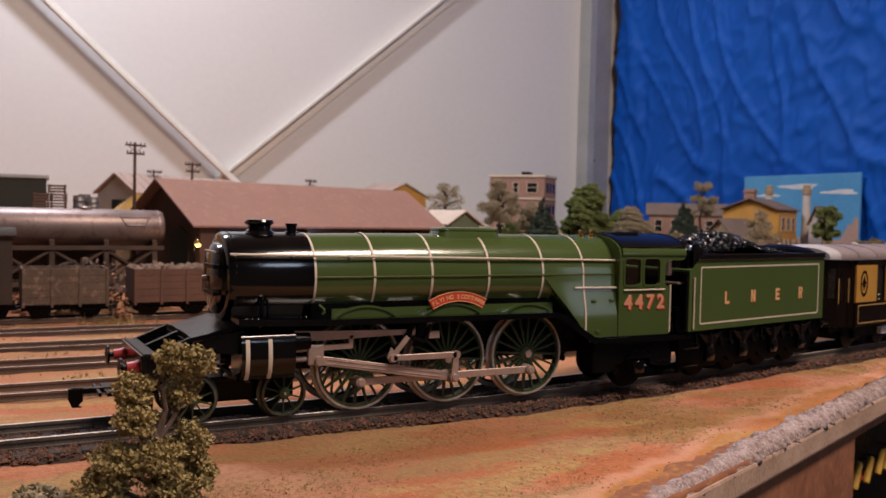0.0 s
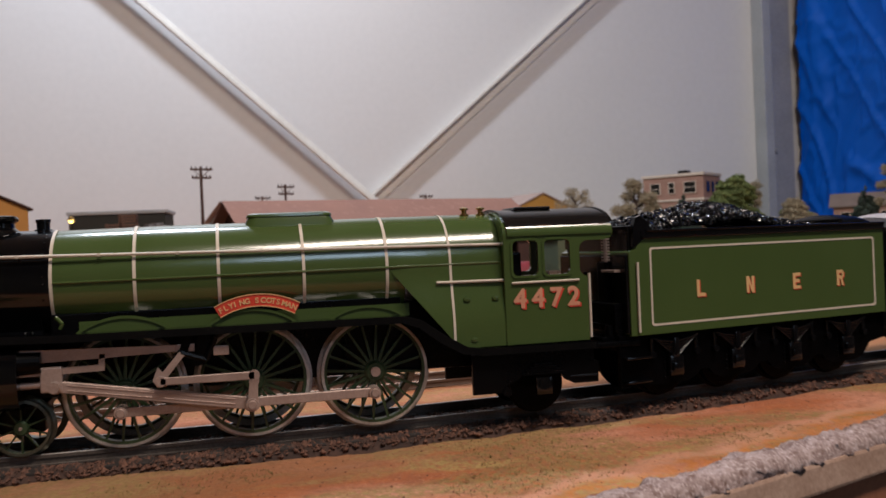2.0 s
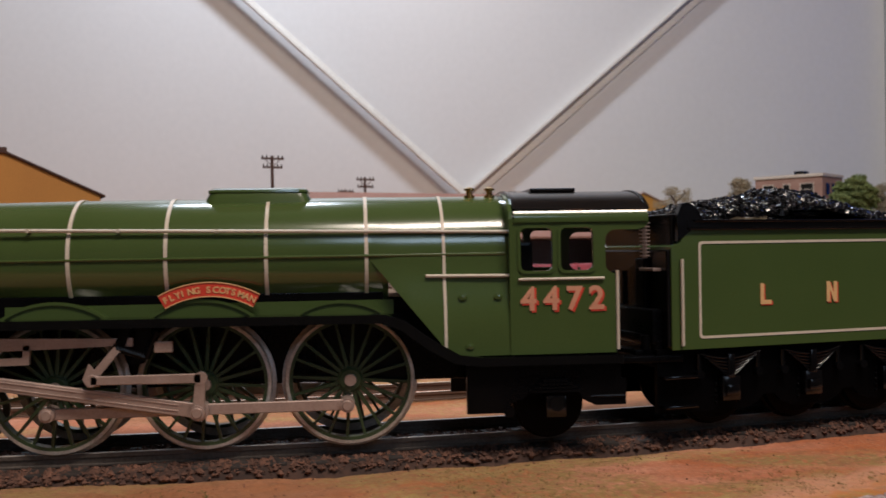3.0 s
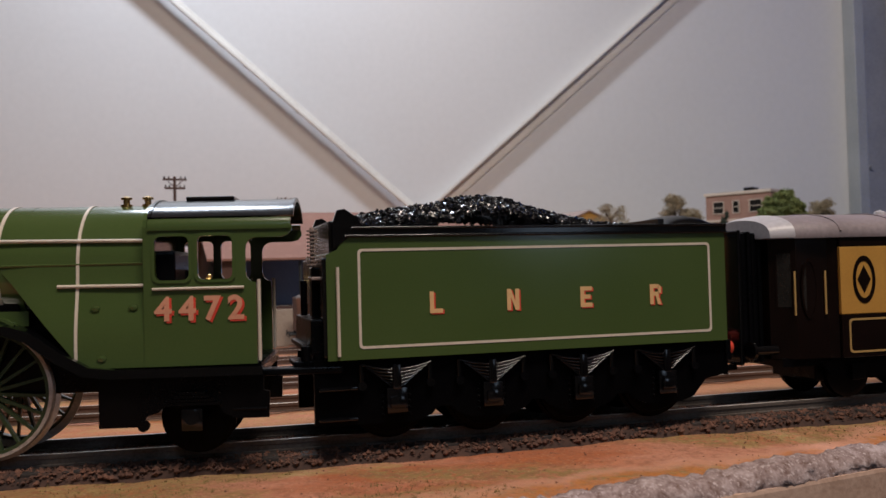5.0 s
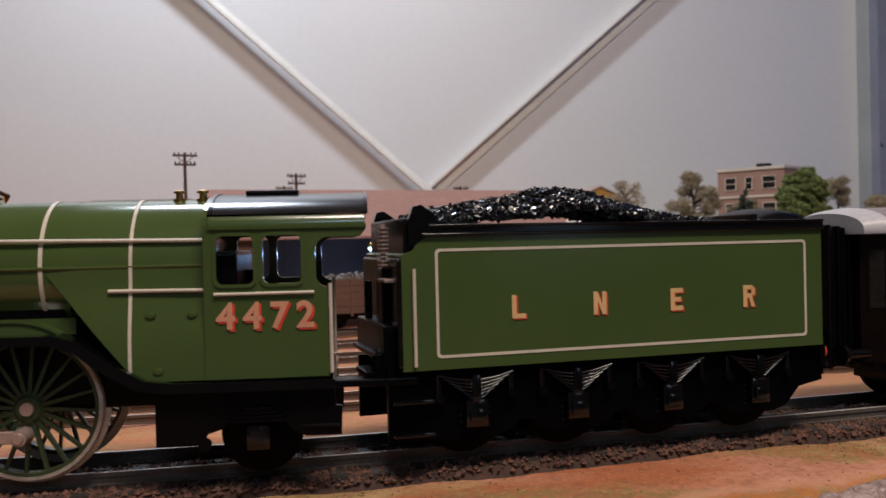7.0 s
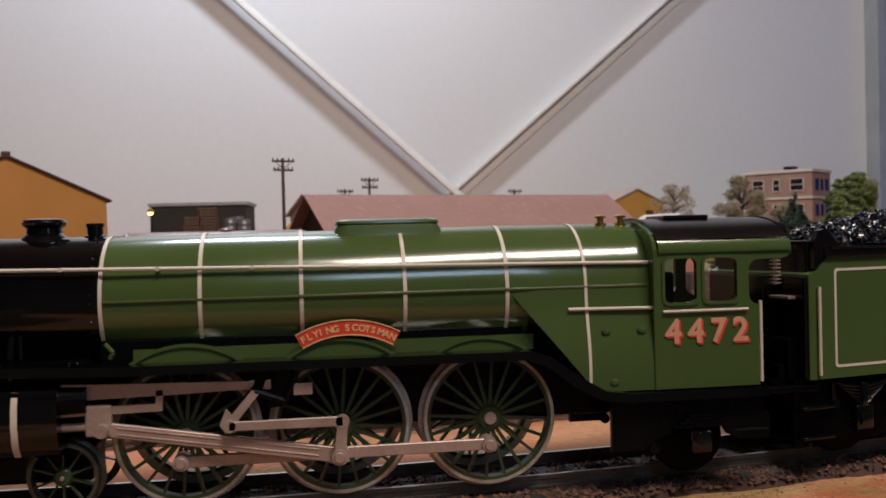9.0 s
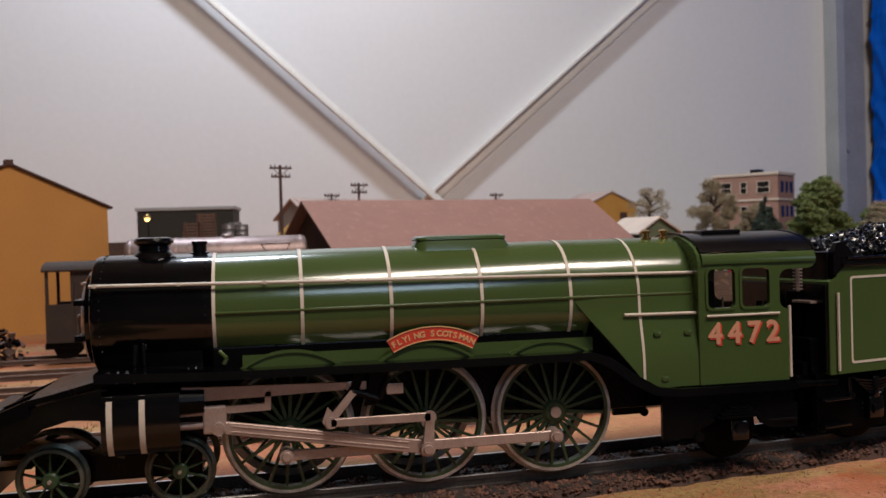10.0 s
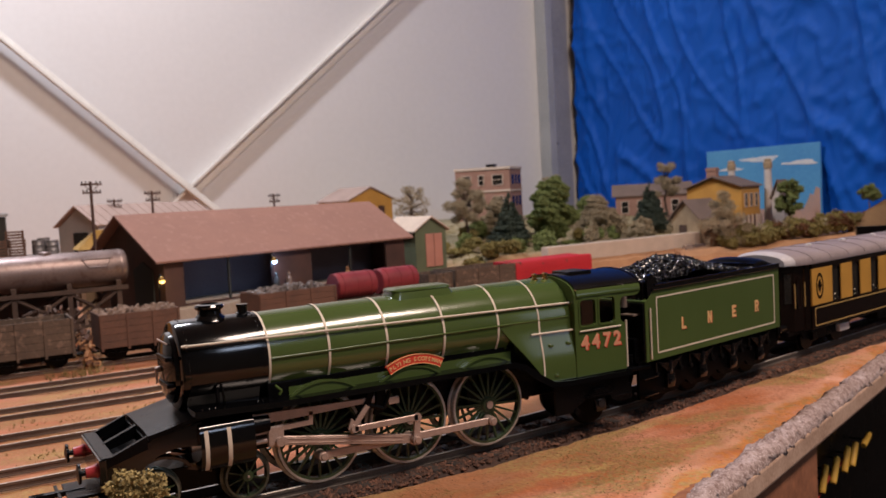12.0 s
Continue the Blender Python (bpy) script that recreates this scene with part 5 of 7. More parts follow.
pc, ac = line_point(0.0, 0.371)
COACH = thing("dining_coach", "brown and ochre saloon coach with a dusty grey roof", "railway coach", pose(pc.x, pc.y, 0, 0, 0, math.degrees(ac)))
HL = 131.0
bm = bmesh.new()
box(bm, -HL + 16, HL - 16, -15.2, 15.2, 11, 42)
part("saloon_core", bm, M_PANE, COACH)
WIN = [-HL + 40 + 20.5 * k for k in range(10)]
for s in (-1, 1):
    y0, y1 = sorted((s * 16.9, s * 15.9))
    bm = bmesh.new()
    box(bm, -HL + 16, HL - 16, y0, y1, 11, 21.8, 0.25)
    low = part("lower_panel", bm, M_UMBER, COACH)
    bm = bmesh.new()
    frame_prism(bm, rounded(-HL + 18, HL - 18, 12.2, 20.8, 1.0), rounded(-HL + 18.5, HL - 18.5, 12.7, 20.3, 0.8), min(s * 17.05, s * 16.8), max(s * 17.05, s * 16.8))
    part("panel_lining", bm, M_LINE, low)
    edges = [-HL + 16] + [w + d for w in WIN for d in (-4.4, 4.4)] + [HL - 16]
    for a, b in zip(edges[::2], edges[1::2]):
        bm = bmesh.new()
        box(bm, a, b, y0, y1, 21.9, 38.8, 0.2)
        part("ochre_panel", bm, M_OCHRE, COACH)
    for w in WIN:
        bm = bmesh.new()
        box(bm, w - 4.4, w + 4.4, min(s * 15.4, s * 15.8), max(s * 15.4, s * 15.8), 22, 38.7)
        pn = part("window", bm, M_PANE, COACH, "dark saloon window")
        bm = bmesh.new()
        frame_prism(bm, rounded(w - 4.5, w + 4.5, 21.9, 38.8, 0.9), rounded(w - 3.9, w + 3.9, 22.7, 38.0, 0.7), min(s * 16.5, s * 15.7), max(s * 16.5, s * 15.7))
        part("window_frame", bm, M_UMBER, pn)
        bm = bmesh.new()
        lathe(bm, [(0, 22.6), (1.3, 22.6), (0.5, 23.2), (0.5, 24.4), (1.2, 24.6), (0.7, 25.8), (0, 25.8)], (w, s * 14.9, 0), "z", 12)
        part("table_lamp", bm, M_CREAM, pn, "tiny white table lamp")
    bm = bmesh.new()
    box(bm, -HL + 16, HL - 16, y0, y1, 38.9, 42.2, 0.2)
    part("cantrail", bm, M_UMBER, COACH)
    # the round crest, a plain wreath
    bm = bmesh.new()
    n = 28
    outer = [(-HL + 23 + 3.4 * math.cos(2 * math.pi * i / n), 30.5 + 6.0 * math.sin(2 * math.pi * i / n)) for i in range(n)]
    inner = [(-HL + 23 + 2.5 * math.cos(2 * math.pi * i / n), 30.5 + 4.7 * math.sin(2 * math.pi * i / n)) for i in range(n)]
    frame_prism(bm, outer, inner, min(s * 17.05, s * 16.8), max(s * 17.05, s * 16.8))
    prism(bm, [(-HL + 23, 34.0), (-HL + 25, 30.5), (-HL + 23, 27.0), (-HL + 21, 30.5)], min(s * 17.0, s * 16.8), max(s * 17.0, s * 16.8))
    part("crest", bm, M_UMBER, COACH, "dark oval crest")
    # vestibules at both ends, set in from the sides
    for e in (-1, 1):
        bm = bmesh.new()
        pts = [(e * (HL - 16), 15.9), (e * (HL - 14.2), 14.4), (e * (HL - 5.6), 13.6), (e * (HL - 0.6), 9.4), (e * (HL - 0.6), 0), (e * (HL - 16), 0)]
        pts = [(x, s * y) for x, y in pts]
        prism(bm, pts, 11, 42.2, "z")
        vest = part("vestibule", bm, M_UMBER, COACH)
        bm = bmesh.new()
        n = 20
        cx = e * (HL - 9)
        outer = [(cx + 2.5 * math.cos(2 * math.pi * i / n), 28.5 + 7.6 * math.sin(2 * math.pi * i / n)) for i in range(n)]
        inner = [(cx + 1.9 * math.cos(2 * math.pi * i / n), 28.5 + 6.8 * math.sin(2 * math.pi * i / n)) for i in range(n)]
        frame_prism(bm, outer, inner, min(s * 14.2, s * 13.4), max(s * 14.2, s * 13.4))
        part("oval_frame", bm, M_UMBER, vest)
        bm = bmesh.new()
        prism(bm, inner, min(s * 13.85, s * 13.3), max(s * 13.85, s * 13.3))
        part("oval_window", bm, M_PANE, vest)
        bm = bmesh.new()
        prism(bm, [(e * (HL - 4.6), s * 12.95), (e * (HL - 1.9), s * 10.7), (e * (HL - 2.1), s * 10.4), (e * (HL - 4.8), s * 12.65)], 24, 37.5, "z")
        pane = part("end_window", bm, M_PANE, vest)
        bm = bmesh.new()
        for t0, t1 in ((0.0, 0.12), (0.88, 1.0)):
            q0, q1 = HL - 4.9 + 3.3 * t0, HL - 4.9 + 3.3 * t1
            prism(bm, [(e * q0, s * (13.3 - 2.75 * t0)), (e * q1, s * (13.3 - 2.75 * t1)), (e * (q1 - 0.3), s * (12.8 - 2.75 * t1)), (e * (q0 - 0.3), s * (12.8 - 2.75 * t0))], 23.4, 38.1, "z")
        part("end_window_frame", bm, M_UMBER, pane)
        for dx in (4.2, 13.2):
            bm = bmesh.new()
            rod(bm, [(e * (HL - dx), s * 14.7, 22), (e * (HL - dx), s * 14.7, 33)], 0.28)
            part("door_rail", bm, M_LINE, vest)
bm = bmesh.new()
secs = []
for x, k, d in ((-HL - 1.0, 0.74, -1.5), (-HL + 2, 0.80, -0.6), (-HL + 9, 0.94, -0.1), (-HL + 15, 1.0, 0), (HL - 15, 1.0, 0), (HL - 9, 0.94, -0.1), (HL + 1, 0.74, -1.5)):
    secs.append([(x, 17.6 * k * math.cos(radians(a)), 42.0 + (5.8 + d) * math.sin(radians(a)) ** 0.8) for a in range(0, 181, 12)] + [(x, -17.4 * k, 41.2), (x, 17.4 * k, 41.2)])
loft(bm, secs)
roof = soft(part("roof", bm, M_ROOF, COACH), 40)
for k in range(14):
    x = -HL + 16 + k * 17.7
    bm = bmesh.new()
    prism(bm, [(17.85 * math.cos(radians(a)), 42.0 + 6.05 * math.sin(radians(a)) ** 0.8) for a in range(6, 175, 12)] + [(17.4 * math.cos(radians(a)), 42.0 + 5.6 * math.sin(radians(a)) ** 0.8) for a in range(174, 5, -12)], x - 0.35, x + 0.35, "x")
    part("roof_rib", bm, M_ROOF, roof)
    if k % 2:
        bm = bmesh.new()
        lathe(bm, [(0, 47.2), (1.7, 47.3), (1.5, 48.4), (0, 48.9)], (x + 8, -2.5, 0), "z", 12)
        part("roof_vent", bm, M_ROOFEND, roof)
bm = bmesh.new()
secs = []
for x, k, d in ((-HL - 1.3, 0.745, -1.4), (-HL + 1, 0.79, -0.6), (-HL + 4.5, 0.87, -0.1)):
    secs.append([(x, 17.6 * k * math.cos(radians(a)), 42.0 + (5.9 + d) * math.sin(radians(a)) ** 0.8) for a in range(0, 181, 12)] + [(x, -17.4 * k, 41.4), (x, 17.4 * k, 41.4)])
loft(bm, secs)
soft(part("roof_end", bm, M_ROOFEND, roof, "bare white roof end"), 40)
for e in (-1, 1):
    bm = bmesh.new()
    box(bm, min(e * HL, e * (HL + 6.2)), max(e * HL, e * (HL + 6.2)), -6.9, 6.9, 10.5, 42.6)
    gangway = part("gangway", bm, M_SATIN, COACH, "black gangway bellows")
    for k in range(4):
        bm = bmesh.new()
        x0, x1 = sorted((e * (HL + k * 1.5), e * (HL + k * 1.5 + 1.1)))
        box(bm, x0, x1, -7.5 + 0.3 * (k % 2), 7.5 - 0.3 * (k % 2), 10, 43.4 - 0.4 * (k % 2), 0.3)
        part("bellows_fold", bm, M_SATIN, gangway)
    bm = bmesh.new()
    x0, x1 = sorted((e * (HL + 6.3), e * (HL + 7.4)))
    box(bm, x0, x1, -8.2, 8.2, 9.5, 43.8, 0.4)
    part("end_plate", bm, M_BLACK, gangway, "gloss black end plate")
    for y in (-11, 11):
        bm = bmesh.new()
        tube(bm, (e * (HL - 1), y, 13.4), (e * (HL + 6), y, 13.4), 1.2, 1.2, 12)
        tube(bm, (e * (HL + 6), y, 13.4), (e * (HL + 6.8), y, 13.4), 2.5, 2.5, 16)
        soft(part("buffer", bm, M_BLACK, COACH), 50)
    bg = part("bogie", box(bmesh.new(), e * 93 - 24, e * 93 + 24, -9, 9, 4.5, 9.5, 0.6), M_SATIN, COACH)
    for s in (-1, 1):
        bm = bmesh.new()
        prism(bm, [(e * 93 - 25, 10), (e * 93 + 25, 10), (e * 93 + 22, 6.2), (e * 93 + 10, 5.0), (e * 93 - 10, 5.0), (e * 93 - 22, 6.2)], min(s * 12.5, s * 11.2), max(s * 12.5, s * 11.2))
        for c in (-15, 15):
            box(bm, e * 93 + c - 2, e * 93 + c + 2, min(s * 14, s * 12), max(s * 14, s * 12), 5, 9, 0.3)
        part("bogie_side", bm, M_SATIN, bg)
        for c in (-15, 15):
            bm = bmesh.new()
            lathe(bm, [(0, 0), (5.6, 0), (6.5, 0.1), (6.5, 1.8), (7.2, 2), (7.2, 2.5), (0, 2.5)], (0, 0, 0), "y", 28)
            if s > 0:
                bm.transform(Matrix.Diagonal((1, -1, 1, 1)))
            part("wheel", bm, M_SATIN, bg, matrix=at_mm(e * 93 + c, s * 10, 6.6))
bm = bmesh.new()
box(bm, -HL + 2, HL - 2, -12, 12, 9, 11.2)
box(bm, -30, 20, -9, 9, 4, 9, 0.5)
part("underframe", bm, M_SATIN, COACH)
bm = bmesh.new()
box(bm, -HL + 47, -HL + 57, -14.5, -12.2, 5.6, 9.2, 0.3)
part("battery_box", bm, M_ROOFEND, COACH, "white underfloor box")

# ---------------- plants ----------------
def leaf_mat(name, c1, c2):
    return mat(name, c1, c2, rough=0.85, fine=1500, coarse=220, bump=0.3)


M_BARK = mat("grey_brown_bark", (0.13, 0.085, 0.065), (0.06, 0.04, 0.03), rough=0.9, fine=900, coarse=200, bump=0.5)
L_OLIVE = leaf_mat("olive_flock", (0.32, 0.27, 0.09), (0.16, 0.13, 0.04))
L_GREEN = leaf_mat("mid_green_flock", (0.25, 0.30, 0.10), (0.10, 0.135, 0.04))
L_DARK = leaf_mat("dark_conifer_flock", (0.075, 0.10, 0.07), (0.03, 0.045, 0.034))
L_SAGE = leaf_mat("sage_grey_lichen", (0.46, 0.38, 0.25), (0.22, 0.18, 0.11))
L_FRONT = leaf_mat("olive_brown_front_flock", (0.42, 0.325, 0.13), (0.22, 0.165, 0.062))
L_RUST = leaf_mat("rusty_flock", (0.20, 0.09, 0.035), (0.09, 0.045, 0.02))


def foliage(name, clumps, material, parent, rng_, leaf, density):
    """Clumps of tiny leaf flakes: clumps are (centre, radii)."""
    gen = np.random.default_rng(rng_.randrange(1 << 30))
    quads = []
    for c, rad in clumps:
        n = int(density * (rad[0] * rad[1] * rad[2]) ** (2 / 3))
        d = gen.normal(size=(n, 3))
        d /= np.linalg.norm(d, axis=1)[:, None]
        lump = 0.5 * np.sin(d[:, 0] * 5 + c[0]) * np.sin(d[:, 1] * 6 + c[1]) + 0.5 * np.sin(d[:, 2] * 7 + c[2] + d[:, 0] * 3)
        k = gen.uniform(0.45, 1.08, n) * (1 + 0.3 * lump)
        p = np.array(c) + d * np.array(rad) * k[:, None]
        u = gen.normal(size=(n, 3))
        u /= np.linalg.norm(u, axis=1)[:, None]
        w = np.cross(u, gen.normal(size=(n, 3)))
        w /= np.linalg.norm(w, axis=1)[:, None]
        u *= (leaf * gen.uniform(0.6, 1.4, n))[:, None]
        w *= (leaf * gen.uniform(0.4, 1.0, n))[:, None]
        quads.append(np.stack((p - u, p + w, p + u, p - w), axis=1))
    verts = (np.concatenate(quads).reshape(-1, 3) * MM).astype(np.float32)
    count = len(verts)
    me = bpy.data.meshes.new(name)
    me.vertices.add(count)
    me.vertices.foreach_set("co", verts.ravel())
    me.loops.add(count)
    me.loops.foreach_set("vertex_index", np.arange(count, dtype=np.int32))
    me.polygons.add(count // 4)
    me.polygons.foreach_set("loop_start", np.arange(0, count, 4, dtype=np.int32))
    me.update(calc_edges=True)
    me.materials.append(material)
    ob = new(name, me)
    ob.parent = parent
    return ob


def limb(bm, a, b, r0, r1, rng_, n=4, wob=0.12):
    a, b = Vector(a), Vector(b)
    pts = [a.lerp(b, i / n) + (Vector((rng_.uniform(-1, 1), rng_.uniform(-1, 1), rng_.uniform(-0.4, 0.4))) * (b - a).length * wob if 0 < i < n else Vector()) for i in range(n + 1)]
    for i in range(n):
        ra, rb = r0 + (r1 - r0) * i / n, r0 + (r1 - r0) * (i + 1) / n
        tube(bm, pts[i], pts[i + 1], ra, rb, 7)


def tree(x, y, z, height, width, material, label, seed, trunk=0.25, leaf=1.0, density=60, clumps=14, category="tree", bare=False):
    rng_ = random.Random(seed)
    clumps = int(clumps * (1.2 if bare else 2.0))
    th = thing("model_tree", label, category, at_mm(x, y, z), "model trees")
    bm = bmesh.new()
    limb(bm, (0, 0, -2), (rng_.uniform(-1, 1), 0, height * 0.62), max(0.7, height * 0.03), height * 0.014, rng_, 5, 0.04)
    spots = []
    for k in range(clumps):
        h = trunk + (1 - trunk) * (k + 0.5) / clumps
        wv = math.sin(math.pi * min(max((h - trunk) / (1 - trunk) * 0.8 + 0.16, 0), 1)) ** 0.7
        a = k * 2.4 + rng_.uniform(-0.5, 0.5)
        rr = width * 0.5 * wv * rng_.uniform(0.25, 0.9)
        c = (rr * math.cos(a), rr * math.sin(a), height * h * rng_.uniform(0.86, 1.03))
        q = width * (rng_.uniform(0.10, 0.15) if bare else rng_.uniform(0.09, 0.19))
        spots.append((c, (q, q, q * 0.8)))
        limb(bm, (0, 0, height * (trunk + (h - trunk) * 0.55)), (c[0] * 0.9, c[1] * 0.9, c[2]), height * 0.010, height * 0.005, rng_, 3)
    part("trunk", bm, M_BARK, th, "thin twisted trunk")
    foliage("crown", spots, material, th, rng_, leaf, density)
    return th


def conifer(x, y, z, height, width, label, seed):
    rng_ = random.Random(seed)
    th = thing("model_conifer", label, "tree", at_mm(x, y, z), "model trees")
    bm = bmesh.new()
    tube(bm, (0, 0, -2), (0, 0, height * 0.9), 1.3, 0.4, 8)
    part("trunk", bm, M_BARK, th)
    spots = []
    for k in range(11):
        f_ = k / 10
        rr = width * 0.5 * (1 - f_) ** 0.85 + 0.6
        cnt = max(1, int(9 * (1 - f_)) + 1)
        for j in range(cnt):
            a = 2 * math.pi * j / cnt + k
            q = (1.3 + rr * 0.30) * rng_.uniform(0.7, 1.25)
            spots.append(((rr * rng_.uniform(0.5, 0.85) * math.cos(a), rr * rng_.uniform(0.5, 0.85) * math.sin(a), height * (0.14 + 0.84 * f_) - 1.0), (q, q, height * 0.052)))
    foliage("crown", spots, L_DARK, th, rng_, 0.8, 55)
    return th


def bush(x, y, z, w, h, material, label, seed, density=55):
    rng_ = random.Random(seed)
    th = thing("model_bush", label, "bush", at_mm(x, y, z), "model bushes")
    spots = [((rng_.uniform(-w, w) * 0.33, rng_.uniform(-w, w) * 0.3, h * rng_.uniform(0.25, 0.7)), (w * rng_.uniform(0.18, 0.3), w * 0.24, h * rng_.uniform(0.22, 0.36))) for _ in range(6)]
    foliage("foliage", spots, material, th, rng_, 0.9, density)
    return th

# ---------------- background materials ----------------
M_YELLOW = mat("ochre_yellow_card", (0.52, 0.25, 0.055), (0.44, 0.205, 0.045), rough=0.75, fine=900, coarse=30, bump=0.1)
M_YELLOW2 = mat("mustard_clapboard", (0.55, 0.30, 0.06), (0.45, 0.23, 0.045), rough=0.75, fine=900, coarse=60, bump=0.15)
M_PINKROOF = mat("dusty_pink_roof", (0.29, 0.155, 0.118), (0.245, 0.13, 0.10), rough=0.85, fine=900, coarse=45, bump=0.25, speck=(0.305, 0.17, 0.132))
M_BROWNWALL = mat("dark_red_brown_boards", (0.085, 0.04, 0.03), (0.05, 0.025, 0.02), rough=0.8, fine=900, coarse=60, bump=0.2)
M_BLUEGREY = mat("blue_grey_interior", (0.13, 0.12, 0.145), (0.09, 0.08, 0.10), rough=0.7, fine=600, coarse=40, bump=0.1)
M_CONCRETE = mat("pale_concrete", (0.42, 0.36, 0.30), (0.32, 0.27, 0.22), rough=0.9, fine=900, coarse=60, bump=0.3)
M_STONE = mat("beige_stonework", (0.40, 0.31, 0.20), (0.28, 0.21, 0.13), rough=0.9, fine=700, coarse=120, bump=0.4)
M_BRICK = mat("pink_brown_brick", (0.34, 0.20, 0.15), (0.25, 0.14, 0.105), rough=0.85, fine=900, coarse=90, bump=0.3)
M_PARAPET = mat("pale_parapet", (0.62, 0.52, 0.43), rough=0.85, fine=700, coarse=80)
M_GREYTIN = mat("blue_grey_corrugated_iron", (0.42, 0.44, 0.46), (0.33, 0.35, 0.37), rough=0.6, metal=0.2, fine=700, coarse=50, bump=0.15)
M_TANROOF = mat("tan_corrugated_roof", (0.40, 0.30, 0.26), (0.32, 0.235, 0.2), rough=0.75, fine=700, coarse=50, bump=0.2)
M_THATCH = mat("yellow_straw_thatch", (0.50, 0.33, 0.10), (0.38, 0.235, 0.07), rough=0.95, fine=900, coarse=120, bump=0.6)
M_DARKSHED = mat("charcoal_green_shed", (0.030, 0.033, 0.030), (0.022, 0.024, 0.022), rough=0.8, fine=600, coarse=40)
M_HUTGREEN = mat("faded_green_boards", (0.13, 0.16, 0.09), (0.09, 0.11, 0.065), rough=0.8, fine=700, coarse=60, bump=0.2)
M_PINKDOOR = mat("salmon_pink_door", (0.52, 0.25, 0.19), (0.44, 0.2, 0.15), rough=0.7, fine=700, coarse=80)
M_WAGON = mat("weathered_brown_wagon", (0.12, 0.082, 0.058), (0.07, 0.048, 0.036), rough=0.8, fine=900, coarse=70, bump=0.25, speck=(0.2, 0.135, 0.1))
M_WAGON2 = mat("reddish_timber_wagon", (0.15, 0.075, 0.05), (0.09, 0.048, 0.035), rough=0.8, fine=900, coarse=70, bump=0.25)
M_TANK = mat("dull_pinkish_silver_tank", (0.28, 0.215, 0.20), (0.18, 0.13, 0.12), rough=0.42, metal=0.55, fine=900, coarse=40, bump=0.1, speck=(0.17, 0.11, 0.095))
M_DRUM = mat("crimson_barrel", (0.26, 0.03, 0.04), (0.17, 0.022, 0.03), rough=0.5, fine=900, coarse=60, bump=0.1)
M_REDSHEET = mat("red_wagon_sheet", (0.50, 0.02, 0.03), (0.38, 0.015, 0.022), rough=0.6, fine=600, coarse=40, bump=0.3)
M_SACK = mat("pale_sacking", (0.27, 0.19, 0.145), (0.12, 0.08, 0.06), rough=0.95, fine=600, coarse=200, bump=0.4)
M_TIMBER = mat("old_dark_timber", (0.10, 0.06, 0.045), (0.05, 0.032, 0.025), rough=0.85, fine=900, coarse=90, bump=0.3)
M_CRATE = mat("brown_crate_slats", (0.17, 0.09, 0.06), (0.10, 0.055, 0.04), rough=0.85, fine=900, coarse=90, bump=0.2)
M_TIN = mat("pale_tin_drum", (0.34, 0.32, 0.32), (0.2, 0.185, 0.185), rough=0.45, metal=0.6, fine=900, coarse=60)
M_SCRAPTIN = mat("dull_grey_scrap", (0.20, 0.17, 0.16), (0.09, 0.07, 0.06), rough=0.6, metal=0.3, fine=900, coarse=200, bump=0.3)
M_POLE = mat("brown_telegraph_pole", (0.10, 0.055, 0.042), (0.065, 0.036, 0.03), rough=0.8, fine=900, coarse=90)
M_OCHREBANK = mat("orange_clay_bank", (0.43, 0.23, 0.11), (0.31, 0.155, 0.075), rough=0.95, fine=600, coarse=70, bump=0.5)
M_SKYPAINT = mat("painted_sky_blue", (0.10, 0.35, 0.62), (0.06, 0.26, 0.55), rough=0.5, fine=300, coarse=14, bump=0.02)
M_CLOUD = mat("painted_white_cloud", (0.75, 0.72, 0.68), (0.5, 0.58, 0.68), rough=0.6, fine=300, coarse=30, bump=0.02)
M_ROCKPAINT = mat("painted_pink_rock", (0.50, 0.30, 0.22), (0.38, 0.27, 0.24), rough=0.6, fine=300, coarse=30, bump=0.02)
M_SLATE = mat("grey_brown_roofing", (0.19, 0.14, 0.115), (0.14, 0.105, 0.085), rough=0.85, fine=900, coarse=80, bump=0.3)
M_WHITEWASH = mat("whitewashed_tower", (0.58, 0.54, 0.5), (0.45, 0.41, 0.38), rough=0.85, fine=700, coarse=80)
M_LAMPGLOW = glow("warm_bulb", (1.0, 0.66, 0.16), 3.5)
M_LEDGLOW = glow("cold_led", (0.5, 0.75, 1.0), 6.0)
M_YPLUG = mat("yellow_plastic_plug", (0.62, 0.36, 0.05), rough=0.5, fine=600, coarse=60)
M_WIRE = mat("red_wire", (0.45, 0.05, 0.03), rough=0.5, fine=600, coarse=60)


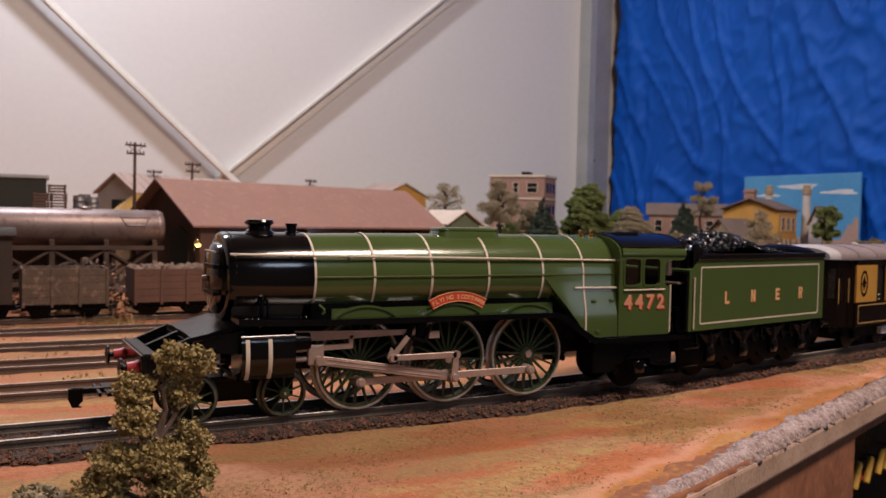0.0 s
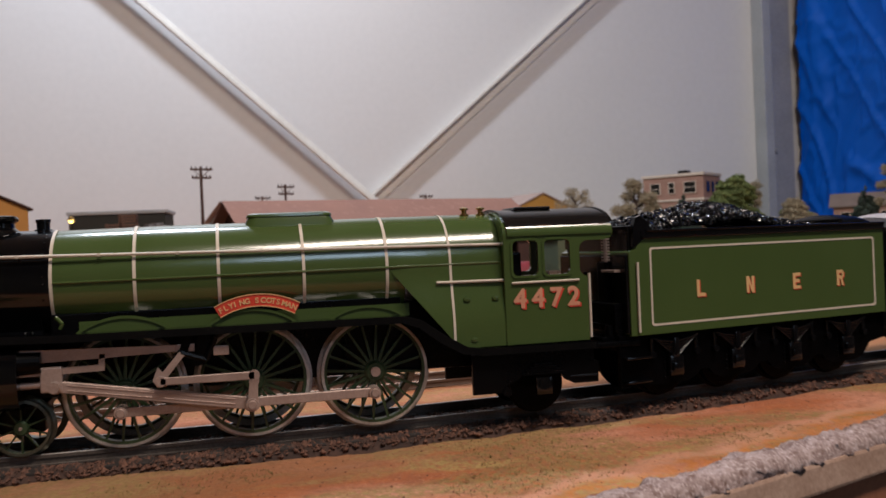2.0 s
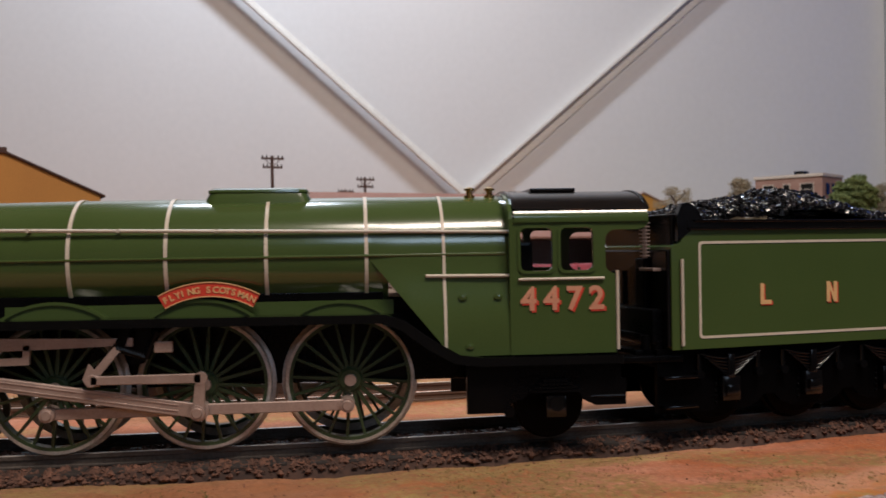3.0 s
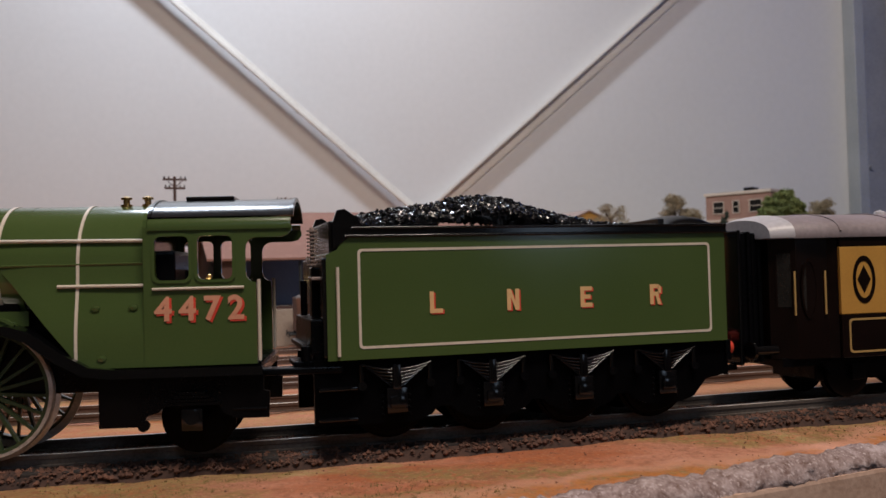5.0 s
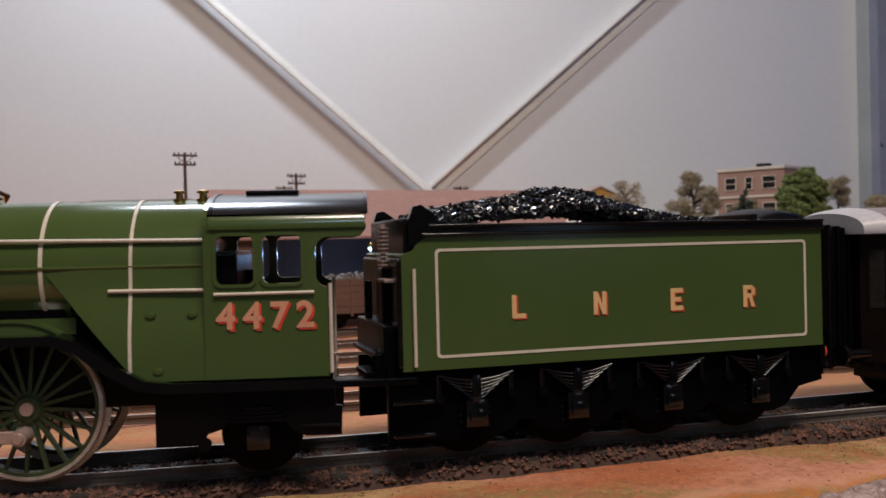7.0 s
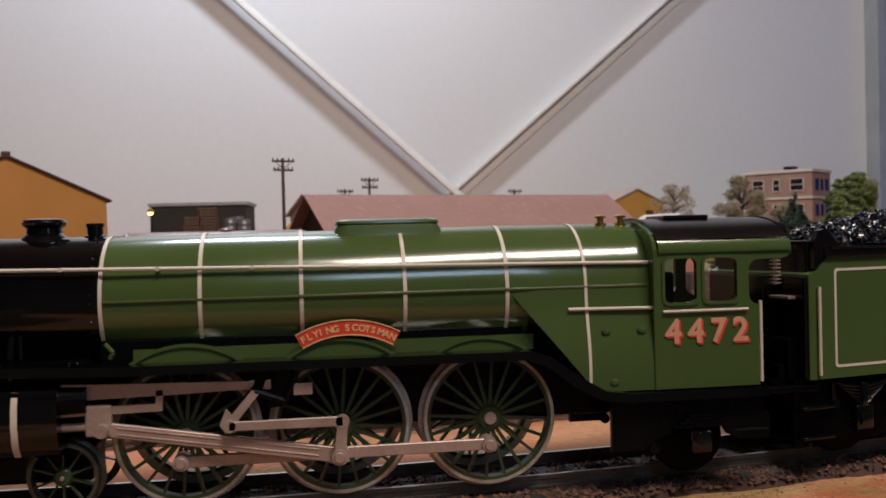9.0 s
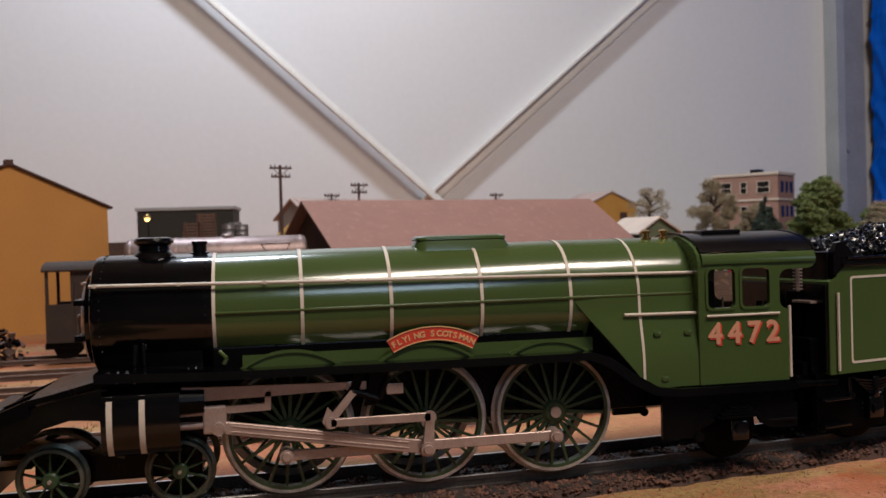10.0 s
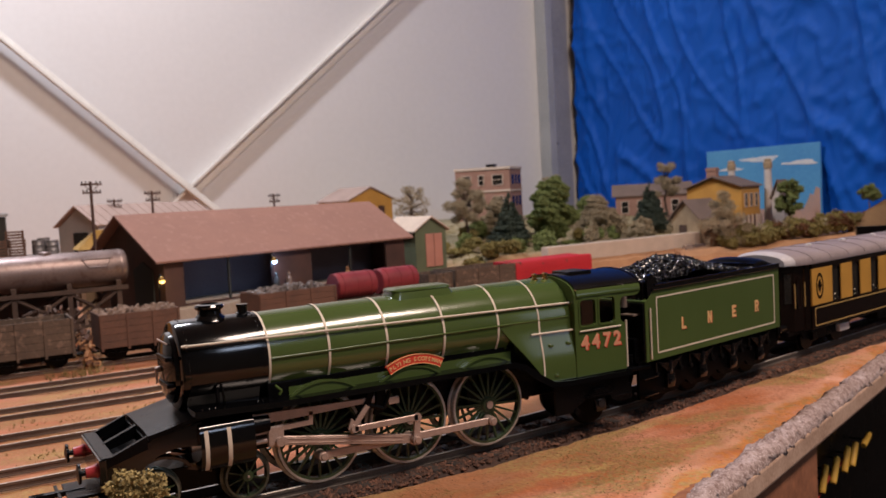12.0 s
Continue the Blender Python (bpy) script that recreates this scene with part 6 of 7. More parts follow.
def gabled(name, label, category, x, y, head, length, width, z0, eave, ridge, wall, roof, over=3.0, gable_front=True, openings=(), ribs=0):
    """A gabled house. Local x runs along the ridge, y across it from the front wall; openings in the front wall: (x0, x1, z0, z1)."""
    th = thing(name, label, category, at_mm(x, y, 2, head))
    xs = sorted({0.0, length, *[o[0] for o in openings], *[o[1] for o in openings]})
    zs = sorted({z0, eave, *[o[2] for o in openings], *[o[3] for o in openings]})
    bm = pierced(bmesh.new(), xs, zs, openings, 0, 2)
    part("front_wall", bm, wall, th)
    bm = bmesh.new()
    box(bm, 0, length, width - 2, width, z0, eave)
    part("back_wall", bm, wall, th)
    for u in (0, length - 2):
        bm = bmesh.new()
        prism(bm, [(2.05, z0), (width - 2.05, z0), (width - 2.05, eave), (width / 2, ridge - 1), (2.05, eave)], u, u + 2, "x")
        part("gable_wall", bm, wall, th)
    sl = (ridge - eave) / (width / 2)
    for s in (0, 1):
        bm = bmesh.new()
        ya, yb = (-over, width / 2) if s == 0 else (width + over, width / 2)
        prism(bm, [(ya, eave - sl * over + 0.4), (yb, ridge + 0.4), (yb, ridge + 1.8), (ya, eave - sl * over + 1.8)], -over * 2, length + over * 2, "x")
        rf = part("roof_slope", bm, roof, th)
        for k in range(ribs):
            u = -over * 2 + (length + over * 4) * (k + 0.5) / ribs
            b2 = bmesh.new()
            prism(b2, [(ya, eave - sl * over + 1.8), (yb, ridge + 1.8), (yb, ridge + 2.3), (ya, eave - sl * over + 2.3)], u - 0.35, u + 0.35, "x")
            part("roof_rib", b2, roof, rf)
    return th


def window_on(th, x0, x1, z0, z1, y=-0.6, frame_m=None, axis="y"):
    bm = bmesh.new()
    prism(bm, [(x0, z0), (x1, z0), (x1, z1), (x0, z1)], y, y + 0.5, axis)
    w = part("window", bm, M_PANE, th)
    bm = bmesh.new()
    frame_prism(bm, [(x0 - 0.8, z0 - 0.8), (x1 + 0.8, z0 - 0.8), (x1 + 0.8, z1 + 0.8), (x0 - 0.8, z1 + 0.8)], [(x0, z0), (x1, z0), (x1, z1), (x0, z1)], y - 0.5, y + 0.6, axis)
    zc = (z0 + z1) / 2
    prism(bm, [(x0, zc - 0.3), (x1, zc - 0.3), (x1, zc + 0.3), (x0, zc + 0.3)], y - 0.4, y, axis)
    part("window_frame", bm, frame_m or M_PARAPET, w)
    return w


# the ochre warehouse, its gable towards the aisle
WH = thing("warehouse", "plain ochre-yellow warehouse with a thin brown gabled roof", "warehouse", at_mm(-136.5, 422, 0, 22))
bm = bmesh.new()
prism(bm, [(-117, -14), (0, -14), (0, 78.5), (-58.5, 105.5), (-117, 78.5)], 0, 140)
part("wall_shell", bm, M_YELLOW, WH)
for s in (-1, 1):
    bm = bmesh.new()
    prism(bm, [(-58.5, 105.9), (-58.5 + s * 61.5, 77.6), (-58.5 + s * 61.5, 78.9), (-58.5, 107.3)], -2.2, 143)
    part("roof_slope", bm, M_BROWNWALL, WH)
bm = bmesh.new()
box(bm, -20, -6, -1.2, -0.3, -14, 30, 0.3)
part("door", bm, M_CRATE, WH, "brown plank door")
bm = bmesh.new()
box(bm, -61, -56, -2, 5, 105, 109, 0.4)
part("ridge_vent", bm, M_BROWNWALL, WH)

# the dark flat-roofed shed
DS = thing("flat_roofed_shed", "charcoal flat-roofed shed with a pale roof edge", "shed", at_mm(-152, 668, 0, -4))
bm = bmesh.new()
box(bm, 0, 88, 0, 60, -12, 84, 0.4)
part("wall_shell", bm, M_DARKSHED, DS)
bm = bmesh.new()
box(bm, -1.5, 90, -2, 62, 84.3, 87.5, 0.4)
part("roof", bm, M_GREYTIN, DS, "pale grey roof slab")

# the grey corrugated shed and the straw-roofed hut in front of it
GS = gabled("corrugated_shed", "grey corrugated-iron shed with a tan roof and a dark doorway", "shed", 5.5, 588, 33, 150, 52, -12, 70, 87, M_GREYTIN, M_TANROOF, 2.0, ribs=14)
# the gable is closed; a near-black sheet gives the shade inside the doorway
bm = bmesh.new()
box(bm, -1.0, -0.2, 14, 32, -12, 64)
part("doorway", bm, M_PANE, GS, "dark sheet standing for the doorway's shaded inside")
SH = thing("straw_hut", "small hut with a striped yellow straw roof", "hut", at_mm(-4, 490, 2))
bm = bmesh.new()
box(bm, -20, 20, -12, 14, -10, 54)
part("wall_shell", bm, M_STONE, SH)
for k in range(7):
    bm = bmesh.new()
    a, b = 1 - k * 0.105, 1 - (k + 1) * 0.09
    loft(bm, [[(-24 * a, -16 * a, 53 + k * 2), (24 * a, -16 * a, 53 + k * 2), (24 * a, 18 * a, 53 + k * 2), (-24 * a, 18 * a, 53 + k * 2)],
              [(-24 * b, -16 * b, 55.4 + k * 2), (24 * b, -16 * b, 55.4 + k * 2), (24 * b, 18 * b, 55.4 + k * 2), (-24 * b, 18 * b, 55.4 + k * 2)]])
    part("straw_course", bm, M_THATCH, SH)


def telegraph_pole(x, y, z0, z1, head, arms=2):
    th = thing("telegraph_pole", "brown wooden telegraph pole with crossarms", "pole", at_mm(x, y, 0, head), "telegraph poles")
    h = z1 - z0
    bm = bmesh.new()
    tube(bm, (0, 0, z0), (0, 0, z1), 1.5, 1.0, 10)
    part("post", bm, M_POLE, th)
    for k in range(arms):
        bm = bmesh.new()
        zz = z1 - 2.2 - k * 6
        box(bm, -8 + k, 8 - k, -1.6, -0.6, zz - 0.7, zz + 0.7, 0.15)
        arm = part("crossarm", bm, M_POLE, th)
        for q in (-7, -4, 4, 7):
            bm = bmesh.new()
            lathe(bm, [(0, zz + 0.7), (0.35, zz + 0.7), (0.55, zz + 1.4), (0.3, zz + 2.2), (0, zz + 2.3)], (q * (1 - k * 0.1), -1.1, 0), "z", 8)
            part("insulator", bm, M_SATIN, arm)
    bm = bmesh.new()
    rod(bm, [(-5, -1.2, z1 - 3), (0, -1.2, z1 - 8), (5, -1.2, z1 - 3)], 0.3, 6)
    part("arm_brace", bm, M_POLE, th)
    return th


telegraph_pole(-22.5, 426, -12, 105.5, 20)
telegraph_pole(27, 629, -10, 95.5, 22)
telegraph_pole(43.5, 540, -10, 99.5, 22)
telegraph_pole(189, 643, -10, 93.5, 22)

# the long goods shed
GD = gabled("goods_shed", "dark-brown goods shed with dusty pink roof and open bays", "shed", 14.1, 377.5, 18, 238, 100, -12, 45.5, 76.5, M_BROWNWALL, M_PINKROOF, 4.0,
            openings=((15, 93, 13, 43), (131, 215, 13, 42)))
bm = bmesh.new()
box(bm, 3, 235, 2.2, 97, -11, 12.5)
part("loading_floor", bm, M_CONCRETE, GD)
bm = bmesh.new()
box(bm, 3, 235, 40, 42, 12.6, 46)
part("inner_wall", bm, M_BLUEGREY, GD, "blue-grey inner wall")
for u in (52, 172):
    bm = bmesh.new()
    box(bm, u, u + 1.6, -0.4, 1.2, 12.6, 43)
    part("bay_post", bm, M_DARKSHED, GD)
bm = bmesh.new()
box(bm, -4, 240, -16, -0.4, -12, 11.5, 0.6)
part("loading_platform", bm, M_CONCRETE, GD)
bm = bmesh.new()
prism(bm, [(14, 12), (40, 12), (40, 38), (27, 44), (14, 38)], -1.2, -0.2, "x")
part("end_door", bm, M_DARKSHED, GD)


def small_lamp(x, y, z0, z1, head, glowing, label, watts, colour):
    th = thing("yard_lamp", label, "lamp", at_mm(x, y, 0, head), "yard lamps")
    bm = bmesh.new()
    rod(bm, [(0, 0, z0), (0, 0, z1 + 2), (0, -2, z1 + 4), (0, -4, z1 + 3)], 0.5, 8)
    part("post", bm, M_SATIN, th)
    bm = bmesh.new()
    lathe(bm, [(0.6, z1 + 3.2), (1.2, z1 + 2.8), (2.6, z1 + 0.8), (2.9, z1 + 0.2), (2.7, z1 + 0.3), (1.0, z1 + 2.5), (0.6, z1 + 3.0)], (0, -4, 0), "z", 16)
    part("shade", bm, M_BRASS, th)
    bm = bmesh.new()
    bmesh.ops.create_uvsphere(bm, u_segments=14, v_segments=10, radius=2.0, matrix=Matrix.Translation((0, -4.4, z1)))
    part("bulb", bm, glowing, th, "glowing bulb")
    data = bpy.data.lights.new("yard_bulb", "POINT")
    data.energy, data.color, data.shadow_soft_size = watts, colour, 0.002
    lamp = new("yard_bulb", data)
    lamp.matrix_world = at_mm(x, y, 0, head) @ at_mm(0, -4.4, z1 - 2.8)
    return th


small_lamp(8.5, 371, -12, 34, 20, M_LAMPGLOW, "little yellow-lit yard lamp at the shed's corner", 0.004, (1.0, 0.65, 0.25))
small_lamp(-118.3, 480, -12, 72, 0, M_LAMPGLOW, "little yellow-lit yard lamp on a tall post", 0.004, (1.0, 0.65, 0.25))
small_lamp(98.5, 399, 11, 39, 18, M_LEDGLOW, "little blue-white lamp beside the loading bay", 0.014, (0.45, 0.65, 1.0))

for x, y, h, m_ in ((102, 399, 17, M_DARKSHED), (114, 404, 16, M_SACK), (174, 428, 14, M_OCHREBANK)):
    bm = bmesh.new()
    lathe(bm, [(0, 11.6), (2.2, 11.6), (2.4, 11.6 + h * 0.45), (2.0, 11.6 + h * 0.72), (1.0, 11.6 + h * 0.8), (1.5, 11.6 + h * 0.9), (0, 11.6 + h)], (0, 0, 0), "z", 12)
    f_ = soft(part("figurine", bm, m_, matrix=at_mm(x, y, 2)))
    tagged(f_, "tiny plain model figurine standing on the platform", "figurine", "figurines")

# ---------------- wagons in the yard ----------------
def open_wagon(m, length, width, zr, top, material, label, load=None, seed=1, planks=5):
    """Wagon with its centre at m; zr: the rail's height, top: the side's top, in mm."""
    rng_ = random.Random(seed)
    th = thing("open_wagon", label, "wagon", m, "goods wagons")
    z0 = zr + 8.5
    step = (top - z0) / planks
    for s in (-1, 1):
        for k in range(planks):
            bm = bmesh.new()
            y0, y1 = sorted((s * width / 2, s * (width / 2 - 1.2)))
            box(bm, -length / 2, length / 2, y0, y1, z0 + k * step + 0.08, z0 + (k + 1) * step - 0.08, 0.12)
            part("plank", bm, material, th)
        for u in (-0.48, -0.16, 0.16, 0.48):
            bm = bmesh.new()
            box(bm, u * length - 0.7, u * length + 0.7, min(s * width / 2, s * (width / 2 + 0.7)), max(s * width / 2, s * (width / 2 + 0.7)), z0 - 1.5, top, 0.1)
            part("stanchion", bm, material, th)
        bm = bmesh.new()
        box(bm, -length / 2, length / 2, min(s * (width / 2 - 3), s * (width / 2 - 4)), max(s * (width / 2 - 3), s * (width / 2 - 4)), z0 - 3.4, z0 - 0.2)
        part("solebar", bm, M_SATIN, th)
        for u in (-0.29, 0.29):
            bm = bmesh.new()
            lathe(bm, [(0, 0), (5.2, 0), (6.0, 0.1), (6.0, 1.8), (6.7, 2.0), (6.7, 2.4), (0, 2.4)], (0, 0, 0), "y", 20)
            if s > 0:
                bm.transform(Matrix.Diagonal((1, -1, 1, 1)))
            part("wheel", bm, M_SATIN, th, matrix=at_mm(u * length, s * 9.8, zr + 6.2))
            bm = bmesh.new()
            prism(bm, [(u * length - 4, z0 - 3), (u * length + 4, z0 - 3), (u * length + 1.6, zr + 4), (u * length - 1.6, zr + 4)], min(s * 12.2, s * 13.2), max(s * 12.2, s * 13.2))
            part("axle_guard", bm, M_SATIN, th)
    for e in (-1, 1):
        bm = bmesh.new()
        x0, x1 = sorted((e * length / 2, e * (length / 2 - 1.2)))
        box(bm, x0, x1, -width / 2 + 1.25, width / 2 - 1.25, z0, top, 0.15)
        part("end_board", bm, material, th)
        for y in (-9, 9):
            bm = bmesh.new()
            tube(bm, (e * length / 2, y, z0 - 1.6), (e * (length / 2 + 4), y, z0 - 1.6), 0.8, 0.8, 8)
            tube(bm, (e * (length / 2 + 4), y, z0 - 1.6), (e * (length / 2 + 4.6), y, z0 - 1.6), 1.9, 1.9, 12)
            part("buffer", bm, M_SATIN, th)
    bm = bmesh.new()
    box(bm, -length / 2 + 1.2, length / 2 - 1.2, -width / 2 + 1.2, width / 2 - 1.2, z0, z0 + 1)
    part("floor", bm, M_TIMBER, th)
    if load:
        bm = bmesh.new()
        for _ in range(90):
            x, y = rng_.uniform(-0.46, 0.46) * length, rng_.uniform(-0.42, 0.42) * width
            r = rng_.uniform(1.2, 2.8)
            hh = top - 1.5 + load[1] * (1 - (2 * x / length) ** 2) * (1 - (2 * y / width) ** 2) * rng_.uniform(0.5, 1.1)
            vs = bmesh.ops.create_icosphere(bm, subdivisions=1, radius=r)["verts"]
            bmesh.ops.transform(bm, matrix=Matrix.Translation((x, y, hh)) @ Euler((rng_.uniform(0, 3), rng_.uniform(0, 3), 0)).to_matrix().to_4x4() @ Matrix.Diagonal((1.5, 1, 0.6, 1)), verts=vs)
        box(bm, -length / 2 + 1.3, length / 2 - 1.3, -width / 2 + 1.3, width / 2 - 1.3, z0 + 1, top - 1.5)
        ld = part("wagon_load", bm, load[0])
        ld.matrix_world = m
        tagged(ld, load[2], "load", kind="stuff")
    return th


open_wagon(at_mm(-78.2, 325, 2), 47, 30, -10, 19.5, M_WAGON, "weathered brown open wagon standing empty on the siding", seed=3)
open_wagon(at_mm(-16.8, 325.5, 2, 0.8), 48, 30, -10, 19.0, M_WAGON2, "reddish-brown timber open wagon heaped with pale sacks", (M_SACK, 2.2, "pale sacks heaped in the wagon"), seed=4)
M_VAN = mat("sooty_brown_van", (0.045, 0.03, 0.024), (0.025, 0.017, 0.014), rough=0.85, fine=900, coarse=70, bump=0.25)
# brake van with its veranda
BV = thing("brake_van", "dark weathered goods brake van with an open veranda", "wagon", at_mm(-128.4, 325, 2), "goods wagons")
bm = bmesh.new()
box(bm, -8, 22, -14, 14, -1, 39, 0.4)
part("cabin", bm, M_VAN, BV)
bm = bmesh.new()
secs = [[(x, 16.5 * math.cos(radians(a)), 38.5 + 4.5 * math.sin(radians(a))) for a in range(0, 181, 20)] + [(x, -16, 37.6), (x, 16, 37.6)] for x in (-24, 24)]
loft(bm, secs)
soft(part("roof", bm, M_VAN, BV), 50)
for s in (-1, 1):
    bm = bmesh.new()
    box(bm, -23, -8, min(s * 14, s * 13), max(s * 14, s * 13), -1, 20, 0.2)
    for u in (-22, -9):
        box(bm, u - 0.8, u + 0.8, min(s * 14, s * 12.6), max(s * 14, s * 12.6), 20, 38, 0.1)
    part("veranda_side", bm, M_VAN, BV)
    bm = bmesh.new()
    prism(bm, rounded(2, 14, 22, 35, 1.0), min(s * 14.4, s * 13.8), max(s * 14.4, s * 13.8))
    part("window", bm, M_PANE, BV)
    for u in (-14, 14):
        bm = bmesh.new()
        lathe(bm, [(0, 0), (6.0, 0), (6.0, 1.8), (6.7, 2.0), (6.7, 2.4), (0, 2.4)], (0, 0, 0), "y", 20)
        if s > 0:
            bm.transform(Matrix.Diagonal((1, -1, 1, 1)))
        part("wheel", bm, M_SATIN, BV, matrix=at_mm(u, s * 9.8, -3.8))
bm = bmesh.new()
box(bm, -24, 24, -12, 12, -4.5, -1)
part("underframe", bm, M_SATIN, BV)

# the goods train before the shed
TR = pose(0.098, 0.352, 0.002, 0, 0, 9)
open_wagon(TR @ at_mm(-4, 0, 0), 62, 29, -9, 19.5, M_WAGON2, "timber open wagon full of scrap, before the goods shed", (M_SCRAPTIN, 3, "grey scrap heaped in the wagon"), seed=5)
for u, nm in ((50, 1), (89.5, 2)):
    th = thing("barrel_wagon", "crimson barrel lying on a dark flat wagon", "wagon", TR @ at_mm(u, 0, 0), "goods wagons")
    bm = bmesh.new()
    lathe(bm, [(0, -17.2), (9.2, -17.2), (9.8, -16.6), (10.1, 0), (9.8, 16.6), (9.2, 17.2), (0, 17.2)], (0, 0, 16.5), "x", 32)
    brl = soft(part("barrel", bm, M_DRUM, th), 40)
    for x in (-12, 0, 12):
        bm = bmesh.new()
        lathe(bm, [(9.6, x - 0.6), (10.35, x - 0.6), (10.35, x + 0.6), (9.6, x + 0.6)], (0, 0, 16.5), "x", 32)
        part("hoop", bm, M_DRUM, brl)
    bm = bmesh.new()
    box(bm, -18, 18, -13, 13, 1.5, 6.8, 0.3)
    part("flat_bed", bm, M_TIMBER, th)
    bm = bmesh.new()
    for x in (-11, 11):
        for y in (-9, 9):
            tube(bm, (x, y - 1, -3), (x, y + 1, -3), 6, 6, 18)
    part("wheel_set", bm, M_SATIN, th)
open_wagon(TR @ at_mm(124, 0, 0), 24, 28, -9, 18.5, M_WAGON, "short brown open wagon behind the barrels", seed=6)
open_wagon(TR @ at_mm(176, 0, 0), 74, 29, -9, 19.5, M_WAGON, "long weathered brown open wagon", seed=7)
open_wagon(TR @ at_mm(254, 0, 0), 94, 29, -9, 17, M_WAGON2, "brown wagon under a red sheet", seed=8)
bm = bmesh.new()
secs = []
for i in range(24):
    x = -48 + i * 96 / 23
    w = noise.noise(Vector((x * 0.12, 1, 2)))
    secs.append([(x, -15.6 - 0.5 * w, 4.5 + w), (x, -15.3 + 0.4 * w, 12), (x, -15.1, 18.6 + 0.3 * w), (x, -14.0, 19.4), (x, 0, 19.0 + 0.8 * w), (x, 14.0, 19.4), (x, 15.4, 18.0), (x, 15.6, 9), (x, 14.8, 9), (x, 14.7, 16), (x, 0, 18.6), (x, -14.7, 16), (x, -14.8, 8.5 + w)])
loft(bm, secs)
sheet = soft(part("wagon_sheet", bm, M_REDSHEET), 60)
sheet.matrix_world = TR @ at_mm(254, 0, 0)
tagged(sheet, "bright red sheet drawn over the wagon", "sheet")

# the storage tank on its timber cradle, with dock, crates and drums behind
TK = thing("storage_tank", "long dull pinkish-silver tank on a dark timber cradle", "tank", at_mm(-6.7, 402, 2, 3))
bm = bmesh.new()
lathe(bm, [(0, -116), (9, -115.6), (11.4, -114.4), (12.2, -112), (12.2, -4), (11.4, -1.6), (9, -0.4), (0, 0)], (0, 0, 42.4), "x", 40)
shell = soft(part("shell", bm, M_TANK, TK), 40)
for x in (-112, -84, -56, -5):
    bm = bmesh.new()
    lathe(bm, [(11.6, x - 0.7), (12.45, x - 0.6), (12.45, x + 0.6), (11.6, x + 0.7)], (0, 0, 42.4), "x", 40)
    part("strap", bm, M_TANK, shell)
bm = bmesh.new()
for a, b in (((-31, 49.5), (-12, 49.5)), ((-12, 49.5), (-15, 43.8)), ((-15, 43.8), (-27, 43.8)), ((-27, 43.8), (-31, 49.5))):
    ya, yb = -math.sqrt(12.4 ** 2 - (a[1] - 42.4) ** 2), -math.sqrt(12.4 ** 2 - (b[1] - 42.4) ** 2)
    tube(bm, (a[0], ya, a[1]), (b[0], yb, b[1]), 0.5, 0.5, 6)
part("patch_seam", bm, M_TANK, shell)
bm = bmesh.new()
lathe(bm, [(0, 53.5), (4.2, 53.5), (4.2, 55.6), (3.2, 56.4), (0, 56.6)], (-52, 0, 0), "z", 18)
part("filler_dome", bm, M_TANK, shell)
for x in (-108, -74, -40, -8):
    bm = bmesh.new()
    prism(bm, [(-11, -12), (11, -12), (11, 33), (9, 34)] + [(11.5 * math.cos(radians(a)), 42.4 + 12.3 * math.sin(radians(a))) for a in range(-40, -141, -20)] + [(-9, 34), (-11, 33)], x - 1.6, x + 1.6, "x")
    part("saddle", bm, M_TIMBER, TK)
for a, b in ((-108, -74), (-74, -40), (-40, -8)):
    for y in (-10, 10):
        bm = bmesh.new()
        rod(bm, [(a, y, 6), (b, y, 27)], 1.1, 6)
        rod(bm, [(b, y, 6), (a, y, 27)], 1.1, 6)
        part("cross_brace", bm, M_TIMBER, TK)
for y in (-11, 11):
    bm = bmesh.new()
    box(bm, -114, -2, y - 1.2, y + 1.2, 27, 30, 0.2)
    box(bm, -114, -2, y - 1.2, y + 1.2, 3, 6, 0.2)
    part("runner_beam", bm, M_TIMBER, TK)

DK = thing("loading_dock", "raised dark timber loading dock behind the tank", "dock", at_mm(-79.7, 438, 2))
bm = bmesh.new()
box(bm, -62, 42, -14, 18, -12, 53, 0.8)
part("body", bm, M_TIMBER, DK)


def crate(x, y, z, w, d, h):
    th = thing("slatted_crate", "brown slatted wooden crate on the loading dock", "crate", at_mm(x, y, z, random.uniform(-6, 6)), "crates")
    for k in range(3):
        zz = h * (k + 0.15) / 3
        for s in (-1, 1):
            bm = bmesh.new()
            box(bm, -w / 2, w / 2, min(s * d / 2, s * (d / 2 - 0.8)), max(s * d / 2, s * (d / 2 - 0.8)), zz, zz + h * 0.2, 0.1)
            part("slat", bm, M_CRATE, th)
            bm = bmesh.new()
            box(bm, min(s * w / 2, s * (w / 2 - 0.8)), max(s * w / 2, s * (w / 2 - 0.8)), -d / 2 + 0.9, d / 2 - 0.9, zz, zz + h * 0.2, 0.1)
            part("slat", bm, M_CRATE, th)
    for a in (-1, 1):
        for b in (-1, 1):
            bm = bmesh.new()
            box(bm, a * (w / 2 - 0.9) - 0.7, a * (w / 2 - 0.9) + 0.7, b * (d / 2 - 1.3) - 0.5, b * (d / 2 - 1.3) + 0.5, 0, h, 0.1)
            part("corner_post", bm, M_CRATE, th)
    return th


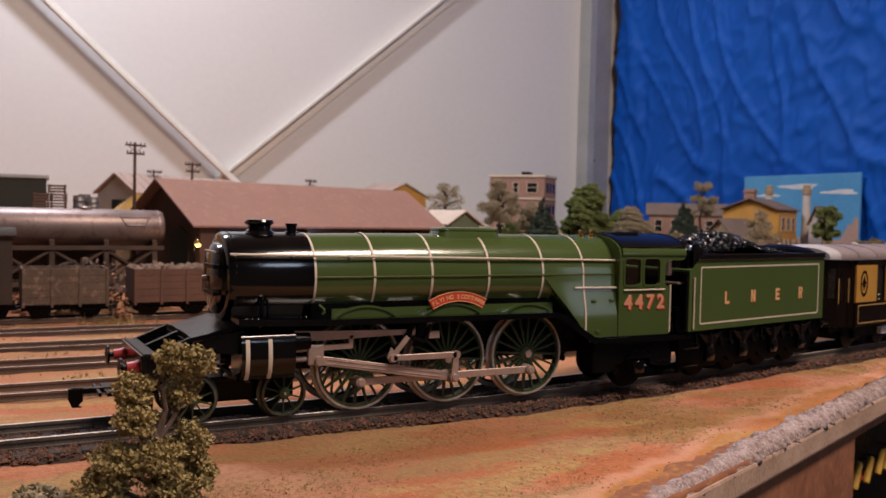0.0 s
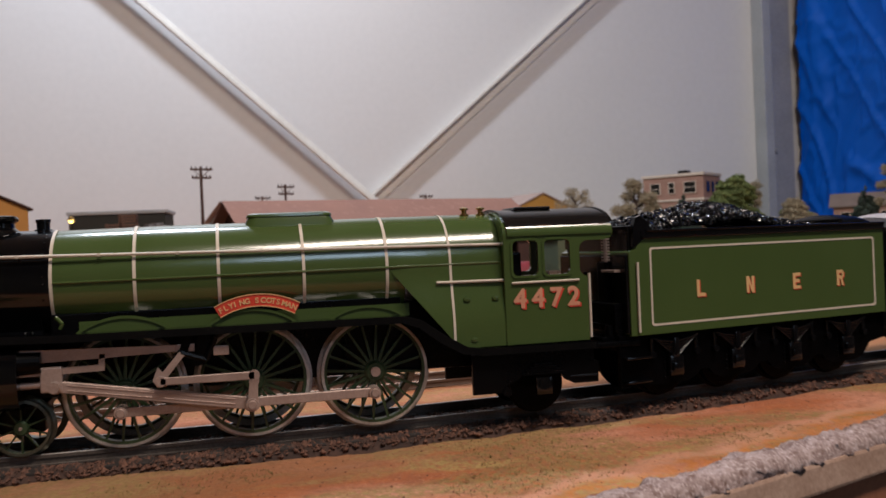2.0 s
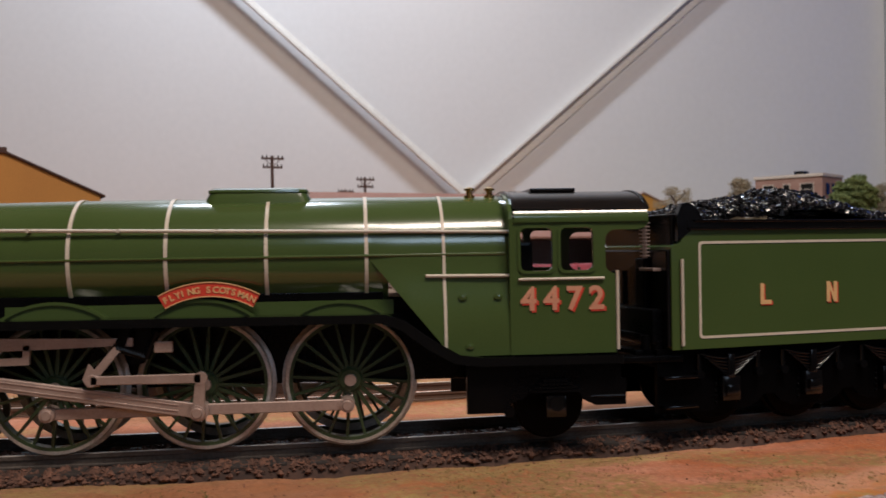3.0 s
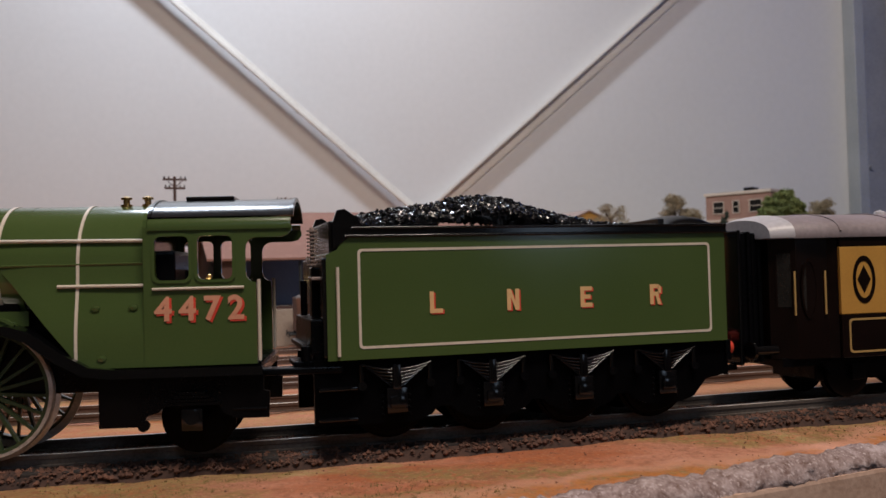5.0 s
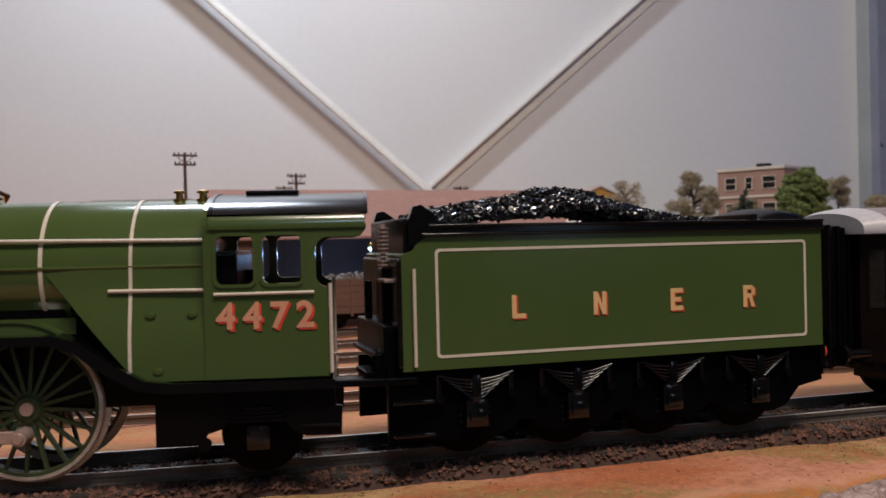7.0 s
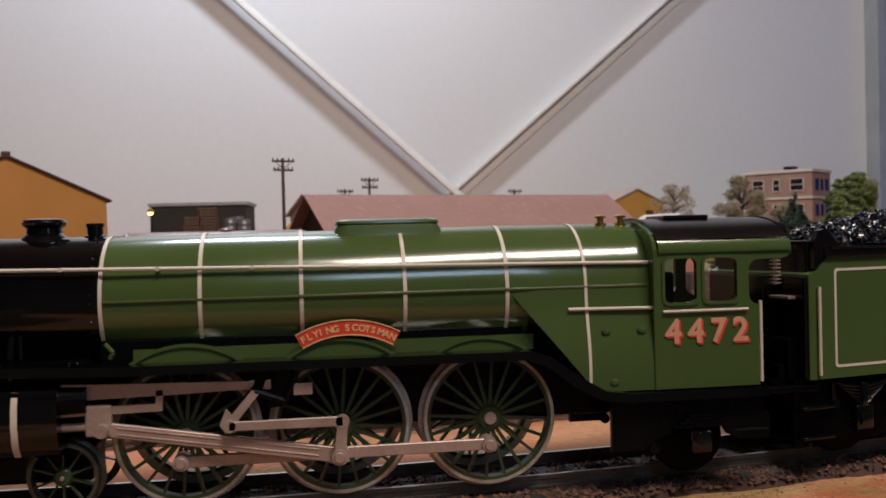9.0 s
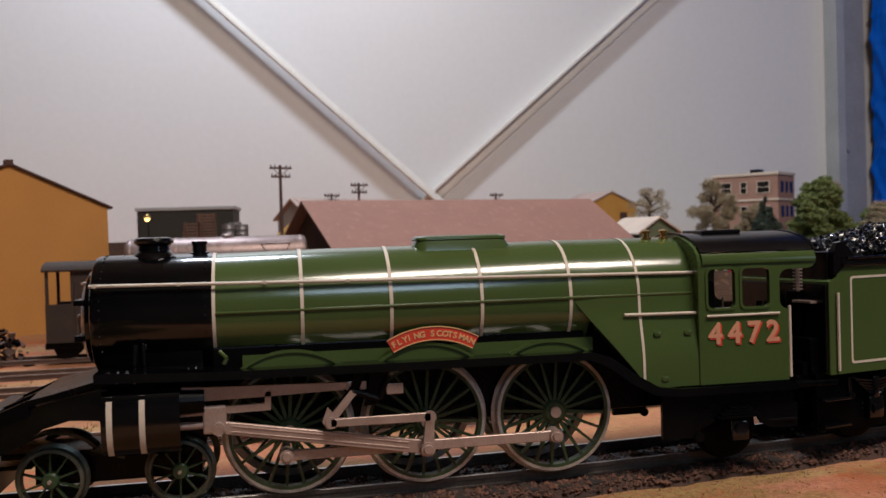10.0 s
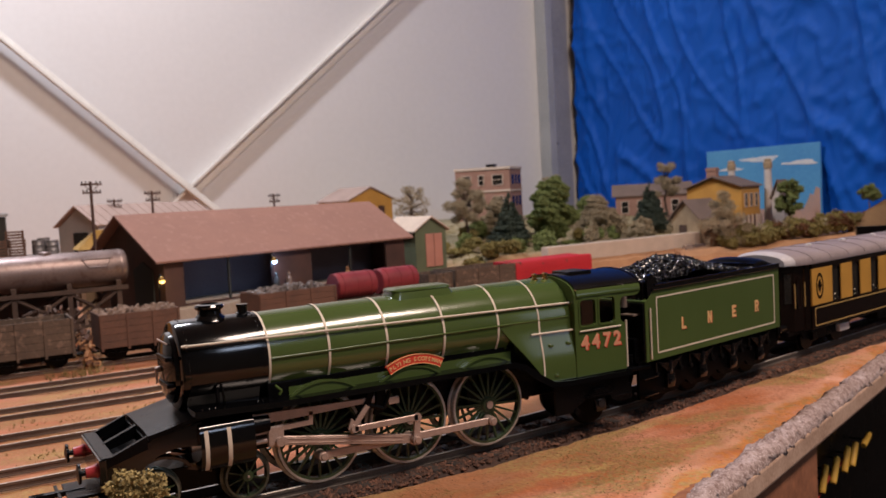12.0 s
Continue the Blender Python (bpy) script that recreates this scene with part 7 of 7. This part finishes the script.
crate(-83.8, 434, 55, 11, 10, 6)
crate(-72.6, 434, 55, 11, 10, 6)
crate(-83.8, 434, 61.2, 10, 9, 6)
crate(-72.6, 434.5, 61.2, 11, 10, 6)
crate(-73.6, 434, 67.4, 12, 10, 6)
for x, y, r, h in ((-59, 433, 4.2, 11), (-50, 434, 4.6, 10), (-54.5, 442, 4.2, 12)):
    th = thing("tin_drum", "pale tin drum on the loading dock", "drum", at_mm(x, y, 55), "drums")
    bm = bmesh.new()
    lathe(bm, [(0, 0), (r, 0), (r, h * 0.32), (r + 0.25, h * 0.34), (r, h * 0.37), (r, h * 0.64), (r + 0.25, h * 0.67), (r, h * 0.7), (r, h), (r - 0.5, h), (r - 0.6, h - 0.5), (0, h - 0.5)], (0, 0, 0), "z", 24)
    soft(part("body", bm, M_TIN, th), 40)
    bm = bmesh.new()
    tube(bm, (r * 0.5, 0, h - 0.5), (r * 0.5, 0, h + 0.2), 0.7, 0.6, 8)
    part("bung", bm, M_TIN, th)


def scrap_heap(x, y, z, w, d, h, n, seed, mats, label):
    rng_ = random.Random(seed)
    th = thing("scrap_heap", label, "scrap", at_mm(x, y, z), "scrap heaps")
    for m_ in mats:
        bm = bmesh.new()
        for _ in range(n // len(mats)):
            a = Vector((rng_.gauss(0, w / 3), rng_.gauss(0, d / 3), 0))
            k = max(0.0, 1 - (a.x / w) ** 2 - (a.y / d) ** 2)
            a.z = rng_.uniform(0, h) * k
            if rng_.random() < 0.55:
                v = Vector((rng_.uniform(-1, 1), rng_.uniform(-1, 1), rng_.uniform(-0.5, 0.6))) * rng_.uniform(3, 10)
                tube(bm, a - v * 0.5, a + v * 0.5, rng_.uniform(0.4, 1.0), rng_.uniform(0.4, 0.9), 6)
            else:
                box(bm, -1, 1, -1, 1, -1, 1, 0, Matrix.Translation(a) @ Euler((rng_.uniform(0, 3), rng_.uniform(0, 3), rng_.uniform(0, 3))).to_matrix().to_4x4() @ Matrix.Diagonal((rng_.uniform(0.8, 2.6), rng_.uniform(0.8, 2.6), rng_.uniform(0.4, 1.4), 1)))
        tagged(part("scrap", bm, m_, th), kind="stuff")
    return th


scrap_heap(-64.5, 366, -9, 56, 12, 34, 240, 21, (M_TIMBER, M_WAGON2, M_SACK), "tangle of dark timber and rusty scrap below the tank")
scrap_heap(-11.7, 372, -9, 30, 10, 30, 110, 22, (M_TIMBER, M_WAGON2, M_TIN), "rusty scrap beside the tank's end")
scrap_heap(-178.1, 326, -11, 20, 14, 22, 70, 23, (M_TIMBER, M_WAGON2, M_SATIN), "pile of dark timber and scrap at the siding's end")
scrap_heap(-47.2, 318, -11, 6, 8, 20, 60, 24, (M_OCHREBANK, M_WAGON2), "rust-orange scrap between the wagons")

YH = thing("yellow_house", "small ochre-yellow gabled house behind the goods shed", "house", at_mm(357, 761, 0, 15))
bm = bmesh.new()
prism(bm, [(-36, -8), (36, -8), (36, 82), (0, 97), (-36, 82)], 0, 60)
part("wall_shell", bm, M_YELLOW2, YH)
for s in (-1, 1):
    bm = bmesh.new()
    prism(bm, [(0, 97.3), (s * 39, 80.9), (s * 39, 82.6), (0, 99)], -2.5, 62)
    part("roof_slope", bm, M_TANROOF, YH)
bm = bmesh.new()
box(bm, 12, 22, -1, -0.2, 58, 74, 0.2)
part("shutter", bm, M_BROWNWALL, YH)

# ---------------- the village on the hill ----------------
def hz(x, y):
    return ground_z(x, y)


HT = thing("platelayers_hut", "faded green hut with salmon double doors and a pale roof", "hut", at_mm(262.2, 470, 2, 12))
bm = bmesh.new()
prism(bm, [(0, -10), (38, -10), (38, 49), (19, 60), (0, 49)], 0, 46)
part("wall_shell", bm, M_HUTGREEN, HT)
for s in (-1, 1):
    bm = bmesh.new()
    prism(bm, [(19, 60.3), (19 + s * 23, 47.0), (19 + s * 23, 48.4), (19, 61.8)], -3, 49)
    part("roof_slope", bm, M_PARAPET, HT, "pale pink roof slope")
for x0 in (12, 22.5):
    bm = bmesh.new()
    box(bm, x0, x0 + 9.8, -0.9, -0.2, 14, 45, 0.2)
    part("door", bm, M_PINKDOOR, HT)

BB = thing("brick_building", "three-storey pink-brown brick building with a pale parapet", "building", at_mm(560, 746, 0, -50))
bm = bmesh.new()
box(bm, -78, 0, 0, 62, 20, 114)
part("wall_shell", bm, M_BRICK, BB)
for z0, z1 in ((114.2, 117.6), (83.6, 86.0)):
    bm = bmesh.new()
    box(bm, -79.5, 1.5, -1.5, 63.5, z0, z1, 0.3)
    part("string_course", bm, M_PARAPET, BB)
bm = bmesh.new()
box(bm, -36, -24, 10, 24, 117.6, 122, 0.5)
part("roof_box", bm, M_SATIN, BB)
for zz in (93.5, 64, 36):
    for x0, x1 in ((-68, -56), (-44, -37), (-24, -10)):
        window_on(BB, x0, x1, zz, zz + 13)
    for y0, y1 in ((10, 20), (28, 36), (44, 54)):
        bm = bmesh.new()
        box(bm, 0.1, 0.7, y0, y1, zz, zz + 13)
        part("side_window", bm, M_PANE, BB)

# villas and cottages at the east end
CT = gabled("stone_cottage", "beige stone cottage with its gable to the line", "cottage", 618.3, 460, 8, 46, 40, -4, 39, 59, M_STONE, M_SLATE, 2.0)
bm = bmesh.new()
box(bm, -0.9, -0.1, 18, 28, 10, 32, 0.2)
part("door", bm, M_TIMBER, CT)
VL = gabled("villa", "mustard clapboard villa with a grey-brown roof over a brick undercroft", "house", 695, 468, 22, 64, 66, 37, 72, 84, M_YELLOW2, M_SLATE, 2.5)
bm = bmesh.new()
box(bm, 2, 62, 2, 64, 0, 37)
part("undercroft", bm, M_BRICK, VL)
for u in (2, 16, 30, 45, 59):
    bm = bmesh.new()
    box(bm, u, u + 2.4, -3, -0.6, 0, 38, 0.2)
    part("veranda_post", bm, M_PARAPET, VL)
bm = bmesh.new()
box(bm, 2, 11, 30, 42, 78, 96, 0.4)
box(bm, 1.2, 11.8, 29.2, 42.8, 92, 94.5, 0.2)
part("chimney", bm, M_BRICK, VL)
for u in (10, 28, 46):
    window_on(VL, u, u + 8, 48, 63)
LB = gabled("long_house", "long brown-roofed brick house among the trees", "house", 706.5, 700, -42, 100, 40, 15, 66, 80, M_BRICK, M_SLATE, 2.5)
for u in (8, 30, 52, 76):
    window_on(LB, u, u + 9, 42, 58)
CH = gabled("whitewashed_chapel", "small grey-white chapel with a steep roof", "chapel", 742, 446, 8, 16, 16, -4, 58, 76, M_WHITEWASH, M_SLATE, 1.5)
window_on(CH, 5, 10, 40, 52)
for x, y, z1 in ((779.6, 557, 107), (769.4, 491, 106)):
    th = thing("tower_chimney", "white tapering tower with a tan capped top", "tower", at_mm(x, y, 0), "towers")
    bm = bmesh.new()
    lathe(bm, [(0, -8), (6.5, -8), (4.2, z1 - 12), (0, z1 - 12)], (0, 0, 0), "z", 16)
    part("shaft", bm, M_WHITEWASH, th)
    bm = bmesh.new()
    lathe(bm, [(0, z1 - 12), (5.2, z1 - 12), (5.4, z1 - 5), (4.2, z1 - 4), (4.4, z1 - 1), (2.5, z1), (0, z1 + 0.4)], (0, 0, 0), "z", 16)
    part("cap", bm, M_STONE, th, "tan capped top")

# painted backscene board leaning on the tarpaulin
PB = thing("backscene_board", "painted board of blue sky and clouds leaning on the tarpaulin", "painting", at_mm(843, 472, 0))
bm = bmesh.new()
box(bm, 0, 3, 0, 186, 16, 124, 0.5)
part("board", bm, M_SKYPAINT, PB)


def cloud(y, z, w, h, seed):
    rng_ = random.Random(seed)
    pts = []
    for i in range(26):
        a = 2 * math.pi * i / 26
        k = 1 + 0.22 * math.sin(3 * a + seed) + rng_.uniform(-0.1, 0.1)
        pts.append((y + w * math.cos(a) * k, z + h * math.sin(a) * k))
    bm = bmesh.new()
    prism(bm, pts, -0.35, -0.05, "x")
    part("cloud", bm, M_CLOUD, PB, "white painted cloud")


cloud(92, 108, 30, 3.6, 1)
cloud(28, 100, 24, 3.0, 2)
cloud(142, 97, 20, 2.2, 3)
bm = bmesh.new()
prism(bm, [(1, 17), (185, 17), (185, 36), (150, 40), (120, 38), (80, 42), (48, 38), (26, 40), (20, 50), (15, 60), (11, 57), (7, 68), (1, 66)], -0.35, -0.05, "x")
part("painted_hill", bm, M_ROCKPAINT, PB, "pinkish painted hills")

# the white retaining wall, clay bank and blocks behind the goods train
RW = thing("retaining_wall", "pale concrete retaining wall above an orange clay bank", "wall", at_mm(466, 448, 2, 5), kind="structure")
bm = bmesh.new()
box(bm, -74, 172, 0, 10, 8, 24, 0.6)
part("wall_block", bm, M_PARAPET, RW)
bm = bmesh.new()
secs = []
for i in range(50):
    x = -130 + i * 380 / 49
    w = noise.noise(Vector((x * 0.06, 0, 6)))
    secs.append([(x, 4, 10 + w), (x, -8 + 3 * w, 5 + 2 * w), (x, -20 + 4 * w, -12), (x, 8, -12)])
loft(bm, secs)
part("clay_bank", bm, M_OCHREBANK, RW, "orange clay bank")
for k, (x, w) in enumerate(((112, 15), (130, 16))):
    bm = bmesh.new()
    prism(bm, [(-30, -12), (-12, 12), (-9, 12), (-27, -12)], x, x + w, "x")
    part("ramp", bm, M_SACK, RW, "pale sloping slab")
for k in range(9):
    x = 190 + k * 19
    bm = bmesh.new()
    box(bm, x, x + 17.5, -4 + random.uniform(-2, 2), 12, -12, 12 + random.uniform(-2, 3), 1.0)
    part("clay_block", bm, M_OCHREBANK if k % 3 else M_CONCRETE, RW)

# hay-coloured mound at the curve's far end
bm = bmesh.new()
rows = []
for i in range(25):
    a0 = i / 24
    row = []
    for j in range(21):
        b0 = j / 20
        e = math.sin(math.pi * a0) ** 0.4 * math.sin(math.pi * b0) ** 0.5
        row.append(bm.verts.new((-45 + 130 * a0, -30 + 60 * b0, -15 + 70 * e + 3 * noise.noise(Vector((a0 * 6, b0 * 6, 0))))))
    rows.append(row)
for a, b in zip(rows, rows[1:]):
    for i in range(20):
        bm.faces.new((a[i], b[i], b[i + 1], a[i + 1]))
mound = part("earth_mound", bm, mat("brown_flocked_mound", (0.20, 0.12, 0.055), (0.13, 0.075, 0.035), rough=0.95, fine=900, coarse=80, bump=0.6), smooth=True)
mound.matrix_world = at_mm(742.0, 318, 2, -40)
tagged(mound, "brown flock-covered earth mound beside the line", "mound")
bm = bmesh.new()
box(bm, -40, 60, -38, -33, -12, 26, 0.6)
dw = part("dark_parapet", bm, M_SATIN)
dw.matrix_world = at_mm(742.0, 318, 2, -40)
tagged(dw, "low black parapet in front of the mound", "parapet")

# trees and bushes
tree(462.0, 526, hz(459, 526) - 1, 70, 58, L_GREEN, "full mid-green model tree above the retaining wall", 31, 0.2, 0.7, 110, 26)
tree(543, 545, hz(540, 545) - 1, 48, 54, L_SAGE, "sage-coloured bushy model tree", 32, 0.15, 0.6, 90, 18)
tree(617.2, 650, hz(612, 650) - 1, 36, 42, L_GREEN, "rounded green model tree behind the houses", 33, 0.15, 0.65, 90, 14)
tree(398.1, 600, hz(398, 600) - 1, 76, 52, L_SAGE, "straggly grey-green lichen tree", 34, 0.4, 0.55, 30, 22, bare=True)
tree(448.8, 620, hz(448, 620) - 1, 44, 36, L_SAGE, "pale lichen tree before the brick building", 35, 0.15, 0.6, 80, 16)
tree(340, 620, hz(340, 620) - 1, 84, 46, L_SAGE, "nearly bare model tree with fine twigs", 36, 0.5, 0.6, 9, 18, bare=True)
tree(605.1, 412, 4, 62, 56, L_SAGE, "open blossoming lichen tree by the cottage", 37, 0.2, 0.6, 16, 26, bare=True)
tree(719.7, 422, 20, 58, 34, L_GREEN, "small dark-green model tree on the bank", 38, 0.42, 0.8, 60, 12)
tree(722.8, 325, 46, 24, 24, L_GREEN, "little green tree on the mound", 39, 0.4, 0.7, 55, 8)
tree(696.4, 590, 20, 88, 46, L_SAGE, "tall bare tree with pale blossom", 40, 0.6, 0.7, 24, 14, bare=True)
tree(594.9, 700, hz(595, 700) - 1, 62, 50, L_SAGE, "tall umbrella tree against the tarpaulin", 41, 0.62, 0.6, 22, 12, bare=True)
tree(483.3, 660, hz(483, 660) - 1, 40, 34, L_SAGE, "small sage tree in the park", 42, 0.25, 0.6, 80, 14)
conifer(428, 557, hz(424, 557) - 1, 60, 46, "dark blue-green model conifer", 43)
conifer(635.5, 557, hz(630, 557) - 1, 62, 44, "dark broad model conifer near the cottage", 44)
rng = random.Random(77)
for k in range(44):
    x, y = 330 + rng.uniform(0, 300), 478 + 170 * rng.random() ** 1.3
    y += 0.087 * (x - 459)
    bush(x, y, hz(x, y) - 1, rng.uniform(14, 30), rng.uniform(8, 24), (L_SAGE, L_OLIVE, L_GREEN, L_SAGE)[k % 4], ("pale sage lichen bush in the park", "olive lichen bush in the park", "green flock bush in the park", "pale sage lichen bush in the park")[k % 4], 100 + k, 34)
for k in range(30):
    t = k / 29
    x, y = 600 + 122 * t, 412 - 74 * t + rng.uniform(-9, 9)
    bush(x, y, 10 + 14 * t, rng.uniform(20, 32), rng.uniform(14, 24), (L_RUST, L_OLIVE, L_SAGE, L_OLIVE)[k % 4], ("rust-red flock bush on the bank", "olive flock bush on the bank", "sage flock bush on the bank", "olive flock bush on the bank")[k % 4], 130 + k, 36)
bush(570.6, 500, hz(566, 500), 32, 26, L_SAGE, "pale sage lichen bush near the wall", 160)

# the raised bank that carries the hedge
bm = bmesh.new()
secs = []
for i in range(40):
    t = i / 39
    x, y = 560 + 160 * t, 440 - 112 * t
    w = noise.noise(Vector((x * 0.05, 3, 1)))
    secs.append([(x - 14, y - 26, -14), (x - 9, y - 18 + 2 * w, 4 + 10 * t + 2 * w), (x, y - 6, 9 + 12 * t + 2 * w), (x + 24, y + 40, 9 + 10 * t), (x + 24, y + 42, -14)])
loft(bm, secs)
bank = part("hedge_bank", bm, M_OCHREBANK, smooth=False)
tagged(bank, "orange clay bank under the hedge", "bank", kind="structure")

# ---------------- the foreground shrub ----------------
FT = thing("foreground_shrub", "olive-brown twiggy model shrub at the trackside", "shrub", at_mm(-95, -67, -7))
rngf = random.Random(9)
bm = bmesh.new()
limb(bm, (2, 0, -2), (-3, 1, 26), 1.5, 0.7, rngf, 5, 0.05)
tops = [((2.5, 0, 34), (3.6, 3.4, 3.4)), ((7.0, 1, 33), (3.4, 3.2, 3.0)), ((-5, 1, 28.5), (3.8, 3.6, 3.4)), ((4, 2, 27), (3.6, 3.4, 2.8)), ((-5, -1, 23), (4.0, 4, 3.4)),
        ((-8, 0, 15), (4.6, 5, 3.4)), ((-1, -2, 15.5), (5, 5, 3.6)), ((6, 0, 17), (3.4, 4, 5)), ((-10, 1, 10), (5, 5, 3.6)), ((2, -2, 10), (5.4, 5, 3.4)), ((8, 1, 11), (3.0, 4, 4)), ((-5, -2, 5), (6, 5, 3)), ((5, -2, 4), (5.4, 5, 2.6))]
for c, r in tops:
    limb(bm, (-1, 0, c[2] * 0.55), (c[0], c[1], c[2]), 0.7, 0.35, rngf, 3)
part("stem", bm, M_BARK, FT, "dark twisted stem")
foliage("foliage", tops, L_FRONT, FT, rngf, 0.42, 150)
for k, (x, y, w, h) in enumerate(((-112, -58, 14, 7), (-122, -66, 16, 6), (-96, -84, 18, 7), (-84, -80, 14, 5), (-105, -92, 20, 8))):
    bush(x, y, ground_z(x, y), w, h, L_OLIVE if k % 2 else L_SAGE, "low dry brown undergrowth", 180 + k, 90)

# ---------------- dry grass, stones and flock on the ground ----------------
def tufts(name, spots, label, material, blade, seed, lie=0.45):
    rng_ = random.Random(seed)
    verts, faces = [], []
    for x, y, n, h in spots:
        z = ground_z(x, y)
        for _ in range(n):
            a, r = rng_.uniform(0, 6.3), rng_.uniform(0, 1) * blade * 3
            bx, by = x + r * math.cos(a), y + r * math.sin(a)
            d = Vector((rng_.gauss(0, lie), rng_.gauss(0, lie), 1)).normalized() * h * rng_.uniform(0.5, 1.1)
            w = Vector((math.cos(a + 1.5), math.sin(a + 1.5), 0)) * blade
            b = len(verts)
            verts += [Vector((bx, by, z - 0.3)) - w, Vector((bx, by, z - 0.3)) + w, Vector((bx, by, z)) + d]
            faces.append((b, b + 1, b + 2))
    me = bpy.data.meshes.new(name)
    me.from_pydata([v * MM for v in verts], [], faces)
    me.materials.append(material)
    return tagged(new(name, me), label, "grass", kind="stuff")


M_STRAW = mat("dry_straw_flock", (0.30, 0.22, 0.085), (0.17, 0.12, 0.04), rough=0.95, fine=600, coarse=40, bump=0)
M_PARK = mat("pale_sage_grass", (0.44, 0.37, 0.22), (0.28, 0.24, 0.12), rough=0.95, fine=300, coarse=30, bump=0)
M_MOSS = mat("olive_ground_flock", (0.19, 0.16, 0.045), (0.11, 0.085, 0.025), rough=0.95, fine=600, coarse=40, bump=0)
rng = random.Random(5)
spots_a, spots_b = [], []
for _ in range(20000):
    e = Vector((rng.uniform(-260, 330), rng.uniform(14, 75), 0)) * MM
    p = EDGE @ e
    x, y = p.x * 1000, p.y * 1000
    n_ = noise.noise(Vector((x * 0.021, y * 0.03, 4)))
    if n_ > 0.02 and y < -19 + 0.15 * max(x, 0):
        (spots_a if rng.random() < 0.5 else spots_b).append((x, y, 4, rng.uniform(0.5, 1.1)))
for _ in range(2600):
    x, y = -112 + rng.gauss(0, 26), -66 + rng.gauss(0, 11)
    if y < -24 and (EDGE.inverted() @ Vector((x * MM, y * MM, 0))).y > 0.004:
        spots_a.append((x, y, 4, rng.uniform(0.7, 2.2)))
tufts("dry_grass", spots_a, "short dry straw-coloured flock on the red earth", M_STRAW, 0.12, 1, 2.0)
tufts("olive_flock", spots_b, "short olive flock on the red earth", M_MOSS, 0.12, 2, 2.0)
spots_d = []
for _ in range(11000):
    x, y = rng.uniform(300, 780), rng.uniform(470, 740)
    if y < 466 + 0.09 * (x - 400):
        continue
    spots_d.append((x, y, 5, rng.uniform(1.0, 3.2)))
tufts("park_grass", spots_d, "pale sage-coloured grass of the park on the hill", M_PARK, 0.6, 6, 1.6)
spots_c = []
for _ in range(2600):
    x, y = rng.uniform(-420, 60), rng.choice((100, 164, 230, 294)) + rng.uniform(-14, 14)
    if noise.noise(Vector((x * 0.02, y * 0.05, 8))) > 0.0:
        spots_c.append((x, y, 4, rng.uniform(0.8, 2.2)))
for _ in range(60):
    spots_c.append((-52 + rng.gauss(0, 9), 296 + rng.gauss(0, 4), 6, rng.uniform(3, 10)))
tufts("siding_grass", spots_c, "dry grass between the sidings", M_STRAW, 0.2, 3)


M_CRUMB = mat("brown_earth_crumbs", (0.27, 0.12, 0.065), (0.12, 0.055, 0.035), rough=0.95, fine=300, coarse=300, bump=0)


def pebbles(count, seed, label, material, size, box_):
    rng_ = random.Random(seed)
    verts, faces = [], []
    for _ in range(count):
        p = EDGE @ (Vector((rng_.uniform(*box_[0]), rng_.uniform(*box_[1]), 0)) * MM)
        x, y = p.x * 1000, p.y * 1000
        z, r = ground_z(x, y), rng_.uniform(0.3, 1) * size
        b = len(verts)
        for d in ((1, 0, 0), (-1, 0.2, 0.1), (0, 1, 0), (0.1, -1, 0), (0.1, 0, 0.8), (0, 0, -0.6)):
            verts.append((Vector((x, y, z + r * 0.2)) + Vector(d) * r * rng_.uniform(0.7, 1.2)) * MM)
        faces += [tuple(b + k for k in f3) for f3 in ((0, 2, 4), (2, 1, 4), (1, 3, 4), (3, 0, 4), (2, 0, 5), (1, 2, 5), (3, 1, 5), (0, 3, 5))]
    me = bpy.data.meshes.new("pebbles")
    me.from_pydata(verts, [], faces)
    me.materials.append(material)
    return tagged(new("pebbles", me), label, "stones", kind="stuff")


pebbles(1300, 4, "scattered crumbs of brown earth", M_CRUMB, 0.34, ((-260, 330), (10, 70)))
pebbles(1500, 8, "broken grey-white plaster crumbs along the edge", M_PLASTER, 0.8, ((-60, 330), (0, 7)))

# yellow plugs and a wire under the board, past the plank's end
# an added black sheet stands in for the darkness below the baseboard
UB = thing("shade_backing", "added black sheet standing for the shade under the board", "panel", EDGE)
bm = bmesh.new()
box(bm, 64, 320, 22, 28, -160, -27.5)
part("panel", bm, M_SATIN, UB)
for k, (x, z, a) in enumerate(((115, -47, 32), (132, -48, 35), (150, -48, 35), (163, -49, 38), (186, -48, 75))):
    th = thing("wall_plug", "yellow plastic plug pinned to the dark backing sheet", "plug", EDGE @ pose(x * MM, 0.014, z * MM, 0, a, 0), "yellow plugs")
    bm = bmesh.new()
    lathe(bm, [(0, -6), (1.3, -6), (1.5, -5), (1.5, 5), (1.1, 6), (0, 6)], (0, 0, 0), "z", 12)
    part("body", bm, M_YPLUG, th)
    bm = bmesh.new()
    tube(bm, (0, 0, 0), (0, 8.2, 0), 0.4, 0.4, 6)
    part("pin", bm, M_SATIN, th)
bm = bmesh.new()
rod(bm, [(70, 16, -75), (90, 15, -62), (110, 15.5, -54), (135, 16, -50), (170, 18, -52)], 0.8, 8)
w = part("hanging_wire", bm, M_WIRE)
w.matrix_world = EDGE
tagged(w, "thin red wire hanging under the board", "wire")
